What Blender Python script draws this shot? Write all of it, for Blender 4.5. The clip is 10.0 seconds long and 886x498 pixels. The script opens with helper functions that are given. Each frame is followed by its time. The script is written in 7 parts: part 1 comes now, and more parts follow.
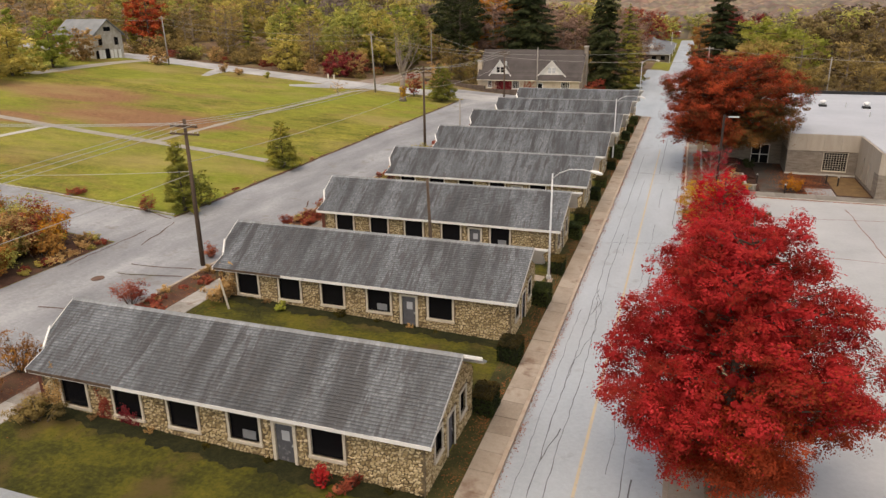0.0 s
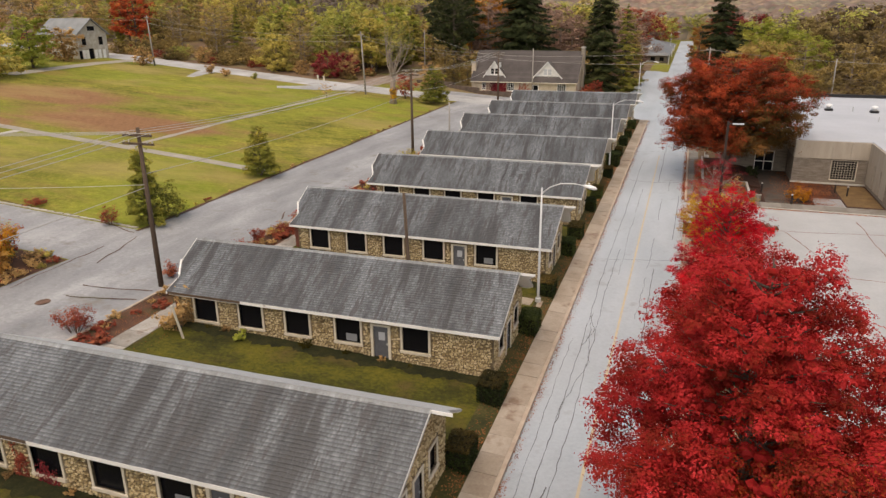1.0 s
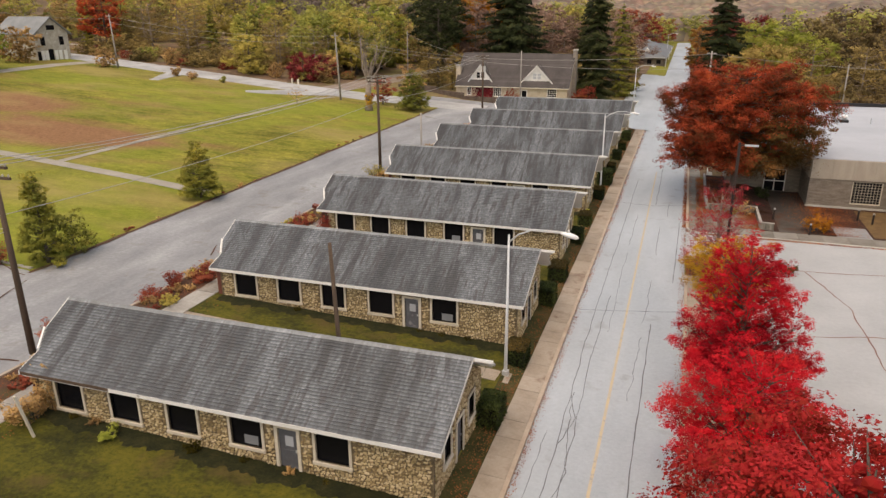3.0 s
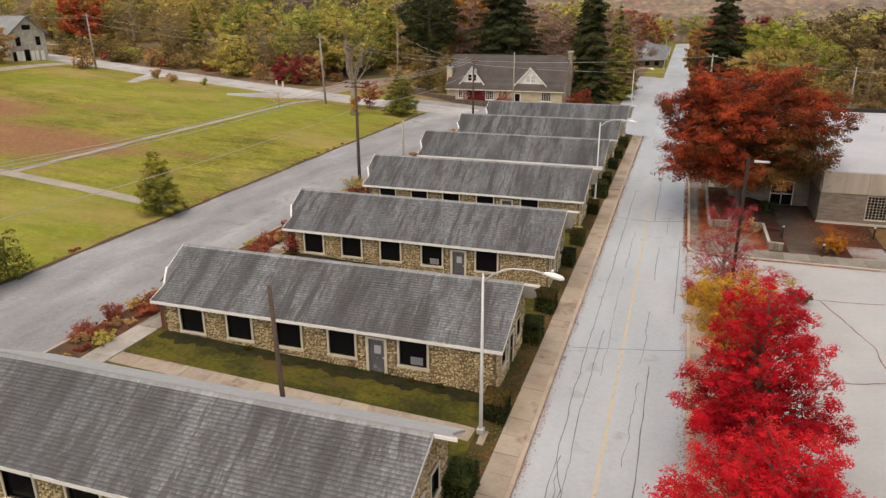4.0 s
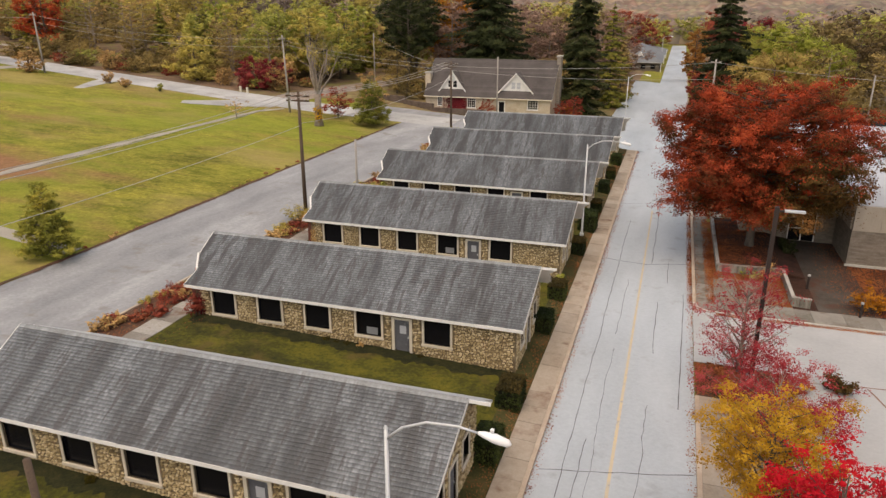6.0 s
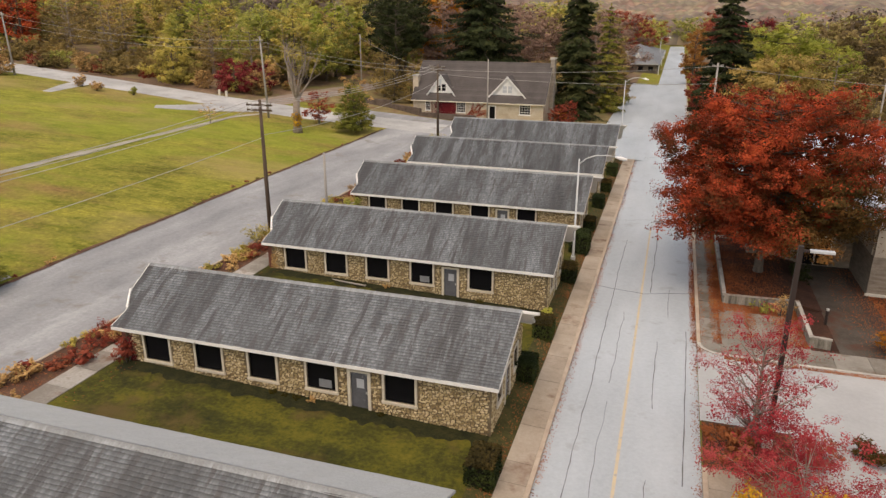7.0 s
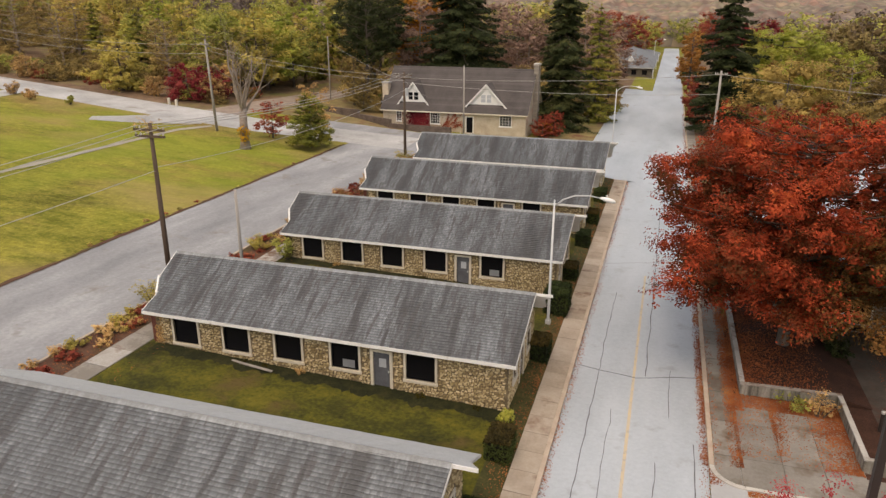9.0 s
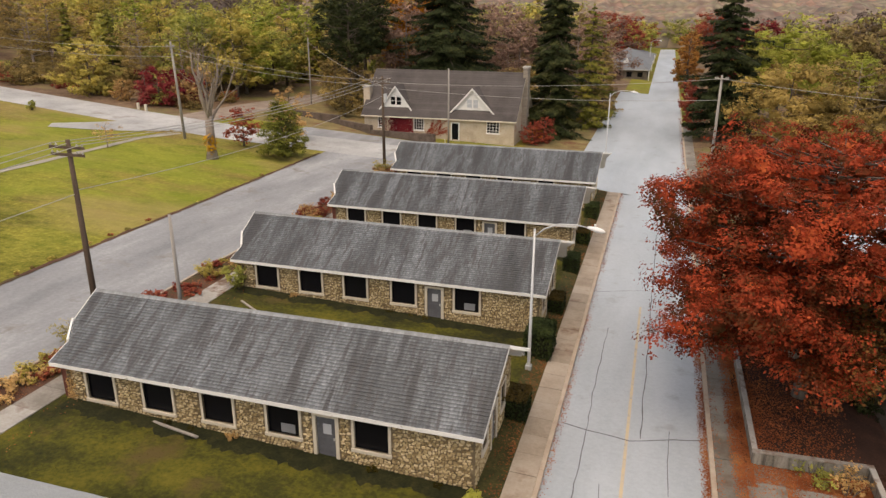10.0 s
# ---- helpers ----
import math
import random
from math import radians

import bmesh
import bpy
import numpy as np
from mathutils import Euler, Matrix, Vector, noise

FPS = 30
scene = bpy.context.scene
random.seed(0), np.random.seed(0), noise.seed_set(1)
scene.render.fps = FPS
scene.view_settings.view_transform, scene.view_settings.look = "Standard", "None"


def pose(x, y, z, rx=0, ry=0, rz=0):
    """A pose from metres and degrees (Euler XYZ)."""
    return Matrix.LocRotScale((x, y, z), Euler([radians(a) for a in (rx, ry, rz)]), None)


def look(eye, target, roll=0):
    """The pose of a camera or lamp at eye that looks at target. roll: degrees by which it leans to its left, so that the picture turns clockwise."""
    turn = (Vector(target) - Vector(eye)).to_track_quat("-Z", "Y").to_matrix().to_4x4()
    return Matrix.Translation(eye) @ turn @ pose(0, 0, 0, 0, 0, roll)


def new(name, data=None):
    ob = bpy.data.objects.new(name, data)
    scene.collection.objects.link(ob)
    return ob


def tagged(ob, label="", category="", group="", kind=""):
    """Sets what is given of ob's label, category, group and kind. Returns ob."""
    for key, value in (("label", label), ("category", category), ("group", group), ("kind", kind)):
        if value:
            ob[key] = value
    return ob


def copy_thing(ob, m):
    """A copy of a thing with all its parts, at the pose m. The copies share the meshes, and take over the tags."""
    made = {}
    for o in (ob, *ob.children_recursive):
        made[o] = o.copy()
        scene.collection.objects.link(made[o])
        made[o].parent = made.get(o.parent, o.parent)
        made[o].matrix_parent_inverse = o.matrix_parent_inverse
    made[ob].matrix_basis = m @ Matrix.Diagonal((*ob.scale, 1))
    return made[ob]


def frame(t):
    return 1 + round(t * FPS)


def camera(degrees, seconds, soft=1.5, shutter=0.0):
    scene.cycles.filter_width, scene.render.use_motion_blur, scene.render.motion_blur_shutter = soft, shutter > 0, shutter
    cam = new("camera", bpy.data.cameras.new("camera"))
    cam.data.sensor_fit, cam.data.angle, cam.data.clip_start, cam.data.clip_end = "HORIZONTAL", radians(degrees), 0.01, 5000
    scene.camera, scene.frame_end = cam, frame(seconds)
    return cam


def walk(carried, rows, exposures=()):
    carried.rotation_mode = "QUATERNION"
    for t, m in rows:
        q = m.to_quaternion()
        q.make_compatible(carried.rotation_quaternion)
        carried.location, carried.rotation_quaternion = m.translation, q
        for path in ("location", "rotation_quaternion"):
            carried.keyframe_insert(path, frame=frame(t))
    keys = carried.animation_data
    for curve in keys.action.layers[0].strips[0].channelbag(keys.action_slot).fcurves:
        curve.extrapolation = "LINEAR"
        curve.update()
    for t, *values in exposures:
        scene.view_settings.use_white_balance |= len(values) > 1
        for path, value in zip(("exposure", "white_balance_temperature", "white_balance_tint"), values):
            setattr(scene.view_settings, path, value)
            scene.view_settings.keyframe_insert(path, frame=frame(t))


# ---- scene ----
# camera path: seconds, eye, (yaw, pitch, roll)
cam = camera(64.50, 10.0, soft=1.42)
PATH = [
    (0.0, (-0.071, 2.724, 19.779), (19.102, -19.033, -0.732)),
    (0.5, (-0.208, 5.075, 19.703), (19.044, -19.030, -0.677)),
    (1.0, (-0.351, 7.548, 19.635), (18.977, -19.026, -0.618)),
    (1.5, (-0.500, 10.131, 19.575), (18.901, -19.023, -0.556)),
    (2.0, (-0.655, 12.813, 19.523), (18.820, -19.020, -0.492)),
    (2.5, (-0.815, 15.582, 19.479), (18.734, -19.018, -0.428)),
    (3.0, (-0.980, 18.429, 19.442), (18.645, -19.016, -0.364)),
    (3.5, (-1.150, 21.344, 19.411), (18.553, -19.014, -0.302)),
    (4.0, (-1.324, 24.317, 19.386), (18.460, -19.013, -0.242)),
    (4.5, (-1.499, 27.340, 19.366), (18.367, -19.012, -0.185)),
    (5.0, (-1.676, 30.405, 19.350), (18.272, -19.011, -0.133)),
    (5.5, (-1.852, 33.504, 19.336), (18.176, -19.010, -0.085)),
    (6.0, (-2.026, 36.632, 19.324), (18.079, -19.008, -0.041)),
    (6.5, (-2.196, 39.780, 19.313), (17.980, -19.005, -0.004)),
    (7.0, (-2.359, 42.945, 19.300), (17.878, -19.000, 0.029)),
    (7.5, (-2.513, 46.120, 19.284), (17.771, -18.993, 0.056)),
    (8.0, (-2.656, 49.302, 19.263), (17.657, -18.983, 0.077)),
    (8.5, (-2.785, 52.486, 19.236), (17.536, -18.970, 0.093)),
    (9.0, (-2.896, 55.669, 19.199), (17.404, -18.952, 0.103)),
    (9.5, (-2.986, 58.849, 19.152), (17.260, -18.930, 0.108)),
    (10.0, (-3.052, 62.022, 19.091), (17.100, -18.901, 0.108)),
]


def gaze(eye, yaw, pitch, roll):
    a, b = radians(yaw), radians(pitch)
    ahead = Vector((-math.sin(a) * math.cos(b), math.cos(a) * math.cos(b), math.sin(b)))
    return look(eye, Vector(eye) + ahead * 10, roll)


walk(cam, [(t, gaze(e, *a)) for t, e, a in PATH], [(0.0, 0.47, 7800, 11), (10.0, 0.47, 7800, 11)])
# ---- end path ----

# ---- light ----
SUN_EL, SUN_ROT = 66.0, 188.0
world = bpy.data.worlds.new("world")
scene.world = world
world.use_nodes = True
wn = world.node_tree.nodes
sky = wn.new("ShaderNodeTexSky")
sky.sky_type = "NISHITA"
sky.sun_disc = False
sky.sun_elevation, sky.sun_rotation = radians(SUN_EL), radians(SUN_ROT)
sky.air_density, sky.dust_density, sky.ozone_density = 1.0, 4.0, 0.6
wn["Background"].inputs[1].default_value = 0.136
world.node_tree.links.new(sky.outputs[0], wn["Background"].inputs[0])
sun = new("sun", bpy.data.lights.new("sun", "SUN"))
sun.data.energy, sun.data.angle, sun.data.color = 0.95, radians(120), (1.0, 0.95, 0.88)
sd = Vector((math.sin(radians(SUN_ROT)) * math.cos(radians(SUN_EL)), math.cos(radians(SUN_ROT)) * math.cos(radians(SUN_EL)), math.sin(radians(SUN_EL))))
sun.matrix_world = look(sd * 200, (0, 0, 0))


# ---- materials ----
def nodes_of(name):
    m = bpy.data.materials.new(name)
    m.use_nodes = True
    return m, m.node_tree.nodes, m.node_tree.links


def ramp(ns, ls, fac, stops):
    r = ns.new("ShaderNodeValToRGB")
    while len(r.color_ramp.elements) < len(stops):
        r.color_ramp.elements.new(0.5)
    for e, (p, c) in zip(r.color_ramp.elements, stops):
        e.position, e.color = p, (*c, 1)
    ls.new(fac, r.inputs[0])
    return r.outputs[0]


def noise_tex(ns, ls, vec, scale, detail=5.0, rough=0.6, stretch=None):
    if stretch:
        mp = ns.new("ShaderNodeMapping")
        mp.inputs["Scale"].default_value = stretch
        ls.new(vec, mp.inputs[0])
        vec = mp.outputs[0]
    n = ns.new("ShaderNodeTexNoise")
    n.inputs["Scale"].default_value, n.inputs["Detail"].default_value, n.inputs["Roughness"].default_value = scale, detail, rough
    ls.new(vec, n.inputs["Vector"])
    return n.outputs["Fac"]


def mix(ns, ls, fac, a, b, kind="MIX"):
    x = ns.new("ShaderNodeMix")
    x.data_type, x.blend_type = "RGBA", kind
    for sock, v in ((x.inputs[0], fac), (x.inputs[6], a), (x.inputs[7], b)):
        if isinstance(v, (int, float)):
            sock.default_value = v
        elif isinstance(v, tuple):
            sock.default_value = (*v, 1)
        else:
            ls.new(v, sock)
    return x.outputs[2]


def bump(ns, ls, height, strength, dist=0.02):
    b = ns.new("ShaderNodeBump")
    b.inputs["Strength"].default_value, b.inputs["Distance"].default_value = strength, dist
    ls.new(height, b.inputs["Height"])
    return b.outputs[0]


def surface(name, stops, big=0.3, small=8.0, rough=0.85, relief=0.3, tint=None, metal=0.0, spread=0.0, stretch=None, island=False, grain=0.35):
    """Two scales of noise over a colour ramp, with a little relief."""
    m, ns, ls = nodes_of(name)
    bs = ns["Principled BSDF"]
    geo = ns.new("ShaderNodeNewGeometry")
    pos = geo.outputs["Position"]
    a = noise_tex(ns, ls, pos, big, 4, 0.6, stretch)
    b = noise_tex(ns, ls, pos, small, 6, 0.7)
    mx = ns.new("ShaderNodeMix")
    mx.inputs[0].default_value = grain
    ls.new(a, mx.inputs[2])
    ls.new(b, mx.inputs[3])
    fac = mx.outputs[0]
    if spread:
        rnd = geo.outputs["Random Per Island"] if island else ns.new("ShaderNodeObjectInfo").outputs["Random"]
        ma = ns.new("ShaderNodeMath")
        ma.operation = "MULTIPLY_ADD"
        ls.new(rnd, ma.inputs[0])
        ma.inputs[1].default_value = spread
        ma2 = ns.new("ShaderNodeMath")
        ma2.operation = "SUBTRACT"
        ls.new(fac, ma2.inputs[0])
        ma2.inputs[1].default_value = spread / 2
        ls.new(ma2.outputs[0], ma.inputs[2])
        fac = ma.outputs[0]
    col = ramp(ns, ls, fac, stops)
    if tint:
        t = ramp(ns, ls, noise_tex(ns, ls, pos, tint[0], 4, 0.65), [(tint[1], (0, 0, 0)), (tint[2], (1, 1, 1))])
        col = mix(ns, ls, t, col, tint[3])
    ls.new(col, bs.inputs["Base Color"])
    bs.inputs["Roughness"].default_value, bs.inputs["Metallic"].default_value = rough, metal
    bs.inputs["Specular IOR Level"].default_value = 0.3
    if relief:
        ls.new(bump(ns, ls, b, relief), bs.inputs["Normal"])
    return m


def leaves(name, stops, rough=0.65, through_light=0.24, obj=0.25, patch=0.42):
    """Leaf colours vary by leaf and a little by tree."""
    m, ns, ls = nodes_of(name)
    bs = ns["Principled BSDF"]
    geo = ns.new("ShaderNodeNewGeometry")
    clump = noise_tex(ns, ls, geo.outputs["Position"], patch, 4, 0.65)
    mx = ns.new("ShaderNodeMix")
    mx.inputs[0].default_value = 0.84
    wide = ns.new("ShaderNodeMath")
    wide.operation = "MULTIPLY_ADD"
    wide.inputs[1].default_value, wide.inputs[2].default_value = 1.9, -0.45
    ls.new(clump, wide.inputs[0])
    ls.new(geo.outputs["Random Per Island"], mx.inputs[2])
    ls.new(wide.outputs[0], mx.inputs[3])
    add = ns.new("ShaderNodeMath")
    add.operation = "MULTIPLY_ADD"
    ls.new(ns.new("ShaderNodeObjectInfo").outputs["Random"], add.inputs[0])
    add.inputs[1].default_value = obj
    sub = ns.new("ShaderNodeMath")
    sub.operation = "SUBTRACT"
    ls.new(mx.outputs[0], sub.inputs[0])
    sub.inputs[1].default_value = obj / 2
    ls.new(sub.outputs[0], add.inputs[2])
    col = ramp(ns, ls, add.outputs[0], stops)
    ls.new(col, bs.inputs["Base Color"])
    bs.inputs["Roughness"].default_value = rough
    bs.inputs["Specular IOR Level"].default_value = 0.08
    tr = ns.new("ShaderNodeBsdfTranslucent")
    ls.new(col, tr.inputs[0])
    ms = ns.new("ShaderNodeMixShader")
    ms.inputs[0].default_value = through_light
    ls.new(bs.outputs[0], ms.inputs[1])
    ls.new(tr.outputs[0], ms.inputs[2])
    ls.new(ms.outputs[0], ns["Material Output"].inputs[0])
    return m


def plain(name, col, rough=0.6, metal=0.0):
    return surface(name, [(0.2, tuple(c * 0.85 for c in col)), (0.8, tuple(min(1, c * 1.12) for c in col))], 1.5, 30, rough, 0.1, metal=metal)


def make_roof_material(name, worn=0.0):
    """Asphalt shingles: pale butts and a shadow line under the next course painted in, streaks running down the slope.
    """
    m, ns, ls = nodes_of(name)
    bs = ns["Principled BSDF"]
    geo = ns.new("ShaderNodeNewGeometry")
    pos = geo.outputs["Position"]
    streak = noise_tex(ns, ls, pos, 1.0, 5, 0.6, (1.0, 0.16, 0.16))
    broad = noise_tex(ns, ls, pos, 1.0, 3, 0.5, (0.30, 0.09, 0.09))
    drip = noise_tex(ns, ls, pos, 1.0, 3, 0.55, (3.4, 0.55, 0.55))
    sep = ns.new("ShaderNodeSeparateXYZ")
    ls.new(pos, sep.inputs[0])
    com = ns.new("ShaderNodeCombineXYZ")
    ls.new(sep.outputs[0], com.inputs[0])
    many = ns.new("ShaderNodeMath")
    many.operation = "MULTIPLY"
    many.inputs[1].default_value = 400
    ls.new(ns.new("ShaderNodeObjectInfo").outputs["Random"], many.inputs[0])
    ls.new(many.outputs[0], com.inputs[1])
    tabs = noise_tex(ns, ls, com.outputs[0], 6.0, 3, 0.7)
    fine = noise_tex(ns, ls, pos, 16, 5, 0.7)
    base = ramp(ns, ls, tabs, [(0.32, (0.064, 0.070, 0.076)), (0.5, (0.115, 0.126, 0.136)), (0.68, (0.202, 0.217, 0.232))])
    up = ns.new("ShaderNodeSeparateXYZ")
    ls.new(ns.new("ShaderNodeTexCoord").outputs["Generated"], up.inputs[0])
    # each course's shadow line put into colour: pale butt, dark upper edge
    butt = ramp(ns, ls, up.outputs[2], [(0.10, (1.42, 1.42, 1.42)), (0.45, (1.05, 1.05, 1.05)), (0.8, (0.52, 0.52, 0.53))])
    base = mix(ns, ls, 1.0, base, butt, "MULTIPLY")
    dark = ramp(ns, ls, streak, [(0.35, (0.36, 0.355, 0.355)), (0.47, (0.84, 0.84, 0.84)), (0.62, (1.34, 1.34, 1.34))])
    base = mix(ns, ls, 1.0, base, dark, "MULTIPLY")
    wide = ramp(ns, ls, broad, [(0.36, (0.62, 0.61, 0.61)), (0.56, (1.14, 1.14, 1.14))])
    base = mix(ns, ls, 1.0, base, wide, "MULTIPLY")
    stain = ramp(ns, ls, drip, [(0.545, (0, 0, 0)), (0.63, (1, 1, 1))])
    half = ns.new("ShaderNodeMath")
    half.operation = "MULTIPLY"
    half.inputs[1].default_value = 0.8
    ls.new(stain, half.inputs[0])
    base = mix(ns, ls, half.outputs[0], base, (0.042, 0.036, 0.035))
    run = noise_tex(ns, ls, pos, 1.0, 4, 0.6, (1.5, 0.17, 0.17))
    where = ramp(ns, ls, run, [(0.535, (0, 0, 0)), (0.63, (0.85, 0.85, 0.85))])
    base = mix(ns, ls, where, base, (0.024, 0.021, 0.021))
    base = mix(ns, ls, 0.24, base, ramp(ns, ls, fine, [(0.3, (0.055, 0.058, 0.06)), (0.75, (0.23, 0.24, 0.245))]))
    # worn mixes in pale grey: sky sheen painted into the shingle colour
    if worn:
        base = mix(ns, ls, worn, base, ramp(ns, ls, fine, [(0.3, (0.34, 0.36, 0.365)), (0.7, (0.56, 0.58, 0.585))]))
    ls.new(base, bs.inputs["Base Color"])
    bs.inputs["Roughness"].default_value = 0.5
    bs.inputs["Specular IOR Level"].default_value = 0.4
    bs.inputs["Sheen Weight"].default_value, bs.inputs["Sheen Roughness"].default_value = 0.2, 0.3
    ls.new(bump(ns, ls, fine, 0.25, 0.012), bs.inputs["Normal"])
    return m


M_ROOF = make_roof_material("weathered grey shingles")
# paler copies paint the sky's sheen on ridge caps and rear slopes
M_ROOF_RIDGE = make_roof_material("ridge shingles with sky sheen painted in", 0.3)
M_ROOF_SKYSHEEN = make_roof_material("shingles with sky sheen painted in", 0.72)
M_ROAD = surface("pale worn asphalt", [(0.3, (0.3025, 0.338, 0.3685)), (0.5, (0.388, 0.428, 0.4635)), (0.7, (0.4687, 0.512, 0.5502))], 0.25, 5, 0.56, 0.25, tint=(0.5, 0.6, 0.8, (0.273, 0.278, 0.289)), stretch=(0.75, 0.189, 0.75))
M_ROAD2 = surface("faded asphalt", [(0.34, (0.195, 0.199, 0.206)), (0.5, (0.27, 0.275, 0.283)), (0.66, (0.385, 0.39, 0.396))], 0.2, 4, 0.85, 0.3, tint=(0.35, 0.58, 0.72, (0.205, 0.19, 0.17)), stretch=(1.6, 0.5, 1.0))
M_LANE = surface("bleached asphalt", [(0.34, (0.27, 0.268, 0.262)), (0.5, (0.39, 0.388, 0.38)), (0.66, (0.52, 0.515, 0.505))], 0.15, 3, 0.8, 0.3, tint=(0.25, 0.56, 0.7, (0.25, 0.225, 0.20)))
M_LOT = surface("parking asphalt", [(0.3, (0.325, 0.33, 0.335)), (0.5, (0.39, 0.398, 0.402)), (0.72, (0.46, 0.465, 0.468))], 0.2, 4, 0.62, 0.2)
M_CRACK = plain("tar seam", (0.12, 0.12, 0.125), 0.8)
M_YELLOW = surface("worn yellow paint", [(0.35, (0.46, 0.41, 0.33)), (0.6, (0.56, 0.45, 0.29))], 1.0, 9, 0.7, 0.1, tint=(3, 0.56, 0.68, (0.34, 0.33, 0.31)))
M_CONC = surface("old concrete", [(0.3, (0.2484, 0.1989, 0.1522)), (0.5, (0.3478, 0.2916, 0.2332)), (0.72, (0.4471, 0.3888, 0.3186))], 0.5, 7, 0.9, 0.3, spread=0.14, tint=(0.5, 0.54, 0.7, (0.205, 0.14, 0.103)))
M_CONC2 = surface("grey concrete", [(0.3, (0.34, 0.32, 0.29)), (0.5, (0.44, 0.42, 0.38)), (0.72, (0.52, 0.5, 0.46))], 0.6, 7, 0.9, 0.3, spread=0.25, tint=(0.6, 0.58, 0.75, (0.26, 0.22, 0.18)))
M_KERB = surface("kerb concrete", [(0.3, (0.33, 0.25, 0.19)), (0.7, (0.5, 0.42, 0.34))], 0.9, 9, 0.9, 0.3)
M_STONE = surface("field stone", [(0.10, (0.1379, 0.09266, 0.04623)), (0.32, (0.3417, 0.2519, 0.1294)), (0.56, (0.5335, 0.4182, 0.2369)), (0.9, (0.7194, 0.5999, 0.393))], 1.2, 14, 0.9, 0.5, spread=0.62, island=False)
M_STONES = surface("field stones", [(0.10, (0.1379, 0.09266, 0.04623)), (0.32, (0.3417, 0.2519, 0.1294)), (0.56, (0.5335, 0.4182, 0.2369)), (0.9, (0.7194, 0.5999, 0.393))], 1.2, 14, 0.9, 0.5, spread=0.62, island=True)
M_MORTAR = surface("lime mortar", [(0.3, (0.07475, 0.05382, 0.03289)), (0.55, (0.1943, 0.1495, 0.09269)), (0.75, (0.4485, 0.3737, 0.2542))], 2.0, 12, 0.95, 0.4)
M_CREAM = surface("cream painted trim", [(0.3, (0.56, 0.50, 0.40)), (0.7, (0.70, 0.64, 0.53))], 1.0, 10, 0.7, 0.15, tint=(2.0, 0.62, 0.75, (0.36, 0.28, 0.2)))
M_WHITE = surface("peeling white paint", [(0.3, (0.66, 0.65, 0.62)), (0.7, (0.82, 0.81, 0.79))], 1.0, 12, 0.6, 0.15, tint=(2.5, 0.66, 0.78, (0.4, 0.36, 0.32)))
M_TRIM = surface("weathered grey white trim", [(0.3, (0.30, 0.295, 0.28)), (0.7, (0.50, 0.49, 0.47))], 1.0, 12, 0.7, 0.15)
M_GLASSDARK = plain("dark window glass", (0.008, 0.008, 0.010), 0.25)
M_GLASSDARK.node_tree.nodes["Principled BSDF"].inputs["Specular IOR Level"].default_value = 0.12
M_DOOR = surface("grey painted door", [(0.3, (0.085, 0.088, 0.10)), (0.7, (0.14, 0.145, 0.16))], 1.5, 12, 0.6, 0.1, tint=(2.2, 0.62, 0.7, (0.25, 0.25, 0.26)))
M_PANEL = plain("grey window panel", (0.22, 0.23, 0.25), 0.5)
M_PAPER = plain("paper notice", (0.45, 0.47, 0.5), 0.7)
M_SOIL = surface("leaf strewn soil", [(0.3, (0.045, 0.022, 0.013)), (0.5, (0.098, 0.048, 0.03)), (0.7, (0.18, 0.10, 0.062))], 0.8, 14, 0.95, 0.6, tint=(0.35, 0.5, 0.62, (0.075, 0.06, 0.025)), grain=0.55)
# leaf mulch colour with the oak's shade painted into it
M_MULCH = surface("leaf mulch with oak shade", [(0.3, (0.018, 0.009, 0.006)), (0.5, (0.05, 0.022, 0.014)), (0.7, (0.105, 0.046, 0.028))], 0.8, 14, 0.95, 0.6, grain=0.55)
M_FLOORWOOD = surface("leafy woodland floor", [(0.34, (0.075, 0.045, 0.026)), (0.5, (0.16, 0.10, 0.06)), (0.66, (0.29, 0.195, 0.115))], 0.35, 6, 0.95, 0.6, tint=(0.12, 0.52, 0.66, (0.17, 0.15, 0.05)), grain=0.5)
M_METAL = plain("galvanised steel", (0.55, 0.56, 0.57), 0.45, 0.4)
M_LAMP = plain("white lamp housing", (0.8, 0.8, 0.8), 0.4)
M_WOOD = surface("creosoted pole wood", [(0.3, (0.055, 0.038, 0.028)), (0.7, (0.15, 0.105, 0.075))], 1.0, 14, 0.9, 0.4, stretch=(3, 3, 0.3))
M_POLE = surface("weathered grey pole wood", [(0.3, (0.22, 0.2, 0.18)), (0.7, (0.4, 0.37, 0.34))], 1.0, 14, 0.9, 0.3, stretch=(3, 3, 0.3))
M_BROWN = plain("dark bronze paint", (0.035, 0.025, 0.022), 0.5)
M_WIRE = plain("weathered aluminium cable", (0.36, 0.35, 0.33), 0.6)
M_BARK = surface("bark", [(0.3, (0.06, 0.045, 0.035)), (0.7, (0.17, 0.14, 0.115))], 2.0, 18, 0.95, 0.5, stretch=(3, 3, 0.5))
M_PALEBARK = surface("pale bark", [(0.3, (0.17, 0.13, 0.10)), (0.7, (0.36, 0.30, 0.26))], 2.0, 18, 0.95, 0.5)
L_RED = leaves("red maple leaves", [(0.12, (0.1441, 0.02851, 0.012)), (0.36, (0.2994, 0.02722, 0.018)), (0.6, (0.4546, 0.02722, 0.0288)), (0.9, (0.5876, 0.04925, 0.054))], obj=0.0, patch=0.7)
L_REDLOW = leaves("russet maple leaves", [(0.12, (0.101, 0.03163, 0.011)), (0.4, (0.2494, 0.04048, 0.0154)), (0.65, (0.3919, 0.05693, 0.022)), (0.9, (0.5106, 0.1265, 0.033))], obj=0.0, patch=0.7)
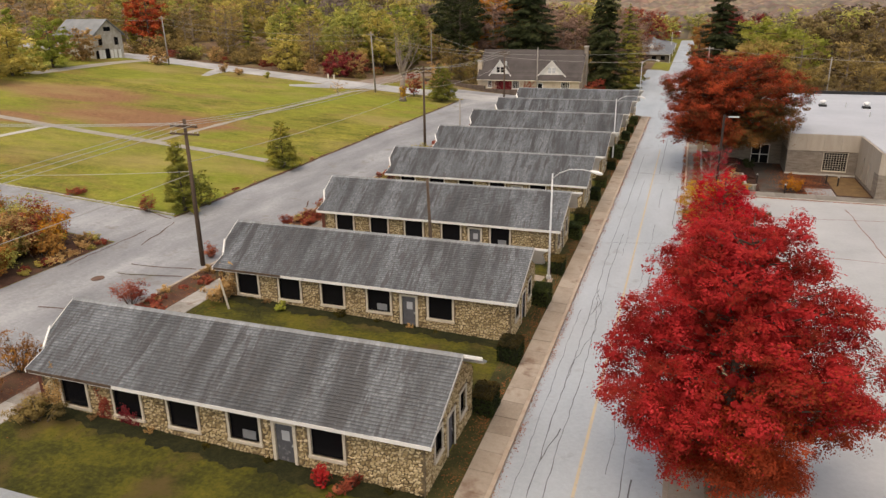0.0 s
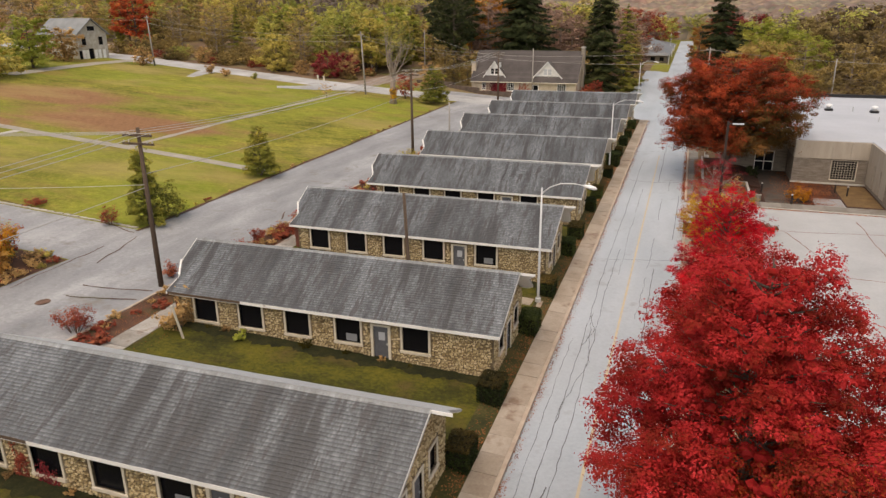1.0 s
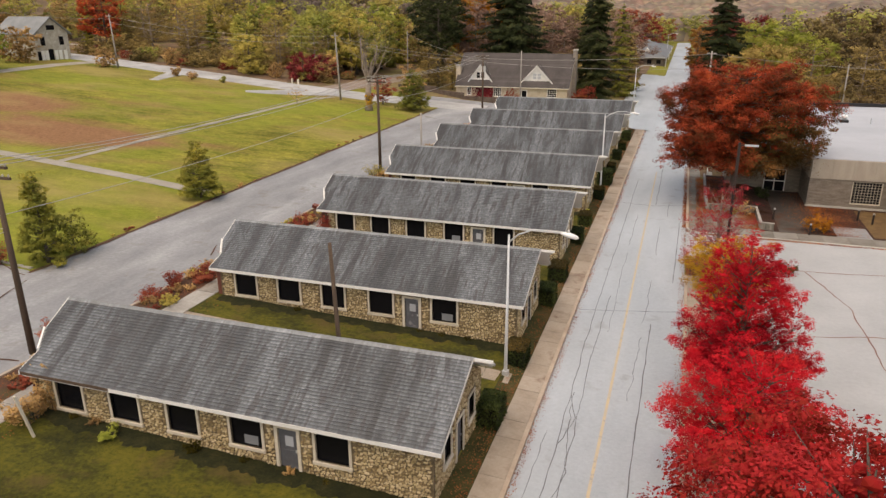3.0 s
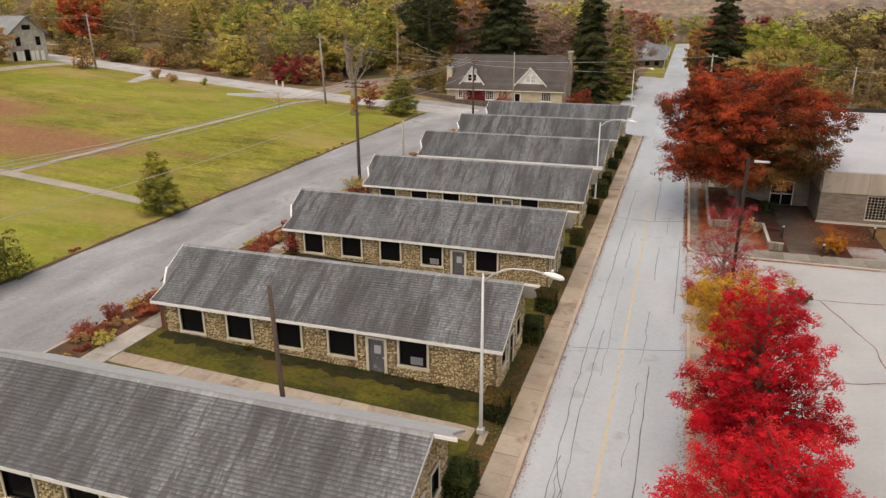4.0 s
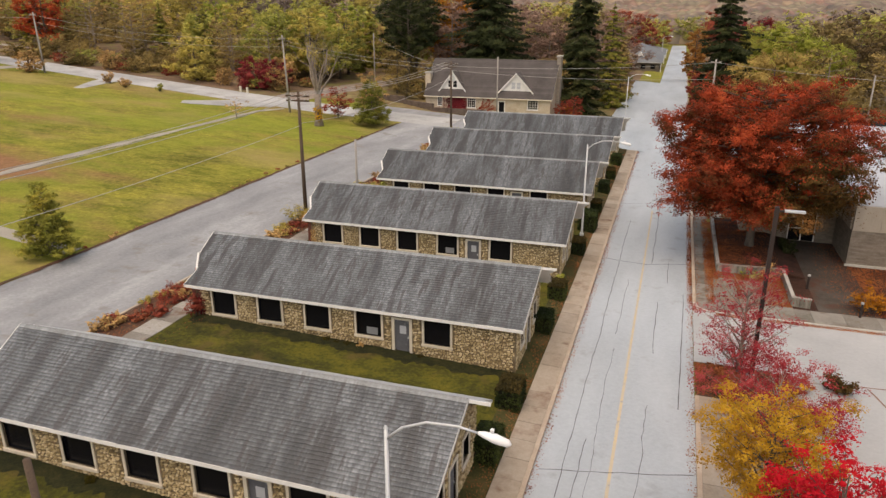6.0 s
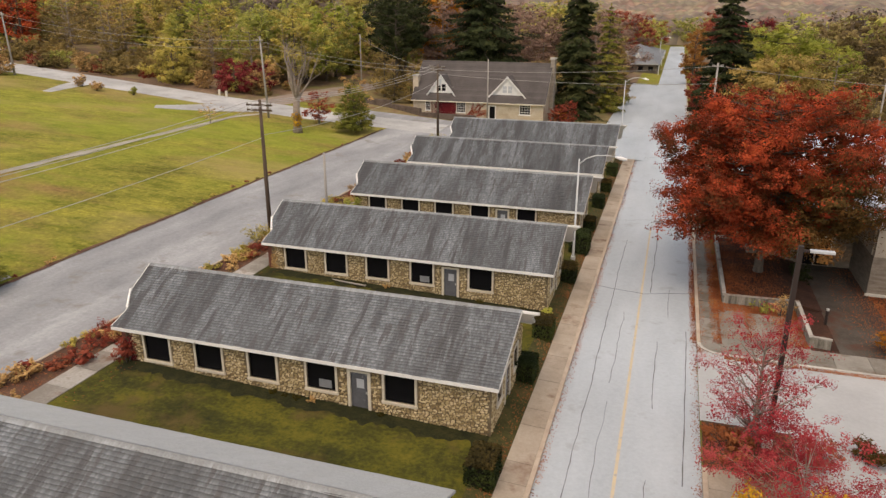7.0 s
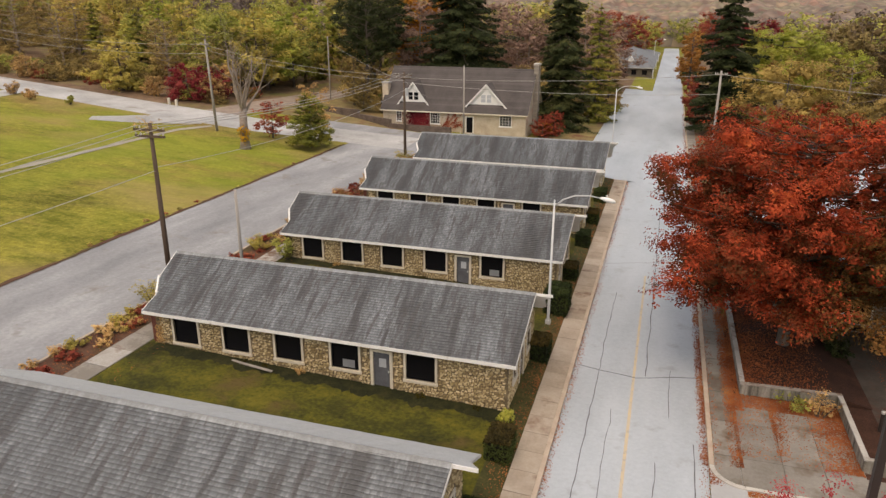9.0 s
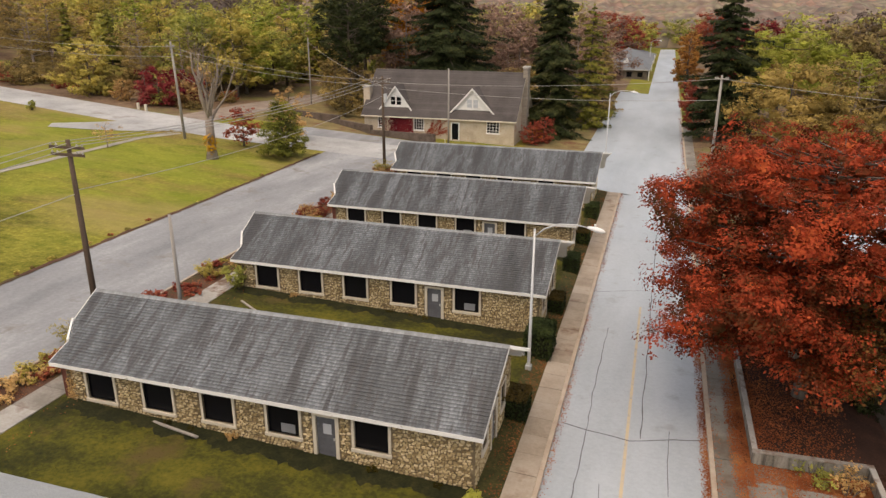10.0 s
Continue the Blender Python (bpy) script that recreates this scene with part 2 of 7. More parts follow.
L_CRIMSON = leaves("dull crimson leaves", [(0.12, (0.20, 0.02, 0.025)), (0.5, (0.36, 0.034, 0.045)), (0.88, (0.46, 0.085, 0.085))])
L_SCARLET = leaves("scarlet leaves", [(0.15, (0.34, 0.011, 0.02)), (0.5, (0.72, 0.02, 0.036)), (0.85, (0.76, 0.06, 0.05))], through_light=0.36)
L_RUST = leaves("rust orange leaves", [(0.06, (0.03619, 0.02909, 0.009177)), (0.32, (0.1443, 0.0396, 0.01573)), (0.54, (0.425, 0.06336, 0.0276)), (0.84, (0.6054, 0.1512, 0.04692))], patch=0.6)
L_YELLOW = leaves("yellow leaves", [(0.15, (0.32, 0.17, 0.02)), (0.5, (0.55, 0.30, 0.03)), (0.85, (0.64, 0.43, 0.05))])
L_OLIVE = leaves("olive green leaves", [(0.12, (0.1063, 0.1184, 0.03384)), (0.4, (0.2719, 0.284, 0.07009)), (0.65, (0.4652, 0.435, 0.1027)), (0.88, (0.6767, 0.58, 0.151))], patch=0.17)
L_GOLD = leaves("golden green leaves", [(0.12, (0.1484, 0.1247, 0.04036)), (0.4, (0.368, 0.3027, 0.07836)), (0.65, (0.5461, 0.4393, 0.1092)), (0.88, (0.6648, 0.5461, 0.1543))], patch=0.17)
L_LIME = leaves("lime green leaves", [(0.12, (0.1344, 0.162, 0.033)), (0.5, (0.3171, 0.3455, 0.0577)), (0.88, (0.4883, 0.4387, 0.09896))], patch=0.2)
L_BROWN = leaves("brown autumn leaves", [(0.12, (0.1404, 0.08705, 0.04352)), (0.4, (0.3721, 0.2274, 0.09828)), (0.65, (0.5897, 0.3721, 0.1544)), (0.88, (0.7862, 0.5405, 0.2387))], patch=0.2)
L_ORANGE = leaves("orange leaves", [(0.12, (0.22, 0.075, 0.01)), (0.5, (0.50, 0.20, 0.022)), (0.88, (0.62, 0.33, 0.045))])
L_SPRUCE = leaves("spruce needles", [(0.12, (0.01247, 0.01828, 0.00787)), (0.5, (0.03725, 0.04708, 0.01774)), (0.88, (0.08573, 0.08503, 0.02951))], through_light=0.1)
L_PINE = leaves("pine needles", [(0.12, (0.09365, 0.1042, 0.02016)), (0.5, (0.24, 0.2241, 0.04284)), (0.88, (0.4802, 0.3702, 0.0756))], through_light=0.15)
L_FIR = leaves("fir needles", [(0.12, (0.07776, 0.08872, 0.01836)), (0.5, (0.2161, 0.2147, 0.03902)), (0.88, (0.4838, 0.3936, 0.06885))], through_light=0.15)
L_HEDGE = leaves("hedge leaves", [(0.12, (0.012, 0.02, 0.008)), (0.5, (0.03, 0.042, 0.014)), (0.88, (0.09, 0.11, 0.03))], through_light=0.15)
L_DULLRED = leaves("dull red leaves", [(0.12, (0.125, 0.031, 0.02)), (0.5, (0.30, 0.066, 0.042)), (0.88, (0.45, 0.15, 0.075))])
# distance haze greyed into the leaf colour
L_MAUVE = leaves("russet leaves with haze painted in", [(0.12, (0.1368, 0.108, 0.0925)), (0.5, (0.1872, 0.144, 0.1258)), (0.88, (0.2376, 0.1836, 0.1554))], patch=0.06)
# olive leaf colour, darkened to paint the shade low in the oak's crown
L_OAKLOW = leaves("olive oak leaves with crown shade", [(0.12, (0.03375, 0.0297, 0.0108)), (0.5, (0.1148, 0.0675, 0.0216)), (0.88, (0.27, 0.108, 0.03375))])
L_WINE = leaves("dark wine red leaves", [(0.12, (0.085, 0.014, 0.018)), (0.5, (0.22, 0.028, 0.035)), (0.88, (0.34, 0.075, 0.06))])
L_RUSTBUSH = leaves("rusty orange bush leaves", [(0.12, (0.13, 0.05, 0.016)), (0.5, (0.34, 0.15, 0.04)), (0.88, (0.5, 0.27, 0.07))])
L_DRABGOLD = leaves("dull golden brown leaves", [(0.12, (0.0975, 0.0715, 0.0234)), (0.45, (0.286, 0.2015, 0.0624)), (0.88, (0.572, 0.403, 0.13))], patch=0.25)
L_ROSE = leaves("faded pinkish brown leaves", [(0.12, (0.09919, 0.05951, 0.04761)), (0.5, (0.2645, 0.1653, 0.1256)), (0.88, (0.4364, 0.2843, 0.2116))], patch=0.15)
L_UMBER = leaves("umber brown leaves", [(0.12, (0.061, 0.04148, 0.02318)), (0.45, (0.183, 0.1281, 0.05856)), (0.7, (0.2928, 0.2196, 0.0854)), (0.9, (0.4026, 0.3172, 0.122))], patch=0.2)
L_DRAB = leaves("drab olive brown leaves", [(0.12, (0.0783, 0.06264, 0.02506)), (0.45, (0.2506, 0.1801, 0.06577)), (0.88, (0.5168, 0.368, 0.1331))], patch=0.2)
L_FALLEN = leaves("fallen leaves", [(0.12, (0.14, 0.038, 0.016)), (0.5, (0.32, 0.104, 0.04)), (0.88, (0.45, 0.209, 0.08))], through_light=0.1)
L_GRASS = leaves("grass blades", [(0.12, (0.02326, 0.02016, 0.004158)), (0.5, (0.0563, 0.04738, 0.00693)), (0.88, (0.1163, 0.08669, 0.01683))], through_light=0.3)


def make_ground_material():
    m, ns, ls = nodes_of("autumn grass")
    bs = ns["Principled BSDF"]
    pos = ns.new("ShaderNodeNewGeometry").outputs["Position"]
    a = noise_tex(ns, ls, pos, 0.11, 5, 0.6)
    b = noise_tex(ns, ls, pos, 2.2, 8, 0.85)
    c = noise_tex(ns, ls, pos, 1.0, 4, 0.6, (0.035, 0.09, 0.1))
    d = noise_tex(ns, ls, pos, 1.0, 3, 0.6, (0.10, 1.1, 0.3))
    col = ramp(ns, ls, a, [(0.36, (0.115, 0.106, 0.025)), (0.5, (0.20, 0.195, 0.037)), (0.62, (0.29, 0.265, 0.052))])
    col = mix(ns, ls, 0.55, col, ramp(ns, ls, b, [(0.36, (0.05, 0.05, 0.01)), (0.52, (0.225, 0.21, 0.034)), (0.68, (0.49, 0.42, 0.11))]))
    col = mix(ns, ls, 1.0, col, ramp(ns, ls, d, [(0.35, (0.93, 0.94, 0.93)), (0.5, (1, 1, 1)), (0.66, (1.06, 1.05, 1.05))]), "MULTIPLY")
    tuft = noise_tex(ns, ls, pos, 1.0, 5, 0.7, (0.28, 0.6, 0.3))
    col = mix(ns, ls, 1.0, col, ramp(ns, ls, tuft, [(0.36, (0.6, 0.66, 0.5)), (0.5, (0.97, 0.97, 0.95)), (0.64, (1.16, 1.12, 1.05))]), "MULTIPLY")
    lush = ramp(ns, ls, noise_tex(ns, ls, pos, 1.0, 3, 0.6, (0.03, 0.05, 0.1)), [(0.43, (0, 0, 0)), (0.60, (0.55, 0.55, 0.55))])
    col = mix(ns, ls, lush, col, (0.205, 0.245, 0.03))
    ragged = noise_tex(ns, ls, pos, 1.0, 5, 0.65, (0.055, 0.14, 0.1))
    worn = None
    for cx, cy, rx, ry in ((-100, 101, 19, 9), (-80, 90, 20, 10), (-93, 79, 13, 4)):
        mp = ns.new("ShaderNodeMapping")
        mp.inputs["Location"].default_value, mp.inputs["Scale"].default_value = (-cx / rx, -cy / ry, 0), (1 / rx, 1 / ry, 0)
        ls.new(pos, mp.inputs[0])
        far_off = ns.new("ShaderNodeVectorMath")
        far_off.operation = "LENGTH"
        ls.new(mp.outputs[0], far_off.inputs[0])
        here = ramp(ns, ls, far_off.outputs["Value"], [(0.3, (0.5, 0.5, 0.5)), (1.15, (0, 0, 0))])
        worn = here if worn is None else mix(ns, ls, 1.0, worn, here, "LIGHTEN")
    brown = ramp(ns, ls, mix(ns, ls, 1.0, worn, ragged, "ADD"), [(0.50, (0, 0, 0)), (0.80, (0.95, 0.95, 0.95))])
    col = mix(ns, ls, brown, col, ramp(ns, ls, b, [(0.35, (0.17, 0.085, 0.045)), (0.65, (0.33, 0.175, 0.095))]))
    straw = ramp(ns, ls, c, [(0.50, (0, 0, 0)), (0.66, (0.6, 0.6, 0.6))])
    col = mix(ns, ls, straw, col, (0.33, 0.25, 0.10))
    ls.new(col, bs.inputs["Base Color"])
    bs.inputs["Roughness"].default_value = 0.95
    bs.inputs["Specular IOR Level"].default_value = 0.1
    ls.new(bump(ns, ls, b, 0.5, 0.06), bs.inputs["Normal"])
    return m


M_GRASS = make_ground_material()
M_LAWN = surface("dark olive grass", [(0.34, (0.01574, 0.01621, 0.00297)), (0.46, (0.04328, 0.04322, 0.00495)), (0.56, (0.09176, 0.08517, 0.00792)), (0.70, (0.1547, 0.1237, 0.01584))], 0.5, 4.5, 0.95, 0.8, tint=(0.32, 0.54, 0.68, (0.088, 0.062, 0.018)), grain=0.42, stretch=(0.6, 0.9, 0.75))
# mossy soil colour with the shade of wall and eaves painted in
M_WALLSHADE = surface("mossy soil with eave shade", [(0.36, (0.0062, 0.007502, 0.001848)), (0.5, (0.01767, 0.01903, 0.004154)), (0.66, (0.04154, 0.03751, 0.0111))], 1.6, 10, 0.95, 0.7, grain=0.5)
# forecourt concrete colours scaled darker, with reddish patches
M_WALK = surface("dark patchy concrete", [(0.3, (0.0396, 0.03102, 0.02442)), (0.5, (0.0693, 0.05742, 0.04752)), (0.72, (0.1056, 0.0924, 0.0792))], 0.5, 7, 0.9, 0.3, tint=(0.4, 0.52, 0.66, (0.085, 0.038, 0.024)))
M_FORE = surface("leaf stained concrete", [(0.3, (0.138, 0.1224, 0.102)), (0.5, (0.2162, 0.1992, 0.175)), (0.72, (0.2944, 0.2772, 0.245))], 0.4, 7, 0.9, 0.3, spread=0.2, tint=(0.5, 0.55, 0.72, (0.128, 0.086, 0.0567)))


# ---- building helpers ----
def mesh_object(name, verts, faces, material, parent=None, label="", smooth=False):
    me = bpy.data.meshes.new(name)
    me.from_pydata([tuple(v) for v in verts], [], faces)
    me.materials.append(material)
    if smooth:
        me.polygons.foreach_set("use_smooth", [True] * len(me.polygons))
    ob = new(name, me)
    if parent:
        ob.parent = parent
    if label:
        tagged(ob, label)
    return ob


def part(name, bm, material, parent=None, label="", smooth=False):
    me = bpy.data.meshes.new(name)
    bm.normal_update()
    bm.to_mesh(me)
    bm.free()
    me.materials.append(material)
    if smooth:
        me.polygons.foreach_set("use_smooth", [True] * len(me.polygons))
    ob = new(name, me)
    if parent:
        ob.parent = parent
    if label:
        tagged(ob, label)
    return ob


def share(name, ob, parent, m=None):
    o = new(name, ob.data)
    o.parent = parent
    o.matrix_basis = m if m is not None else ob.matrix_basis
    return o


def empty(name, m, label, category, group="", kind=""):
    e = new(name)
    e.matrix_basis = m
    return tagged(e, label, category, group, kind)


def box(bm, x0, x1, y0, y1, z0, z1, bev=0.0):
    r = bmesh.ops.create_cube(bm, size=1, matrix=Matrix.Translation(((x0 + x1) / 2, (y0 + y1) / 2, (z0 + z1) / 2)) @ Matrix.Diagonal((x1 - x0, y1 - y0, z1 - z0, 1)))
    if bev:
        es = {e for v in r["verts"] for e in v.link_edges}
        bmesh.ops.bevel(bm, geom=list(es), offset=bev, segments=2, affect="EDGES", profile=0.6)
    return bm


def boxes(*rows, bev=0.0):
    bm = bmesh.new()
    for r in rows:
        box(bm, *r, bev=bev)
    return bm


def tube(pts, radii, sides=8, closed=True):
    """Vertices and faces of a tapered tube along points."""
    vs, fs = [], []
    pts = [Vector(p) for p in pts]
    for i, p in enumerate(pts):
        d = (pts[min(i + 1, len(pts) - 1)] - pts[max(i - 1, 0)]).normalized()
        u = d.cross(Vector((0.31, 0.95, 0.07))).normalized()
        w = d.cross(u)
        for k in range(sides):
            a = 2 * math.pi * k / sides
            vs.append(p + (u * math.cos(a) + w * math.sin(a)) * radii[i])
    for i in range(len(pts) - 1):
        for k in range(sides):
            a, b = i * sides + k, i * sides + (k + 1) % sides
            fs.append((a, b, b + sides, a + sides))
    if closed:
        fs.append(tuple(range(sides))[::-1])
        fs.append(tuple(range((len(pts) - 1) * sides, len(pts) * sides)))
    return vs, fs


def tubes(specs):
    vs, fs = [], []
    for pts, radii, sides in specs:
        v, f = tube(pts, radii, sides)
        n = len(vs)
        vs += v
        fs += [tuple(i + n for i in q) for q in f]
    return vs, fs


def wire(name, a, b, sag, r=0.012, parent=None, n=10):
    pts = [Vector(a).lerp(Vector(b), i / n) - Vector((0, 0, sag * 4 * (i / n) * (1 - i / n))) for i in range(n + 1)]
    v, f = tube(pts, [r] * (n + 1), 4)
    return mesh_object(name, v, f, M_WIRE, parent)


# ---- the ground ----
GX = [-1e4, -0.4, 6.4, 7.8, 9.0, 28.0, 37.0, 47.0, 78.0, 131.0, 200.0, 1e4]
GZ = [0.0, 0.0, 0.0, 0.05, 0.25, 0.95, 1.35, 2.1, 4.3, 8.7, 13.0, 13.0]


def gz(x, y=0.0):
    z = float(np.interp(-x, GX, GZ))
    if y > 420:
        z += 110 * max(0.0, min(1.0, (y - 620) / 900)) ** 1.3 * (0.8 + 0.25 * math.sin(x * 0.004 + 1))
    if x < -200:
        z += 0.06 * (-200 - x)
    if x > 160:
        z += 0.05 * (x - 160)
    return z


def ground_sheet():
    xs = sorted({-1600, -1200, -900, -700, -500, -400, -300, -250, -200, -165, -131, -105, -78, -62, -47, -43.4, -37, -33.5, -28, -22, -15, -9, -7.8, -6.46, -6.42, 0.5, 0.54, 2, 4, 8, 12, 20, 40, 60, 90, 120, 160, 220, 300, 400, 600, 900, 1300, 1700})
    ys = [-400, -200, -100, -50, 0, 20, 40, 60, 80, 100, 120, 140, 160, 180, 200, 240, 280, 330, 380, 420, 480, 560, 640, 720, 800, 900, 1000, 1150, 1300, 1500, 1800, 2200]
    vs = [(x, y, (-0.2 if -6.43 < x < 0.52 and y < 450 else gz(x, y))) for y in ys for x in xs]
    n = len(xs)
    fs = [(j * n + i, j * n + i + 1, (j + 1) * n + i + 1, (j + 1) * n + i) for j in range(len(ys) - 1) for i in range(n - 1)]
    return tagged(mesh_object("ground", vs, fs, M_GRASS), "autumn grass ground sloping up to wooded hills", "ground", kind="structure")


ground = ground_sheet()


def strip(name, line, width, lift, material, label="", category="", steps=2.0, kind="structure", parent=None):
    """A band of ground surface along a line of points, following the slope."""
    pts = []
    for (x0, y0), (x1, y1) in zip(line, line[1:]):
        n = max(1, int(math.hypot(x1 - x0, y1 - y0) / steps))
        pts += [(x0 + (x1 - x0) * i / n, y0 + (y1 - y0) * i / n) for i in range(n)]
    pts.append(line[-1])
    vs, fs = [], []
    cols = 6
    for i, (x, y) in enumerate(pts):
        a, b = pts[max(i - 1, 0)], pts[min(i + 1, len(pts) - 1)]
        d = Vector((b[0] - a[0], b[1] - a[1])).normalized()
        nx, ny = -d.y, d.x
        w = width(i / (len(pts) - 1)) if callable(width) else width
        for k in range(cols + 1):
            s = (k / cols - 0.5) * w
            px, py = x + nx * s, y + ny * s
            vs.append((px, py, gz(px, py) + lift))
    c = cols + 1
    for i in range(len(pts) - 1):
        for k in range(cols):
            fs.append((i * c + k + 1, i * c + k, (i + 1) * c + k, (i + 1) * c + k + 1))
    ob = mesh_object(name, vs, fs, material, parent)
    if label:
        tagged(ob, label, category, kind=kind)
    return ob


def sheet(name, x0, x1, y0, y1, lift, material, label="", category="", parent=None, kind="structure"):
    xs = sorted({x0, x1, *[-k for k in GX[1:-1] if x0 < -k < x1]})
    vs = [(x, y, gz(x, y) + lift) for y in (y0, y1) for x in xs]
    n = len(xs)
    fs = [(i, i + 1, n + i + 1, n + i) for i in range(n - 1)]
    ob = mesh_object(name, vs, fs, material, parent)
    if label:
        tagged(ob, label, category, kind=kind)
    return ob


ROAD_Z = -0.12
road = mesh_object("road", [(-6.42, -60, ROAD_Z), (0.5, -60, ROAD_Z), (0.5, 445, ROAD_Z), (-6.42, 445, ROAD_Z)], [(0, 1, 2, 3)], M_ROAD)
tagged(road, "long straight two-lane street of pale cracked asphalt", "road", kind="structure")
side_road = sheet("road_west", -43.4, -33.6, -60, 152, 0.03, M_ROAD2, "faded asphalt back street beside the lawn", "road")
strip("road_north", [(-36, 147), (-58, 145.5), (-75, 147), (-110, 149.5), (-142, 152), (-230, 160)], 8.5, 0.045, M_LANE, "faded asphalt lane curving round the lawn", "road")
strip("road_cross", [(-42, 49.5), (-56, 49.5), (-75, 50), (-120, 52)], 7.6, 0.045, M_ROAD2, "short cracked asphalt cross street", "road")
strip("road_gravel", [(-69, 150), (-67.5, 165), (-65, 180), (-59, 205), (-52, 240), (-44, 285)], 6.5, 0.04, surface("gravel", [(0.3, (0.19, 0.14, 0.11)), (0.7, (0.34, 0.28, 0.23))], 0.5, 6, 0.95, 0.4), "brown gravel lane leading into the woods", "road")
sheet("road_yard", -33.6, -24, 141.5, 152, 0.03, M_ROAD2, "worn asphalt turning yard before the cottage", "road")
sheet("road_yard_back", -53, -33.6, 149.2, 155.4, 0.028, M_ROAD2, "worn asphalt before the retaining wall", "road")
APRON = [(x, gz(x) + 0.035) for x in sorted({-12.8, -9.0, -7.8, -6.46, -6.42, *[-k for k in GX if -12.8 < -k < -6.42]})] + [(-5.2, ROAD_Z + 0.004)]
side_lane = mesh_object("road_lane", [(x, y, z) for y in (139.1, 238.0) for x, z in APRON], [(i, i + 1, len(APRON) + i + 1, len(APRON) + i) for i in range(len(APRON) - 1)], M_ROAD)
tagged(side_lane, "pale asphalt apron widening the street", "road", kind="structure")
lot = mesh_object("parking_lot", [(4.6, -60, 0.02), (90, -60, 0.02), (90, 83.0, 0.02), (1.9, 83.0, 0.02), (1.9, 84.45, 0.02), (0.5, 84.45, 0.02), (0.5, 75.4, 0.02), (4.6, 75.4, 0.02)], [(0, 1, 2, 3, 4, 5, 6, 7)], M_LOT)
tagged(lot, "wide pale asphalt parking lot", "parking lot", kind="structure")


# ---- stone cottages in a row ----
M_BRICK = surface("dark red brick", [(0.3, (0.09, 0.03, 0.022)), (0.7, (0.2, 0.075, 0.05))], 2.0, 12, 0.9, 0.4)
WX0, WX1, WD, WTOP = -20.35, 0.0, 6.95, 2.93
EAVE_Y, EAVE_Z, RIDGE_Y, RIDGE_Z = -0.38, 3.04, 3.475, 5.3
WINDOWS = [-18.45, -15.2, -12.0, -8.68, -4.5]
DOOR_X = -6.62
rng = random.Random(7)


def stone_shape(r):
    n = 6
    pts = []
    for k in range(n):
        a = 2 * math.pi * (k + r.uniform(-0.25, 0.25)) / n
        ca, sa = math.cos(a), math.sin(a)
        q = 0.5 / max(abs(ca), abs(sa)) * r.uniform(0.74, 1.0)
        q = min(q, 0.62)
        pts.append((ca * q, sa * q))
    back = [(x, 0.3, z) for x, z in pts]
    tilt = r.uniform(-0.5, 0.5)
    front = [(x * 0.86, -1.0 + r.uniform(-0.2, 0.2) + tilt * z, z * 0.84) for x, z in pts]
    fs = [tuple(range(n, 2 * n))[::-1]]
    for k in range(n):
        j = (k + 1) % n
        fs.append((k, j, n + j, n + k)[::-1])
    fs = [f[::-1] for f in fs]
    return back + front, fs


STONES = [stone_shape(rng) for _ in range(14)]
STONE_MESHES = []
for v, f in STONES:
    me = bpy.data.meshes.new("stone")
    me.from_pydata(v, [], f)
    me.materials.append(M_STONE)
    STONE_MESHES.append(me)


def lay_stones(x0, x1, top, holes, r):
    """Uneven courses of stones on a wall face: centre x, z, width, height."""
    out, z = [], -0.25
    while z < 5.2:
        h = r.uniform(0.07, 0.125)
        x = x0 - r.uniform(0, 0.25)
        while x < x1:
            w = r.uniform(0.10, 0.27)
            cx, cz = x + w / 2, z + h / 2 + r.uniform(-0.035, 0.035)
            x += w
            if cx - w * 0.45 < x0 or cx + w * 0.45 > x1 or cz + h * 0.4 > top(cx):
                continue
            if any(a - w * 0.35 < cx < b + w * 0.35 and c - h * 0.35 < cz < d + h * 0.35 for a, b, c, d in holes):
                continue
            out.append((cx, cz, w * 0.97, h * 0.97))
        z += h
    return out


def joined_stones(rows, place, r):
    vs, fs = [], []
    for cx, cz, w, h in rows:
        v, f = STONES[r.randrange(len(STONES))]
        n = len(vs)
        vs += [place(cx + x * w, y * 0.045, cz + z * h) for x, y, z in v]
        fs += [tuple(i + n for i in q) for q in f]
    return vs, fs


def wall_with_holes(x0, x1, z0, z1, thick, holes):
    """One wall in the xz plane, its face at y = 0, with openings through it."""
    bm = bmesh.new()
    xs = sorted({x0, x1, *[h[0] for h in holes], *[h[1] for h in holes]})
    zs = sorted({z0, z1, *[h[2] for h in holes], *[h[3] for h in holes]})
    solid = {(i, k): not any(h[0] < (xs[i] + xs[i + 1]) / 2 < h[1] and h[2] < (zs[k] + zs[k + 1]) / 2 < h[3] for h in holes) for i in range(len(xs) - 1) for k in range(len(zs) - 1)}
    made = {}

    def at(i, k, y):
        if (i, k, y) not in made:
            made[i, k, y] = bm.verts.new((xs[i], y, zs[k]))
        return made[i, k, y]

    for (i, k), there in solid.items():
        if not there:
            continue
        a, b, c, d = (i, k), (i + 1, k), (i + 1, k + 1), (i, k + 1)
        bm.faces.new([at(*p, 0.0) for p in (a, b, c, d)])
        bm.faces.new([at(*p, thick) for p in (d, c, b, a)])
        for p, q, near in ((a, b, (i, k - 1)), (b, c, (i + 1, k)), (c, d, (i, k + 1)), (d, a, (i - 1, k))):
            if not solid.get(near, False):
                bm.faces.new([at(*q, 0.0), at(*p, 0.0), at(*p, thick), at(*q, thick)])
    return bm


def verge(table, k):
    return float(np.interp(k, [t[0] for t in table], [t[1] for t in table]))


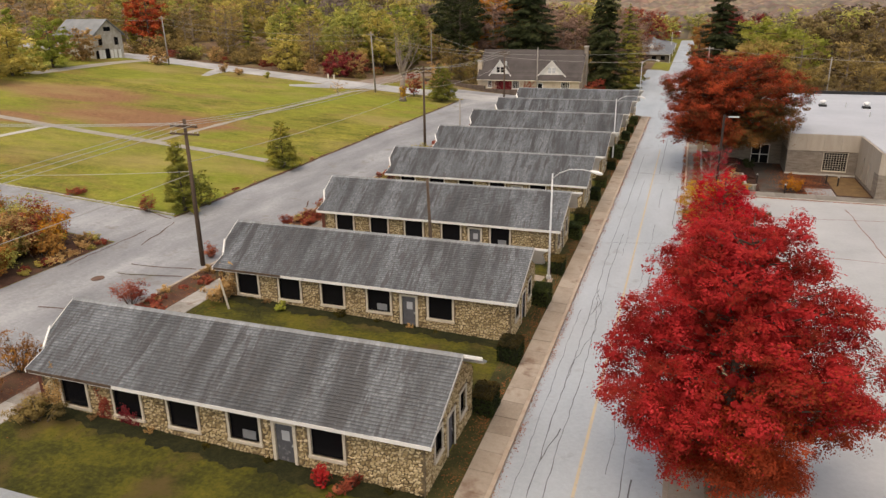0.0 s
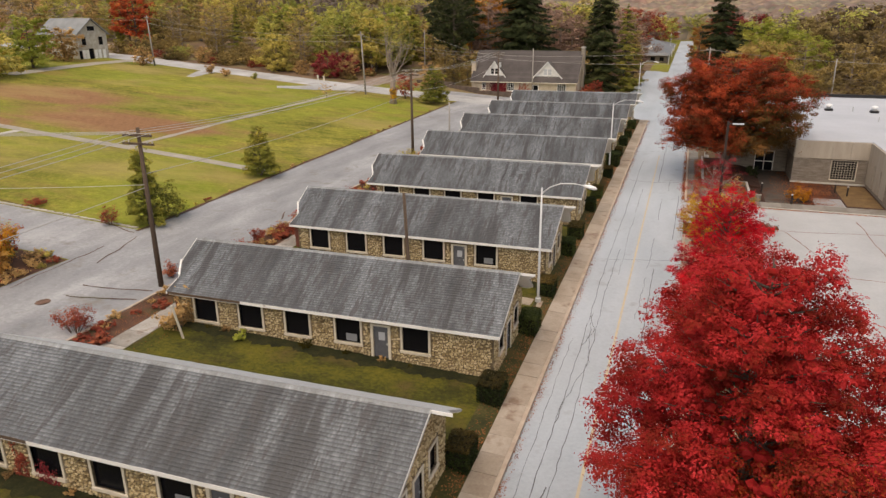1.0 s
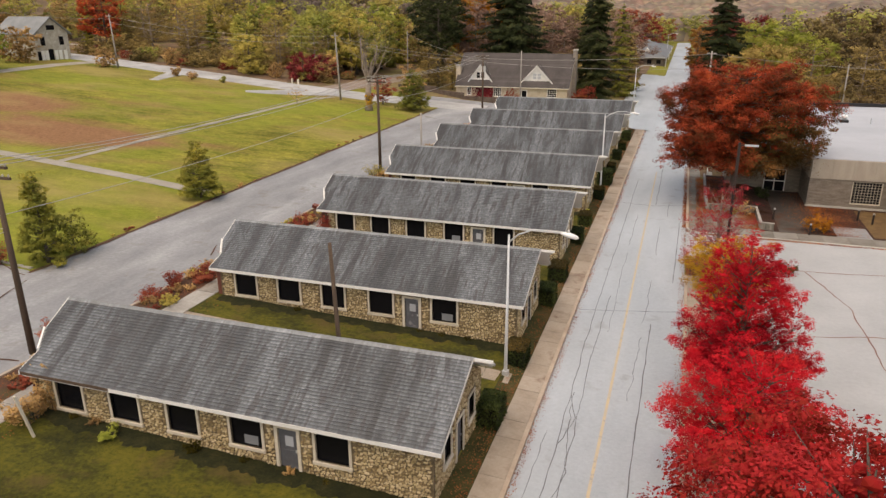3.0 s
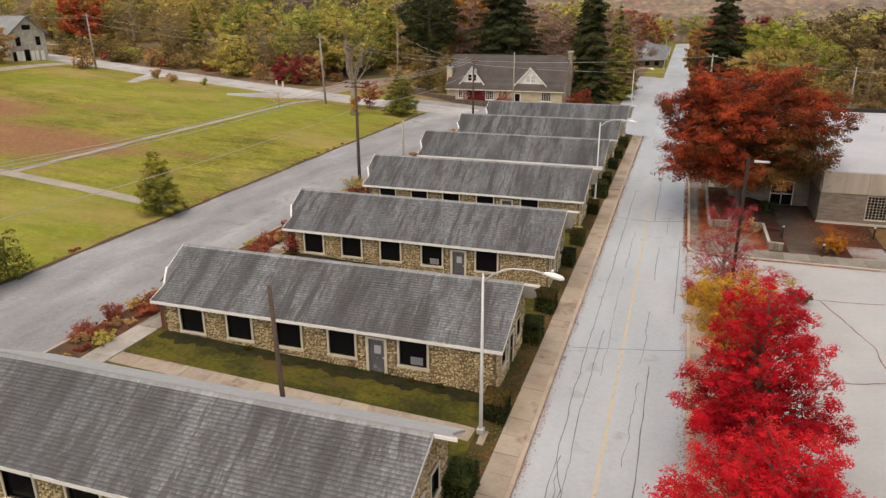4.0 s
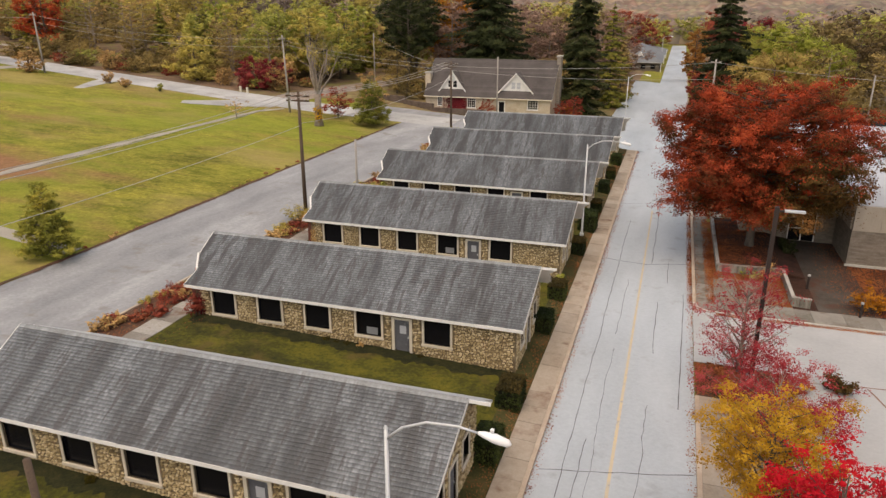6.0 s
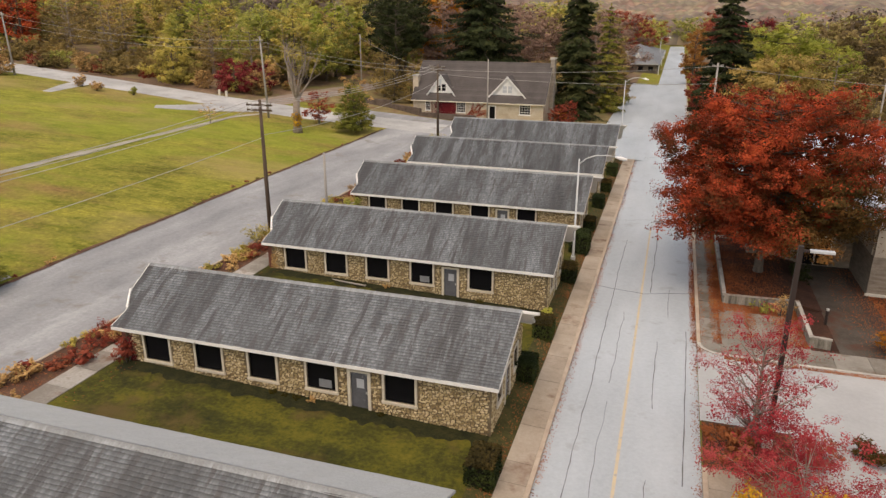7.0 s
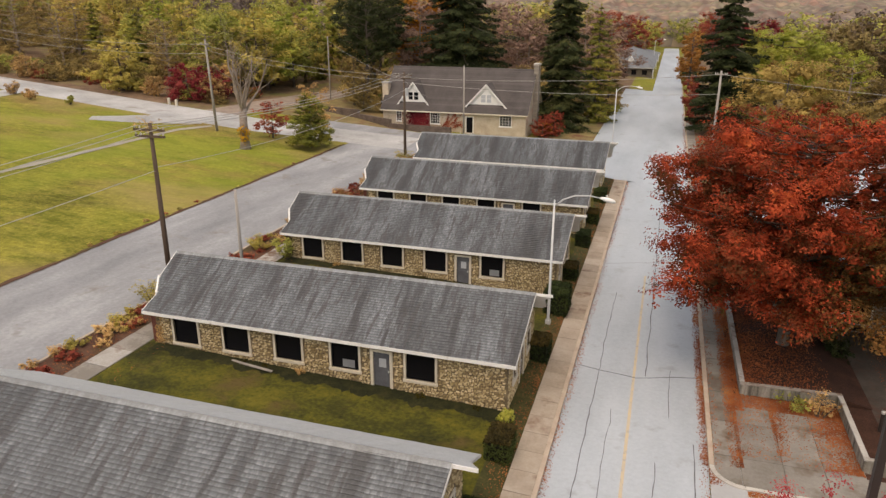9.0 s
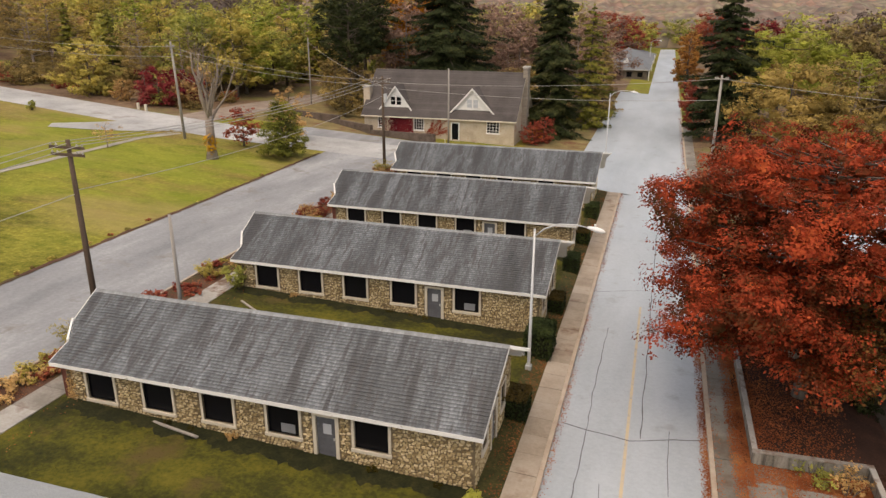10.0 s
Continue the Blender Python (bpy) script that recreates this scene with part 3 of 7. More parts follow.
# overhang of the roof past each gable, by height on the slope
FRONT_L, FRONT_R = [(0, -20.95), (0.28, -20.68), (0.55, -21.22), (1, -21.2)], [(0, 0.45), (1, 0.62)]
REAR_L, REAR_R = [(0, -20.85), (1, -21.2)], [(0, 0.6), (0.7, 0.9), (1, 1.45)]


def course_mesh(y0, z0, y1, z1, xl, xr, i, rows, r):
    """One course of shingles: a long strip with a slightly ragged butt edge."""
    slope = Vector((0, y1 - y0, z1 - z0))
    nrm = Vector((1, 0, 0)).cross(slope).normalized()
    if nrm.z < 0:
        nrm = -nrm
    s0, s1 = i / rows, min((i + 1.2) / rows, 1.0)
    vs, fs = [], []
    n = 46
    for k in range(n + 1):
        x = xl + (xr - xl) * k / n
        j = r.uniform(-0.012, 0.012) / rows * 8
        lift = 0.036 + r.uniform(-0.008, 0.010)
        a, b = Vector((x, y0, z0)) + slope * (s0 + j), Vector((x, y0, z0)) + slope * s1
        vs += [a + nrm * 0.004, a + nrm * lift, b + nrm * 0.010]
    for k in range(n):
        q = 3 * k
        fs += [(q, q + 3, q + 4, q + 1), (q + 1, q + 4, q + 5, q + 2)]
    if y1 < y0:
        fs = [f[::-1] for f in fs]
    return vs, fs


def window_unit(house, wall_place, w, z0, z1, panel, dark=True):
    """A cream surround with sill, a dark pane and, at times, a panel behind it."""
    t = 0.12
    fr = part("window", boxes((-w / 2 - t, -w / 2, -0.05, 0.16, z0, z1), (w / 2, w / 2 + t, -0.05, 0.16, z0, z1), (-w / 2 - t, w / 2 + t, -0.055, 0.16, z1, z1 + 0.1)), M_CREAM, house)
    fr.matrix_basis = wall_place
    part("sill", boxes((-w / 2 - t - 0.03, w / 2 + t + 0.03, -0.09, 0.16, z0 - 0.16, z0), bev=0.012), M_CREAM, fr)
    part("pane", boxes((-w / 2, w / 2, 0.13, 0.15, z0, z1)), M_GLASSDARK, fr)
    part("sash", boxes((-w / 2, -w / 2 + 0.05, 0.09, 0.128, z0, z1), (w / 2 - 0.05, w / 2, 0.09, 0.128, z0, z1), (-w / 2 + 0.05, w / 2 - 0.05, 0.09, 0.128, z0, z0 + 0.05)), M_GLASSDARK, fr)
    if panel:
        part("panel", boxes((-w * 0.12, w * 0.32, 0.095, 0.127, z0 + 0.06, z0 + 0.5)), M_PANEL, fr, "small grey panel set in the opening")
    return fr


def door_unit(house, place, w, z0, z1, paper):
    fr = part("door", boxes((-w / 2 - 0.16, -w / 2, -0.05, 0.16, z0, z1), (w / 2, w / 2 + 0.16, -0.05, 0.16, z0, z1), (-w / 2 - 0.16, w / 2 + 0.16, -0.055, 0.16, z1, z1 + 0.12)), M_CREAM, house)
    fr.matrix_basis = place
    leaf = part("door_leaf", boxes((-w / 2, w / 2, 0.08, 0.13, z0, z1)), M_DOOR, fr)
    for q in (0.12, 0.95):
        part("rail", boxes((-w / 2 + 0.1, w / 2 - 0.1, 0.062, 0.08, z0 + q, z0 + q + 0.11)), M_DOOR, leaf)
    part("door_handle", boxes((w / 2 - 0.14, w / 2 - 0.07, 0.03, 0.08, z0 + 0.98, z0 + 1.1), bev=0.01), M_METAL, fr)
    part("step", boxes((-w / 2 - 0.1, w / 2 + 0.1, -0.35, 0.0, z0 - 0.18, z0 - 0.02), bev=0.015), M_CONC2, fr)
    if paper:
        part("notice", boxes((-w * 0.18, w * 0.25, 0.068, 0.079, z0 + 1.25, z0 + 1.75)), M_PAPER, fr, "torn pale notice on the door")
    return fr


def build_house(name, y, bare_boards=False, panels=(3,)):
    r = random.Random(11)
    h = empty(name, pose(-8.95, y + 0.55, 0), "long low field-stone cottage with grey shingle roof", "house", "row of stone cottages")
    ww, z0, z1 = 1.56, 1.22, 2.80
    holes = [(x - ww / 2, x + ww / 2, z0, z1) for x in WINDOWS] + [(DOOR_X - 0.46, DOOR_X + 0.46, 0.36, 2.5)]
    holes.sort()
    front = part("front_wall", wall_with_holes(WX0, WX1, -0.3, WTOP, 0.3, holes), M_MORTAR, h)
    back = part("back_wall", boxes((WX0, WX1, WD - 0.3, WD, -0.3, WTOP)), M_MORTAR, h)
    eh = [(1.3, 2.2, 1.2, 2.4), (3.05, 3.95, 0.1, 2.2), (4.85, 5.75, 1.2, 2.4)]
    bm = wall_with_holes(0.3, WD - 0.3, -0.3, WTOP, 0.3, eh)
    bmesh.ops.transform(bm, matrix=pose(0, 0, 0, 0, 0, 90), verts=bm.verts)
    g = [bm.verts.new(p) for p in [(0, 0, WTOP), (0, WD, WTOP), (0, RIDGE_Y, RIDGE_Z - 0.16), (-0.3, 0, WTOP), (-0.3, WD, WTOP), (-0.3, RIDGE_Y, RIDGE_Z - 0.16)]]
    for q in ((0, 1, 2), (5, 4, 3), (0, 3, 4, 1), (1, 4, 5, 2), (2, 5, 3, 0)):
        bm.faces.new([g[i] for i in q])
    east = part("end_wall", bm, M_MORTAR, h)
    bm = boxes((WX0, WX0 + 0.3, 0.3, WD - 0.3, -0.3, WTOP))
    g = [bm.verts.new(p) for p in [(WX0, 0, WTOP), (WX0, WD, WTOP), (WX0, RIDGE_Y, RIDGE_Z - 0.16), (WX0 + 0.3, 0, WTOP), (WX0 + 0.3, WD, WTOP), (WX0 + 0.3, RIDGE_Y, RIDGE_Z - 0.16)]]
    for q in ((2, 1, 0), (3, 4, 5), (0, 1, 4, 3), (1, 2, 5, 4), (2, 0, 3, 5)):
        bm.faces.new([g[i] for i in q])
    part("end_wall", bm, M_MORTAR, h)
    # stones
    block = [(a - 0.16, b + 0.16, c - 0.16, d + 0.3) for a, b, c, d in holes]
    rows = lay_stones(WX0, WX1, lambda x: WTOP, block, r)
    near = [s for s in rows if s[0] > -3.2 and s[1] > 0.05]
    for cx, cz, w, hh in near[:190]:
        o = new("stone", STONE_MESHES[r.randrange(14)])
        o.parent, o.matrix_basis = front, Matrix.LocRotScale((cx, 0, cz), None, (w, 0.045, hh))
    v, f = joined_stones([s for s in rows if s not in near[:190]], lambda x, y_, z: (x, y_, z), r)
    tagged(mesh_object("stonework", v, f, M_STONES, front), kind="stuff")
    gable = lambda q: min(RIDGE_Z - 0.25 - abs(q - RIDGE_Y) * 0.62, 5)
    rows = lay_stones(0.0, WD, gable, [(a - 0.16, b + 0.16, c - 0.16, d + 0.2) for a, b, c, d in eh], r)
    for cx, cz, w, hh in rows[:100]:
        o = new("stone", STONE_MESHES[r.randrange(14)])
        o.parent, o.matrix_basis = east, Matrix.Translation((0, cx, cz)) @ pose(0, 0, 0, 0, 0, 90) @ Matrix.Diagonal((w, 0.045, hh, 1))
    v, f = joined_stones(rows[100:], lambda x, y_, z: (-y_, x, z), r)
    tagged(mesh_object("stonework", v, f, M_STONES, east), kind="stuff")
    for cx in (WX0 + 0.0, WX1):
        part("quoin", boxes((cx - 0.03, cx + 0.03, -0.05, 0.05, -0.2, WTOP)), M_MORTAR, h)
    # roof
    bm = bmesh.new()
    for sgn in (0, 1):
        ey = EAVE_Y if sgn == 0 else 2 * RIDGE_Y - EAVE_Y
        tl, tr_ = (FRONT_L, FRONT_R) if sgn == 0 else (REAR_L, REAR_R)
        at = lambda x, k: (x, ey + (RIDGE_Y - ey) * k, EAVE_Z + (RIDGE_Z - EAVE_Z) * k)
        p = [at(x, k) for k, x in tl[::-1]] + [at(x, k) for k, x in tr_]
        top = [bm.verts.new(q) for q in p]
        low = [bm.verts.new((q[0], q[1], q[2] - 0.13)) for q in p]
        bm.faces.new(top if sgn == 0 else top[::-1])
        bm.faces.new(low[::-1] if sgn == 0 else low)
        for i in range(len(p)):
            j = (i + 1) % len(p)
            q = [top[i], low[i], low[j], top[j]]
            bm.faces.new(q if sgn == 0 else q[::-1])
    deck = part("roof", bm, M_WHITE, h)
    for ey in (EAVE_Y, 2 * RIDGE_Y - EAVE_Y):
        for i in range(27):
            k = i / 27
            v, f = course_mesh(ey, EAVE_Z, RIDGE_Y, RIDGE_Z, verge(FRONT_L if ey < 0 else REAR_L, k), verge(FRONT_R if ey < 0 else REAR_R, k), i, 27, r)
            mesh_object("shingle_course", v, f, M_ROOF if ey < 0 else M_ROOF_SKYSHEEN, deck)
    bm = bmesh.new()
    lines = [[bm.verts.new((-21.2 + i * 0.496, RIDGE_Y + dy, RIDGE_Z + dz + r.uniform(-0.008, 0.008))) for i in range(45)] for dy, dz in ((-0.19, -0.06), (0, 0.055), (0.19, -0.06))]
    for p, q in zip(lines, lines[1:]):
        for i in range(44):
            bm.faces.new([p[i], p[i + 1], q[i + 1], q[i]])
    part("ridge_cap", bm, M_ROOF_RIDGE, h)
    split = -15.6 if bare_boards else -20.87
    part("fascia", boxes((split, 0.47, EAVE_Y - 0.03, EAVE_Y + 0.0, EAVE_Z - 0.165, EAVE_Z + 0.015)), M_WHITE, h)
    if bare_boards:
        part("fascia", boxes((-20.87, split - 0.01, EAVE_Y - 0.025, EAVE_Y + 0.0, EAVE_Z - 0.14, EAVE_Z + 0.015)), M_WOOD, h, "bare dark board where the white trim has gone")
    part("fascia", boxes((-20.87, 0.47, 2 * RIDGE_Y - EAVE_Y, 2 * RIDGE_Y - EAVE_Y + 0.03, EAVE_Z - 0.2, EAVE_Z + 0.015)), M_WHITE, h)
    part("soffit", boxes((-20.8, 0.4, EAVE_Y, 0.0, EAVE_Z - 0.19, EAVE_Z - 0.165)), M_WHITE, h)
    for table, ey, s in ((FRONT_L, EAVE_Y, -1), (FRONT_R, EAVE_Y, 1), (REAR_L, 2 * RIDGE_Y - EAVE_Y, -1), (REAR_R, 2 * RIDGE_Y - EAVE_Y, 1)):
        for n_seg, ((k0, xa), (k1, xb)) in enumerate(zip(table, table[1:])):
            flare = table is FRONT_L and n_seg == 1
            up = 0.12 if flare else 0.03
            ya, yb = ey + (RIDGE_Y - ey) * k0, ey + (RIDGE_Y - ey) * k1
            za, zb = EAVE_Z + (RIDGE_Z - EAVE_Z) * k0, EAVE_Z + (RIDGE_Z - EAVE_Z) * k1
            bm = bmesh.new()
            down = 0.08 if s > 0 else 0.19
            p = [(xa, ya, za + up), (xb, yb, zb + up), (xb, yb, zb - down), (xa, ya, za - down)]
            a = [bm.verts.new(q) for q in p]
            c = [bm.verts.new((q[0] + (0.12 if flare else 0.04) * s, q[1], q[2])) for q in p]
            bm.faces.new(a)
            bm.faces.new(c[::-1])
            for i in range(4):
                bm.faces.new([a[i], c[i], c[(i + 1) % 4], a[(i + 1) % 4]])
            bmesh.ops.recalc_face_normals(bm, faces=bm.faces)
            part("bargeboard", bm, M_TRIM if s > 0 else M_WHITE, h)
    part("ridge_end", boxes((0.66, 1.5, RIDGE_Y - 0.05, RIDGE_Y - 0.005, RIDGE_Z - 0.12, RIDGE_Z + 0.02)), M_WHITE, h)
    part("brick_pier", boxes((WX0 - 0.38, WX0, 0.02, 0.4, -0.2, WTOP)), M_BRICK, h, "dark red brick pier at the corner")
    for i, x in enumerate(WINDOWS):
        window_unit(h, Matrix.Translation((x, 0, 0)), ww, z0, z1, i in panels)
    door_unit(h, Matrix.Translation((DOOR_X, 0, 0)), 0.92, 0.36, 2.5, True)
    turn = pose(0, 0, 0, 0, 0, 90)
    for a, b, c, d in (eh[0], eh[2]):
        window_unit(h, Matrix.Translation((0, (a + b) / 2, 0)) @ turn, b - a, c, d, False)
    door_unit(h, Matrix.Translation((0, 3.5, 0)) @ turn, 0.9, 0.1, 2.2, False)
    return h


HOUSE_Y = [25.1, 40.15, 55.0, 70.0, 85.0, 100.3, 115.1, 130.2]
first_house = build_house("stone_cottage", HOUSE_Y[0], True)
copy_thing(first_house, pose(-8.95, HOUSE_Y[1] + 0.55, 0))
copy_thing(first_house, pose(-8.95, 10.6, 0))
third_house = build_house("stone_cottage", HOUSE_Y[2], False, (4,))
fourth_house = build_house("stone_cottage", HOUSE_Y[3])
for y in HOUSE_Y[4::2]:
    copy_thing(fourth_house, pose(-8.95, y + 0.55, 0))
for y in HOUSE_Y[5::2]:
    copy_thing(third_house, pose(-8.95, y + 0.55, 0))


# ---- trees ----
def leaf_mesh(name, c, nrm, size, material, parent=None, seed=0, aspect=0.62):
    """One small folded quad for each leaf or spray of leaves."""
    r = np.random.RandomState(seed)
    n = len(c)
    t = r.normal(size=(n, 3))
    u = np.cross(nrm, t)
    u /= np.linalg.norm(u, axis=1, keepdims=True) + 1e-9
    w = np.cross(nrm, u)
    s = size[:, None]
    fold = nrm * s * 0.18
    v = np.empty((n, 4, 3))
    v[:, 0], v[:, 1], v[:, 2], v[:, 3] = c - u * s * 0.5, c + w * s * 0.5 * aspect - fold, c + u * s * 0.5, c - w * s * 0.5 * aspect - fold
    me = bpy.data.meshes.new(name)
    me.vertices.add(4 * n)
    me.vertices.foreach_set("co", v.ravel().astype(np.float32))
    me.loops.add(4 * n)
    me.loops.foreach_set("vertex_index", np.arange(4 * n, dtype=np.int32))
    me.polygons.add(n)
    me.polygons.foreach_set("loop_start", np.arange(0, 4 * n, 4, dtype=np.int32))
    me.update(calc_edges=True)
    me.materials.append(material)
    ob = new(name, me)
    if parent:
        ob.parent = parent
    return ob


def unit(v):
    return v / (np.linalg.norm(v, axis=-1, keepdims=True) + 1e-9)


def puff(r, centers, radii, count, flat=0.6, tufts=6, spread=0.31, weight=None):
    """Leaf places and directions: each cluster carries tufts near its skin, each tuft a spray of leaves."""
    nt = len(centers) * tufts
    share_ = radii**2 * (1.0 if weight is None else weight)
    idx = r.choice(len(centers), nt, p=share_ / share_.sum())
    d = unit(r.normal(size=(nt, 3)) + np.array([0, 0, 0.25]))
    q = r.uniform(0.3, 1.0, (nt, 1)) ** 0.5
    heart = centers[idx] + d * q * radii[idx][:, None] * np.array([1, 1, flat])
    size = radii[idx] * spread * r.uniform(0.6, 1.35, nt)
    which = r.choice(nt, count, p=size**1.6 / (size**1.6).sum())
    off = np.clip(r.normal(size=(count, 3)), -1.7, 1.7) * np.array([0.8, 0.8, 0.45]) * size[which][:, None]
    n = unit(d[which] * np.array([1, 1, 1.4]) + np.array([0, 0, 0.75]) + unit(off + 1e-6) * 0.32 + r.normal(size=(count, 3)) * 0.2)
    return heart[which] + off, n


def inner_foliage(r, centers, radii, count, material, parent, pull=0.86):
    """Dense inner clumps, each a rough lump of a few faces, behind the outer leaves."""
    g = (1 + 5 ** 0.5) / 2
    base = unit(np.array([(-1, g, 0), (1, g, 0), (-1, -g, 0), (1, -g, 0), (0, -1, g), (0, 1, g), (0, -1, -g), (0, 1, -g), (g, 0, -1), (g, 0, 1), (-g, 0, -1), (-g, 0, 1)], float))
    tri = [(0, 11, 5), (0, 5, 1), (0, 1, 7), (0, 7, 10), (0, 10, 11), (1, 5, 9), (5, 11, 4), (11, 10, 2), (10, 7, 6), (7, 1, 8), (3, 9, 4), (3, 4, 2), (3, 2, 6), (3, 6, 8), (3, 8, 9), (4, 9, 5), (2, 4, 11), (6, 2, 10), (8, 6, 7), (9, 8, 1)]
    vs, fs = [], []
    for i in r.choice(len(centers), min(count, len(centers)), replace=False):
        q = base * radii[i] * r.uniform(0.45, 0.82, (12, 1)) * np.array([0.95, 0.95, 0.7]) + centers[i] * np.array([pull, pull, 0.9 + 0.07 * pull])
        fs += [tuple(k + len(vs) for k in t) for t in tri]
        vs += [tuple(p) for p in q]
    return mesh_object("inner_foliage", vs, fs, material, parent)


def broad_tree(name, m, height, radius, crown_base, profile, n_limbs, n_leaves, leaf, material, label, category="tree", seed=1, bark=None, trunk_r=None, cluster=0.30, flat=0.6, bare=0.0, group="", core=0, twigs=True, ascend=0.0, low=None):
    """Trunk, limbs and a crown of leaf clusters carried on the limbs; profile gives the crown's width by height."""
    r = np.random.RandomState(seed)
    bark = bark or M_BARK
    e = empty(name, m, label, category, group)
    tr = trunk_r or height * 0.02
    specs = []
    lean = r.uniform(-0.02, 0.02, 2) * height
    trunk = [(lean[0] * k, lean[1] * k, height * 0.93 * k - 0.15) for k in (0, 0.08, 0.3, 0.55, 0.8, 1.0)]
    specs.append((trunk, [tr * 1.5, tr * 1.05, tr * 0.85, tr * 0.55, tr * 0.28, tr * 0.06], 9))
    centers, radii = [], []
    for i in range(n_limbs):
        k = (i + 0.5) / n_limbs
        z0 = crown_base + (height * 0.92 - crown_base) * k
        zrel = (z0 - crown_base) / (height - crown_base)
        a = i * 2.4 + r.uniform(-0.4, 0.4)
        reach = radius * profile(zrel) * r.uniform(0.72, 1.08)
        rise = reach * (r.uniform(0.05, 0.35) + ascend) + 0.2
        zs = max(z0 - rise * 0.8, crown_base * 0.55)
        base = np.array([lean[0] * z0 / height, lean[1] * z0 / height, zs])
        tip = base + np.array([math.cos(a) * reach, math.sin(a) * reach, rise])
        mid = base * 0.5 + tip * 0.5 + np.array([0, 0, -0.04 * reach])
        w = tr * 0.42 * (1 - 0.6 * zrel)
        specs.append(([base, mid, tip], [w, w * 0.6, w * 0.12], 5))
        for s in np.linspace(0.32, 1.0, max(2, int(2 + reach / (radius * cluster * 0.9)))):
            for b in range(2 if s > 0.45 else 1):
                cr = radius * cluster * r.uniform(0.55, 1.05) * (0.65 + 0.35 * (1 - zrel))
                side = np.clip(r.normal(size=3), -1.4, 1.4) * np.array([1, 1, 0.35]) * cr * 0.8
                c = base + (tip - base) * s + side
                c[2] = max(c[2], crown_base * 0.6)
                centers.append(c)
                radii.append(cr)
                if twigs and r.rand() < 0.5:
                    p0 = base + (tip - base) * s * 0.85
                    specs.append(([p0, c], [w * 0.35, w * 0.08], 4))
    centers.append(np.array([lean[0], lean[1], height * 0.95]))
    radii.append(radius * cluster * 0.5)
    v, f = tubes(specs)
    mesh_object("trunk", v, f, bark, e, smooth=True)
    centers, radii = np.array(centers), np.array(radii)
    keep = r.rand(len(centers)) >= bare
    if keep.any() and n_leaves:
        zr = np.clip((centers[:, 2] - crown_base) / (height - crown_base), 0, 1)
        outer = np.hypot(centers[:, 0] - lean[0] * zr, centers[:, 1] - lean[1] * zr) / (radius * np.array([profile(z) for z in zr]))
        c, n = puff(r, centers[keep], radii[keep], n_leaves, flat, weight=(0.2 + np.clip(outer, 0, 1.2) ** 2 + 0.5 * zr)[keep])
        size = leaf * r.uniform(0.6, 1.35, n_leaves)
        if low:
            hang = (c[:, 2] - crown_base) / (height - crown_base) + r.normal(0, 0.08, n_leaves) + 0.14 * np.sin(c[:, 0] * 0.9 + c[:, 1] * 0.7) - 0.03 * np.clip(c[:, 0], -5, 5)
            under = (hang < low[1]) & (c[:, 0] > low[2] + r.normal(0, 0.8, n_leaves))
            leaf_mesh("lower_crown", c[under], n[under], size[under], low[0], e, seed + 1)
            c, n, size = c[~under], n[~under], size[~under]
        leaf_mesh("crown", c, n, size, material, e, seed)
        if core:
            inner_foliage(r, centers[keep], radii[keep] * (0.75 if core > 100 else 1.0), core, material, e, 0.68 if core > 100 else 0.86)
    return e


def spruce(name, m, height, radius, n_leaves, leaf, material, label, seed=1, base=0.05, droop=0.35, sparse=0.0, full=0.78):
    """Whorls of drooping boughs with lifted tips; flat sprays of needles hang along each bough."""
    r = np.random.RandomState(seed)
    e = empty(name, m, label, "tree")
    specs = [([(0, 0, -0.2), (0, 0, height * 0.5), (0, 0, height)], [height * 0.016, height * 0.009, 0.02], 8)]
    pts, nr = [], []
    tiers = int(height * 1.05)
    boughs = 8
    total = sum((1 - base) * (1 - t / tiers) + 0.12 for t in range(tiers))
    for t in range(tiers):
        k = base + (1 - base) * t / tiers
        reach = radius * (1 - k) ** full * r.uniform(0.78, 1.1) + 0.2
        share_ = n_leaves * ((1 - base) * (1 - t / tiers) + 0.12) / total
        for b in range(boughs):
            if r.rand() < sparse:
                continue
            a = b * 2 * math.pi / boughs + t * 1.1 + r.uniform(-0.3, 0.3)
            L = reach * (r.uniform(0.5, 1.05) if r.rand() > 0.12 else r.uniform(1.05, 1.28))
            z = height * k + r.uniform(-0.35, 0.35)
            d, side = np.array([math.cos(a), math.sin(a), 0]), np.array([-math.sin(a), math.cos(a), 0])
            sag = droop * r.uniform(0.7, 1.3)
            bough = lambda s: np.array([0, 0, z]) + d * (L * s)[:, None] + np.array([0, 0, 1.0]) * (L * (-sag * s + 0.32 * sag * s**3))[:, None]
            if b % 2 == 0:
                specs.append((list(bough(np.array([0.0, 0.5, 1.0]))), [0.07, 0.045, 0.012], 4))
            q = max(4, int(share_ / boughs))
            s = r.uniform(0.12, 1.0, q) ** 0.75
            wide = 0.34 * L * np.sqrt(np.clip(1.04 - s, 0.02, 1)) * np.clip(s * 3, 0, 1)
            p = bough(s) + side * (r.uniform(-1, 1, q) * wide)[:, None]
            p[:, 2] += -np.abs(r.normal(0, 0.16, q)) * min(1.6, 0.4 + L * 0.25) - 0.25 * np.abs((p - bough(s)) @ side)
            pts.append(p)
            nr.append(unit(np.array([0, 0, 0.9]) + d * 0.65 + r.normal(size=(q, 3)) * 0.35))
    v, f = tubes(specs)
    mesh_object("trunk", v, f, M_BARK, e)
    c, n = np.concatenate(pts), np.concatenate(nr)
    leaf_mesh("crown", c, n, leaf * r.uniform(0.6, 1.4, len(c)), material, e, seed, 0.4)
    return e


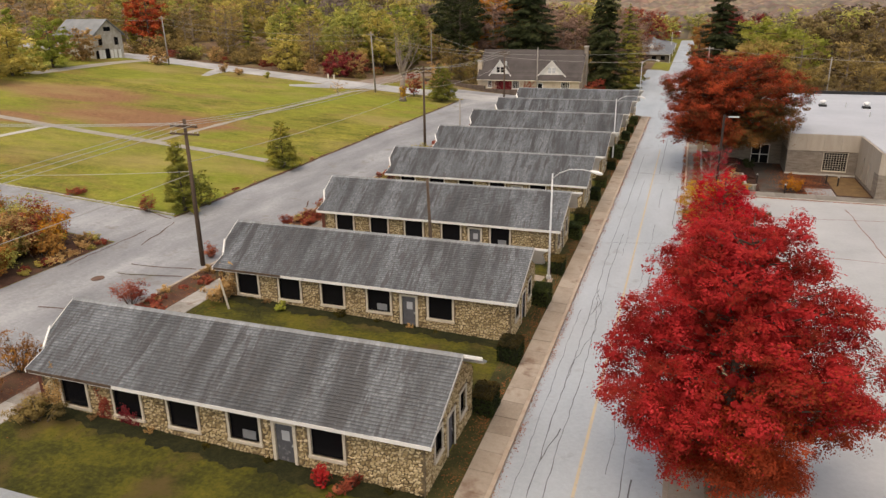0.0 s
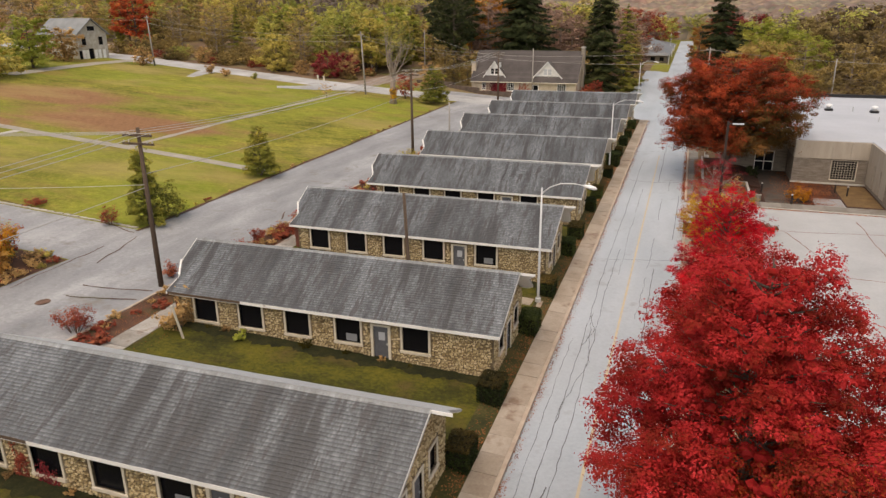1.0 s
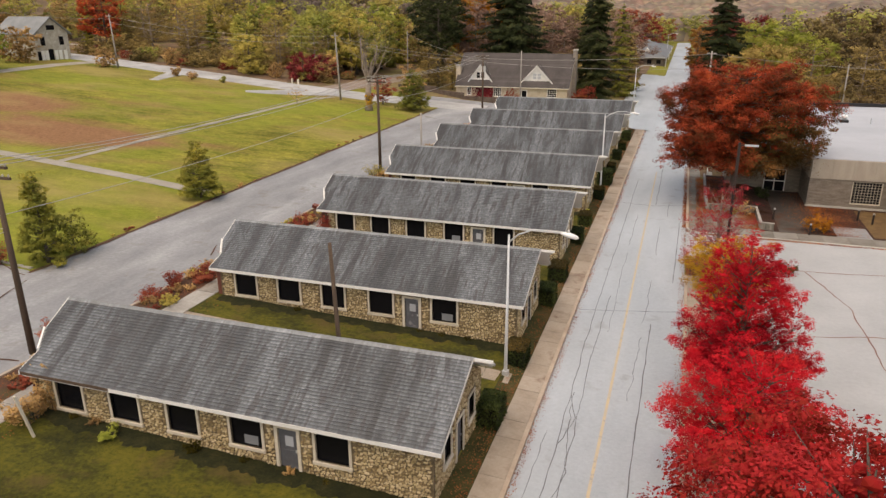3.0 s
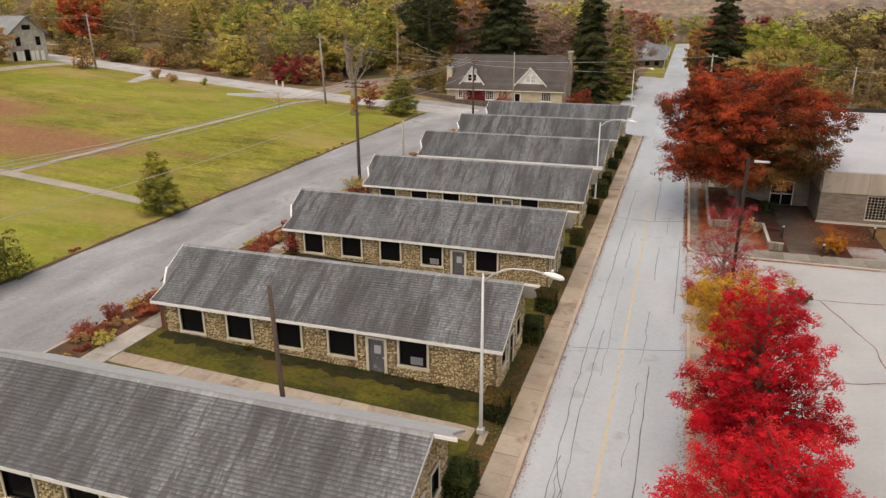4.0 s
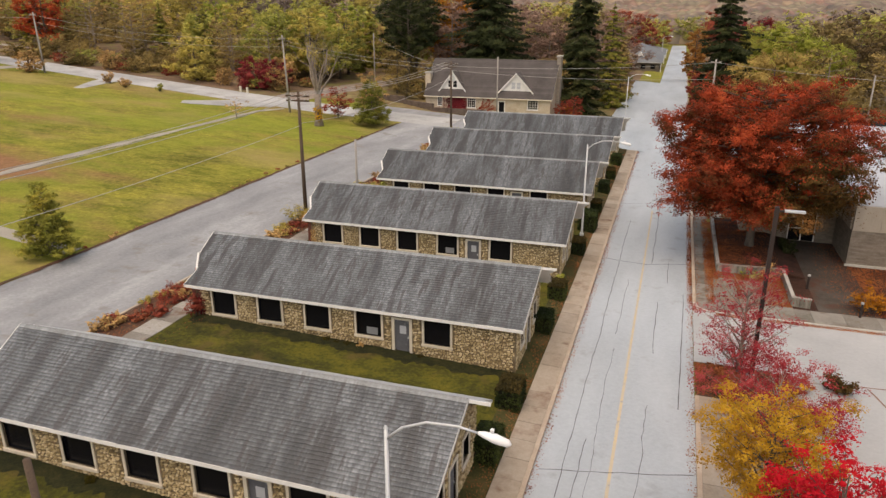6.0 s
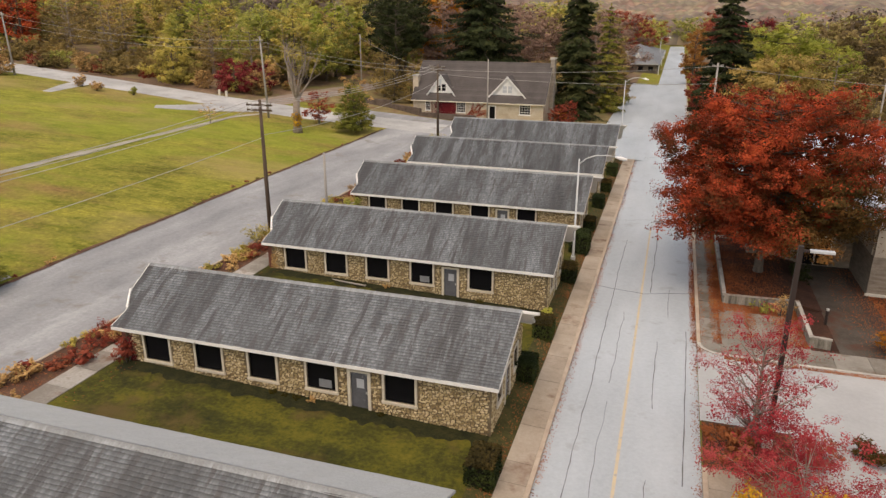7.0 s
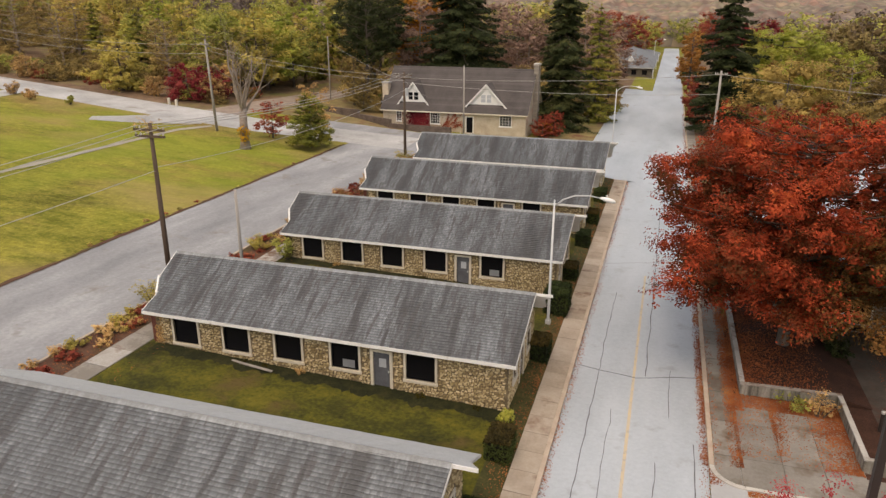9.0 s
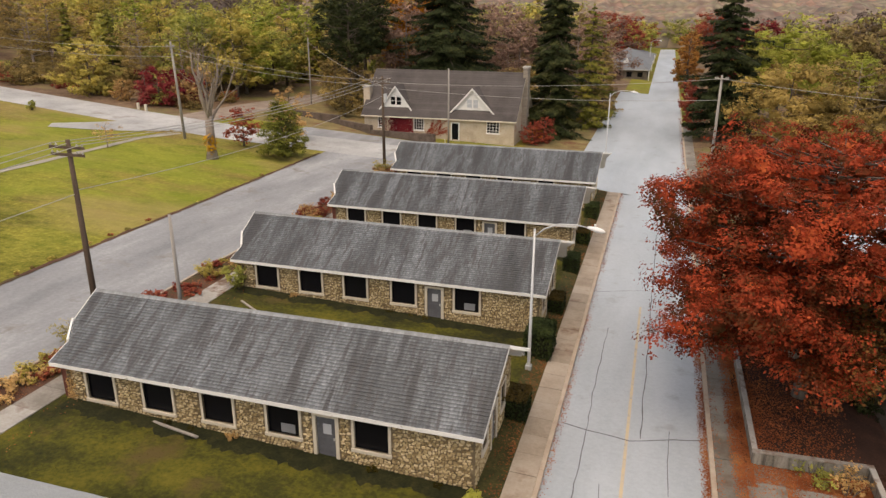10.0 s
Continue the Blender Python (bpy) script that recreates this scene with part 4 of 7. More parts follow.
def shrub(name, m, w, h, n_leaves, leaf, material, label, seed=1, category="shrub", stems=9):
    r = np.random.RandomState(seed)
    e = empty(name, m, label, category)
    specs, cs, rs = [], [], []
    for i in range(stems):
        a = r.uniform(0, 6.28)
        d = w * 0.5 * math.sqrt(r.rand())
        top = np.array([math.cos(a) * d, math.sin(a) * d, h * r.uniform(0.55, 1.0) * (1 - 0.35 * (2 * d / w) ** 2)])
        specs.append(([(top[0] * 0.2, top[1] * 0.2, -0.05), top * np.array([0.6, 0.6, 0.55]), top], [0.025, 0.018, 0.005], 4))
        for s in (0.45, 0.7, 0.95):
            cs.append(top * np.array([0.3 + 0.7 * s, 0.3 + 0.7 * s, s]))
            rs.append(0.2 * (w + h) * 0.5 * r.uniform(0.6, 1.1))
    v, f = tubes(specs)
    tagged(mesh_object("twig_mass", v, f, M_BARK, e), kind="stuff")
    c, n = puff(r, np.array(cs), np.array(rs), n_leaves, 0.85)
    c[:, 2] = np.maximum(c[:, 2], 0.02)
    leaf_mesh("foliage", c, n, leaf * r.uniform(0.6, 1.4, n_leaves), material, e, seed)
    return e


dome = lambda k: max(0.2, math.sqrt(max(0, 1 - (k * 0.96) ** 2.4)) * (0.82 + 0.5 * min(k, 0.36)))
roundish = lambda k: max(0.2, math.sqrt(max(0.03, 1 - (2 * k * 0.93 - 0.80) ** 2)))


def on(x, y, turn=0.0, s=1.0):
    return pose(x, y, gz(x, y), 0, 0, turn) @ Matrix.Diagonal((s, s, s, 1))


upright = lambda k: max(0.10, math.sin(math.pi * min(1, (k * 0.76 + 0.2))) ** 1.0 * (1.02 - 0.22 * k) * (0.7 + 0.3 * min(1, k * 5))) if k < 0.96 else 0.10
broad_tree("maple_tree", on(2.75, 30.2), 13.0, 5.3, 1.6, upright, 130, 215000, 0.104, L_RED, "tall full maple with deep red autumn leaves", seed=3, cluster=0.15, flat=0.8, ascend=0.25, low=(L_REDLOW, 0.34, -2), core=650, twigs=False)
column = lambda k: 1.0 if k < 0.3 else max(0.3, 1.0 - 0.95 * (k - 0.3))
broad_tree("maple_tree", on(3.05, 53.3), 9.3, 3.0, 1.3, column, 96, 84000, 0.084, L_SCARLET, "bright scarlet young maple beside the pavement", seed=5, cluster=0.15, flat=0.9, ascend=0.6, core=240)
broad_tree("maple_tree", on(2.9, 45.6), 6.9, 3.2, 1.5, column, 84, 66000, 0.084, L_SCARLET, "low spreading scarlet maple between two taller ones", seed=6, cluster=0.15, flat=0.9, ascend=0.45, core=200)
broad_tree("maple_tree", on(2.5, 60.7), 6.9, 2.1, 2.6, roundish, 40, 24000, 0.09, L_YELLOW, "small maple with yellow autumn leaves", seed=8, cluster=0.28, ascend=0.5)
broad_tree("maple_tree", on(2.7, 73.6), 7.0, 2.3, 1.4, roundish, 46, 13000, 0.08, L_CRIMSON, "sparse young maple holding few red leaves", seed=9, bark=M_PALEBARK, cluster=0.3, bare=0.5, ascend=0.7)
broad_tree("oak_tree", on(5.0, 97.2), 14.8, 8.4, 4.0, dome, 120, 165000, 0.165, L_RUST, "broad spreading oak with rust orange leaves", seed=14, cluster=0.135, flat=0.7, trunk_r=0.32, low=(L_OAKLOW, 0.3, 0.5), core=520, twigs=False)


# ---- pavements, kerbs, seams and lines ----
M_GABLE = surface("leafy strip", [(0.36, (0.02, 0.024, 0.007)), (0.5, (0.052, 0.05, 0.014)), (0.66, (0.125, 0.085, 0.032))], 0.7, 9, 0.95, 0.6, grain=0.5)
r3 = random.Random(21)
M_BACK = surface("weathered concrete", [(0.3, (0.20, 0.18, 0.155)), (0.5, (0.32, 0.30, 0.27)), (0.72, (0.45, 0.43, 0.40))], 0.6, 7, 0.9, 0.4, spread=0.3, tint=(0.6, 0.54, 0.66, (0.17, 0.11, 0.08)))


def paving(name, x0, x1, y0, y1, step, material, label, along="y", top=0.06):
    p = empty(name, Matrix.Identity(4), label, "pavement", kind="structure")
    n = int(round(((y1 - y0) if along == "y" else (x1 - x0)) / step))
    bm = boxes((-0.5, 0.5, -0.5, 0.5, -0.16, 0.0), bev=0.0)
    base = None
    for i in range(n):
        a, b = (y0, y1) if along == "y" else (x0, x1)
        lo, hi = a + (b - a) * i / n + 0.012, a + (b - a) * (i + 1) / n - 0.012
        cx, cy, sx, sy = ((x0 + x1) / 2, (lo + hi) / 2, x1 - x0, hi - lo) if along == "y" else ((lo + hi) / 2, (y0 + y1) / 2, hi - lo, y1 - y0)
        z0_, z1_ = gz(cx - sx / 2, cy), gz(cx + sx / 2, cy)
        tilt = math.degrees(math.atan2(z0_ - z1_, sx))
        m = pose(cx, cy, (z0_ + z1_) / 2 + top + r3.uniform(-0.008, 0.008), r3.uniform(-0.25, 0.25), tilt, 0) @ Matrix.Diagonal((sx, sy, 1, 1))
        if base is None:
            base = part("slab", bm, material, p)
            base.matrix_basis = m
        else:
            share("slab", base, p, m)
    return p


def kerb(name, x0, x1, y0, y1, top, label, material=None, step=3.0):
    k = empty(name, Matrix.Identity(4), label, "kerb", kind="structure")
    along_y = (y1 - y0) > (x1 - x0)
    n = max(1, int(round(max(y1 - y0, x1 - x0) / step)))
    base = None
    for i in range(n):
        if along_y:
            a, b = y0 + (y1 - y0) * i / n, y0 + (y1 - y0) * (i + 1) / n
            c, s = ((x0 + x1) / 2, (a + b) / 2), (x1 - x0, b - a - 0.01)
        else:
            a, b = x0 + (x1 - x0) * i / n, x0 + (x1 - x0) * (i + 1) / n
            c, s = ((a + b) / 2, (y0 + y1) / 2), (b - a - 0.01, y1 - y0)
        m = Matrix.Translation((c[0], c[1], gz(c[0], c[1]) + top + r3.uniform(-0.006, 0.006))) @ Matrix.Diagonal((s[0], s[1], 1, 1))
        if base is None:
            base = part("kerbstone", boxes((-0.5, 0.5, -0.5, 0.5, -0.3, 0.0)), material or M_KERB, k)
            base.matrix_basis = m
        else:
            share("kerbstone", base, k, m)
    return k


paving("pavement_west", -7.85, -6.64, 4, 139, 1.52, M_CONC, "worn brown concrete pavement slabs along the street")
kerb("kerb_west", -6.63, -6.42, 4, 139, 0.065, "stained concrete kerb along the cottages")
paving("pavement_east", 0.73, 2.2, -10, 71.5, 1.52, M_CONC, "tan concrete pavement slabs beside the maples")
kerb("kerb_east", 0.5, 0.72, -10, 71.5, 0.07, "pale concrete kerb beside the maples")
paving("pavement_northeast", 0.73, 1.95, 91.2, 190, 1.9, M_FORE, "grey concrete pavement slabs past the planter")
kerb("kerb_northeast", 0.5, 0.72, 84.42, 260, 0.07, "pale concrete kerb past the planter")
kerb("kerb_plaza", 1.9, 40, 83.0, 83.22, 0.07, "concrete kerb edging the parking lot", M_CONC2)


def corner_kerb():
    """A quarter-round run of kerbstones from the street to the lot."""
    k = empty("kerb_corner", Matrix.Identity(4), "rounded concrete kerb at the street corner", "kerb", kind="structure")
    cx, cy, n = 1.9, 84.4, 5
    for i in range(n):
        bm = bmesh.new()
        ring = []
        for a in (math.pi * (1 + 0.5 * (i + 0.02) / n), math.pi * (1 + 0.5 * (i + 0.5) / n), math.pi * (1 + 0.5 * (i + 0.98) / n)):
            ring.append([(cx + rad * math.cos(a), cy + rad * math.sin(a)) for rad in (1.4, 1.18)])
        outline = [q[0] for q in ring] + [q[1] for q in ring[::-1]]
        a = [bm.verts.new((x, y, 0.07)) for x, y in outline]
        c = [bm.verts.new((x, y, -0.25)) for x, y in outline]
        bm.faces.new(a)
        bm.faces.new(c[::-1])
        for q in range(6):
            bm.faces.new([a[q], c[q], c[(q + 1) % 6], a[(q + 1) % 6]])
        bmesh.ops.recalc_face_normals(bm, faces=bm.faces)
        part("kerbstone", bm, M_CONC2, k)


corner_kerb()


def forecourt():
    """Large concrete slabs; the one on the corner is cut round."""
    p = empty("pavement_forecourt", Matrix.Identity(4), "leaf-strewn concrete forecourt slabs at the corner", "pavement", kind="structure")
    xs, ys = [0.73, 1.82, 3.62, 5.3, 6.95, 7.95, 9.9, 11.9, 13.9, 15.9, 17.9, 19.9, 22, 24, 26], [83.23, 85.3, 88.3, 91.15]
    for i in range(len(xs) - 1):
        for j in range(3):
            if j and i > 3:
                continue
            x0, x1, y0, y1 = xs[i] + 0.012, xs[i + 1] - 0.012, ys[j] + 0.012, ys[j + 1] - 0.012
            outline = [(x0, y0), (x1, y0), (x1, y1), (x0, y1)]
            if i == 0 and j == 0:
                outline = [(1.9 + 1.17 * math.cos(a), 84.4 + 1.17 * math.sin(a)) for a in [math.pi * (1 + 0.1 * q) for q in range(5)]] + [(x1, y0 + 0.0), (x1, y1), (x0, y1)]
            z = 0.062 + r3.uniform(-0.008, 0.008)
            bm = bmesh.new()
            a = [bm.verts.new((x, y, z + 0.003 * (x - x0))) for x, y in outline]
            c = [bm.verts.new((x, y, -0.1)) for x, y in outline]
            bm.faces.new(a)
            bm.faces.new(c[::-1])
            for q in range(len(a)):
                bm.faces.new([a[q], c[q], c[(q + 1) % len(a)], a[(q + 1) % len(a)]])
            bmesh.ops.recalc_face_normals(bm, faces=bm.faces)
            part("slab", bm, M_FORE, p)


forecourt()
sheet("pavement_entrance", 8.5, 11.2, 85.32, 101.4, 0.06, M_WALK, "dark patchy concrete walk to the hall entrance", "pavement")
paving("pavement_back", -31.35, -29.85, 4, 143, 1.9, M_BACK, "pale broken concrete walk behind the cottages")
kerb("kerb_back", -33.6, -33.4, 4, 141, 0.12, "low stained kerb of the back street", M_KERB)
paving("pavement_cross", -29.8, -8.4, 51.2, 52.35, 1.5, M_CONC, "narrow concrete path crossing the grass", along="x")
for i, (a, b_) in enumerate(zip([10.05] + HOUSE_Y, HOUSE_Y)):
    sheet("lawn_%d" % (i + 1), -29.85, -8.95, a + 7.0, b_ + 0.9, 0.02, M_LAWN, "dark olive grass between two cottages", "grass")
# dark strip along each front wall paints the shade under its eaves
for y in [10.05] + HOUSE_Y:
    strip("soil_wall", [(-29.3, y + 0.2), (-24, y + 0.25), (-18, y + 0.15), (-12, y + 0.22), (-8.95, y + 0.2)], lambda k: 1.35 + 0.3 * math.sin(k * 37 + y) + 0.22 * math.sin(k * 91) + 0.55 * noise.noise((k * 60, y, 0)) + 0.4 * noise.noise((k * 190, y, 3)), 0.035, M_WALLSHADE, "mossy soil with eave shade along a cottage wall", "soil", 0.14)
sheet("verge_back", -33.4, -31.35, 4, 142, 0.05, M_SOIL, "strip of bare soil with red leaf litter", "soil")
sheet("verge_east", 2.2, 4.6, -60, 75.4, 0.03, surface("dry verge", [(0.3, (0.16, 0.12, 0.07)), (0.7, (0.36, 0.29, 0.19))], 0.6, 8, 0.95, 0.4), "dry tan verge under the maples", "verge")
sheet("verge_island", 0.55, 4.6, 71.5, 75.4, 0.06, M_SOIL, "leaf-covered corner of soil by the lot entrance", "soil")
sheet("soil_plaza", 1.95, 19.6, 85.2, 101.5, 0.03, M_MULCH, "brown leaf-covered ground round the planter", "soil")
sheet("verge_gable", -8.95, -7.85, 4, 139, 0.035, M_GABLE, "narrow soil strip with fallen leaves along the pavement", "soil")
# shade of oak and hall put into a darker brick colour
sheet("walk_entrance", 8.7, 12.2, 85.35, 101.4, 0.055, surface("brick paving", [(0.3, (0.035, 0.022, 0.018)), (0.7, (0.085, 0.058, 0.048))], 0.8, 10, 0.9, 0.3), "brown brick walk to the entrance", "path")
sheet("patch_plaza", 13.2, 16.0, 85.2, 88.6, 0.06, M_ROAD2, "square of grey paving by the hall", "paving")
sheet("grass_plaza", 16.2, 19.4, 85.8, 95.0, 0.06, surface("dry grass", [(0.3, (0.10, 0.055, 0.026)), (0.7, (0.20, 0.13, 0.055))], 0.8, 9, 0.95, 0.4), "dry yellow grass beside the hall", "grass")
M_PATH = surface("lawn path concrete", [(0.3, (0.25, 0.225, 0.185)), (0.7, (0.39, 0.36, 0.31))], 0.5, 6, 0.95, 0.3)
strip("path_lawn", [(-44, 75.6), (-55, 76.6), (-66, 77.2), (-85, 78.0), (-130, 80)], 1.6, 0.05, M_PATH, "worn concrete path across the lawn", "path")
strip("path_lawn_north", [(-66, 77.8), (-66.2, 100), (-66, 136), (-64, 141)], lambda k: 0.95 + 0.2 * math.sin(k * 60) + 0.15 * math.sin(k * 143), 0.05, M_PATH, "narrow pale path along the lawn", "path")
strip("path_lawn_south", [(-83.4, 77.2), (-83.2, 64), (-83, 54)], 1.1, 0.05, M_CONC2, "narrow pale path to the cross street", "path")
strip("path_drive", [(-69, 144.5), (-73, 140.5), (-76.5, 137.8), (-80, 135.6)], lambda k: 9.0 - 6.5 * k, 0.05, M_LANE, "short gravel drive into the lawn", "path")
strip("path_spur", [(-103.5, 147), (-102.6, 142), (-101, 137), (-100.3, 134.6)], lambda k: 4.5 - 2.9 * k, 0.05, M_LANE, "short gravel spur off the lane", "path")
strip("path_barn", [(-124, 150.5), (-126.5, 144), (-127, 137), (-126, 126), (-124.5, 112)], 3.4, 0.05, M_PATH, "worn gravel track past the barn", "path")
sheet("soil_thicket", -78, -43.45, 24, 45.55, 0.04, M_SOIL, "leaf-covered soil under the roadside thicket", "soil")


def wavy(name, pts, width, z, material, parent, seed=1, wob=0.05, steps=0.6):
    r = random.Random(seed)
    line = []
    for (x0, y0), (x1, y1) in zip(pts, pts[1:]):
        n = max(1, int(math.hypot(x1 - x0, y1 - y0) / steps))
        line += [(x0 + (x1 - x0) * i / n, y0 + (y1 - y0) * i / n) for i in range(n)]
    line.append(pts[-1])
    vs, fs = [], []
    dx = dy = 0.0
    for i, (x, y) in enumerate(line):
        a, b = line[max(i - 1, 0)], line[min(i + 1, len(line) - 1)]
        d = Vector((b[0] - a[0], b[1] - a[1])).normalized()
        dx = dx * 0.75 + r.uniform(-wob, wob)
        w = width * r.uniform(0.6, 1.3) / 2 if wob else width / 2
        px, py = x - d.y * dx, y + d.x * dx
        zz = z if z is not None else gz(px, py) + 0.055
        vs += [(px - d.y * w, py + d.x * w, zz), (px + d.y * w, py - d.x * w, zz)]
    for i in range(len(line) - 1):
        fs.append((2 * i, 2 * i + 1, 2 * i + 3, 2 * i + 2))
    return mesh_object(name, vs, fs, material, parent)


SEAM = ROAD_Z + 0.005
wavy("centre_line", [(-3.12, -20), (-3.12, 108)], 0.15, ROAD_Z + 0.007, M_YELLOW, road, 1, 0.0, 2.0)
wavy("centre_line", [(-2.93, -20), (-2.93, 20)], 0.10, ROAD_Z + 0.007, M_YELLOW, road, 1, 0.0, 2.0)
for i, (pts, w, wob) in enumerate([
    ([(-5.1, -10), (-5.0, 40), (-5.2, 60), (-5.0, 104)], 0.04, 0.05), ([(-4.35, -10), (-4.3, 30), (-4.5, 66)], 0.035, 0.06), ([(-4.0, 60), (-4.1, 76)], 0.025, 0.06), ([(-4.2, 78), (-4.0, 88)], 0.03, 0.07), ([(-2.2, 52), (-2.0, 60)], 0.03, 0.09), ([(-2.1, 62), (-1.9, 70)], 0.03, 0.08), ([(-1.9, 30), (-2.0, 41)], 0.025, 0.08), ([(-5.6, 20), (-5.7, 48)], 0.025, 0.06),
    ([(-1.3, 0), (-1.25, 34)], 0.035, 0.03), ([(-1.6, 42), (-1.5, 62)], 0.05, 0.03), ([(-6.2, 63), (0.4, 64.6)], 0.05, 0.06), ([(-6.2, 92.3), (-3.0, 91.6), (0.4, 92.7)], 0.07, 0.05),
    ([(-1.2, 88), (-1.2, 93)], 0.04, 0.03), ([(-5.0, 38), (-4.3, 45), (-5.0, 52)], 0.035, 0.12), ([(-4.9, 30), (-4.4, 33)], 0.05, 0.08), ([(-5.1, 47), (-4.5, 49.5), (-4.9, 51)], 0.035, 0.12),
    ([(-0.3, 70), (-0.1, 86)], 0.05, 0.02), ([(-6.3, 110), (0.4, 112)], 0.05, 0.06), ([(-2.5, 92), (-2.4, 125)], 0.05, 0.04), ([(-1.8, 76), (-1.7, 84)], 0.04, 0.05),
    ([(-6.3, 141), (0.4, 144)], 0.06, 0.08), ([(-0.9, 20), (-0.85, 30)], 0.09, 0.04)]):
    wavy("seam", pts, w, SEAM + 0.0004 * i, M_CRACK, road, 40 + i, wob)
M_LITTERSEAM = surface("leaf filled seam", [(0.3, (0.16, 0.06, 0.05)), (0.7, (0.30, 0.18, 0.12))], 1, 12, 0.95, 0.3)
for i, pts in enumerate([[(9.3, 75), (11.2, 68), (11.5, 50), (12.5, 30)], [(5, 62), (12, 64), (22, 63)], [(16, 80), (16.5, 64)], [(4.6, 74.6), (20, 76.5), (40, 77.5)], [(22, 82), (24, 40)], [(12, 45), (30, 47)]]):
    wavy("seam", pts, 0.085, 0.03 + 0.002 * i, M_LITTERSEAM, lot, 80 + i, 0.07)
for i, pts in enumerate([[(-43.4, 52.6), (-47, 53.4), (-64, 54.5)], [(-34, 43.5), (-39, 42.6)], [(-34, 42), (-38.6, 40.6)], [(-42.8, 40), (-43.2, 49)], [(-34.5, 61.5), (-35.6, 63.5)], [(-41, 46), (-42.5, 52)], [(-39, 34), (-36, 35)]]):
    wavy("seam", pts, 0.11, None, M_SOIL, side_road, 120 + i, 0.1)
wavy("edge_litter", [(-43.5, 53), (-43.6, 141)], 0.45, None, M_SOIL, side_road, 140, 0.06)
kerb("kerb_cross", -66, -44, 53.6, 53.85, 0.07, "broken pale kerb of the cross street", M_CONC2, 0.9)


def disc(name, x, y, z, rad, material, label):
    bm = bmesh.new()
    bmesh.ops.create_cone(bm, cap_ends=True, segments=28, radius1=rad, radius2=rad * 0.97, depth=0.03)
    ob = part(name, bm, material)
    ob.matrix_basis = Matrix.Translation((x, y, z))
    bm = bmesh.new()
    bmesh.ops.create_cone(bm, cap_ends=True, segments=24, radius1=rad * 0.82, radius2=rad * 0.8, depth=0.03)
    p = part("lid", bm, M_RUST, ob)
    p.matrix_basis = Matrix.Translation((0, 0, 0.008))
    return tagged(ob, label, "manhole")


M_RUST = surface("rusty iron", [(0.3, (0.09, 0.05, 0.035)), (0.7, (0.2, 0.12, 0.085))], 3, 16, 0.85, 0.3)
disc("manhole_cover", -7.35, 51.75, 0.062, 0.42, M_RUST, "rusty round manhole cover in the pavement")
disc("manhole_cover", -39.2, 39.3, gz(-39.2) + 0.035, 0.5, M_RUST, "round iron manhole cover in the back street")


# ---- street lamps and poles ----
def street_lamp(x, y):
    e = empty("street_lamp", pose(x, y, gz(x, y)), "tall grey steel street lamp with curved arm", "street lamp", "street lamps")
    v, f = tube([(0, 0, 0), (0, 0, 0.3), (0, 0, 8.1)], [0.12, 0.095, 0.055], 12)
    mesh_object("post", v, f, M_METAL, e, smooth=True)
    part("base", boxes((-0.17, 0.17, -0.17, 0.17, -0.05, 0.3), bev=0.03), M_METAL, e)
    v, f = tube([(0.02, 0, 7.75), (0.5, 0, 8.2), (1.2, 0, 8.5), (2.1, 0, 8.55), (2.75, 0, 8.45)], [0.045, 0.042, 0.04, 0.036, 0.034], 8)
    mesh_object("arm", v, f, M_METAL, e, smooth=True)
    v, f = tube([(2.65, 0, 8.47), (2.8, 0, 8.45), (3.1, 0, 8.39), (3.45, 0, 8.31), (3.55, 0, 8.28)], [0.05, 0.09, 0.14, 0.11, 0.03], 12)
    head = mesh_object("lamp_head", v, f, M_LAMP, e, "white rounded lamp head", smooth=True)
    part("photocell", boxes((2.98, 3.08, -0.05, 0.05, 8.56, 8.66), bev=0.02), M_LAMP, head)
    v, f = tube([(0, 0, 8.08), (0, 0, 8.16)], [0.07, 0.03], 10)
    mesh_object("cap", v, f, M_METAL, e)
    return e


lamp = street_lamp(-8.75, 52.1)
for x, y in ((-8.7, 96.5), (-9.8, 160.0), (-8.8, 330.0)):
    copy_thing(lamp, pose(x, y, gz(x, y)))


def utility_pole(x, y, top, arms, material, label, lean=(0, 0), tank=False):
    g = gz(x, y)
    h = top - g
    e = empty("utility_pole", pose(x, y, g), label, "utility pole")
    v, f = tube([(0, 0, -0.2), (lean[0] * 0.5, lean[1] * 0.5, h * 0.5), (lean[0], lean[1], h)], ([0.19, 0.16, 0.12] if arms else [0.13, 0.115, 0.095]), 10)
    mesh_object("post", v, f, material, e, smooth=True)
    for z, w in arms:
        z -= g
        k = z / h
        a = part("crossarm", boxes((lean[0] * k - w / 2, lean[0] * k + w / 2, lean[1] * k - 0.20, lean[1] * k - 0.09, z - 0.07, z + 0.07)), material, e)
        for q in (-0.46, -0.3, 0.3, 0.46):
            v, f = tube([(lean[0] * k + q * w, lean[1] * k - 0.145, z + 0.06), (lean[0] * k + q * w, lean[1] * k - 0.145, z + 0.14), (lean[0] * k + q * w, lean[1] * k - 0.145, z + 0.22)], [0.03, 0.06, 0.025], 8)
            mesh_object("insulator", v, f, M_CONC2, a)
    if tank:
        v, f = tube([(0.32, 0, h * 0.72), (0.32, 0, h * 0.72 + 0.9)], [0.22, 0.22], 12)
        mesh_object("transformer", v, f, M_METAL, e, "grey transformer can")
    return e


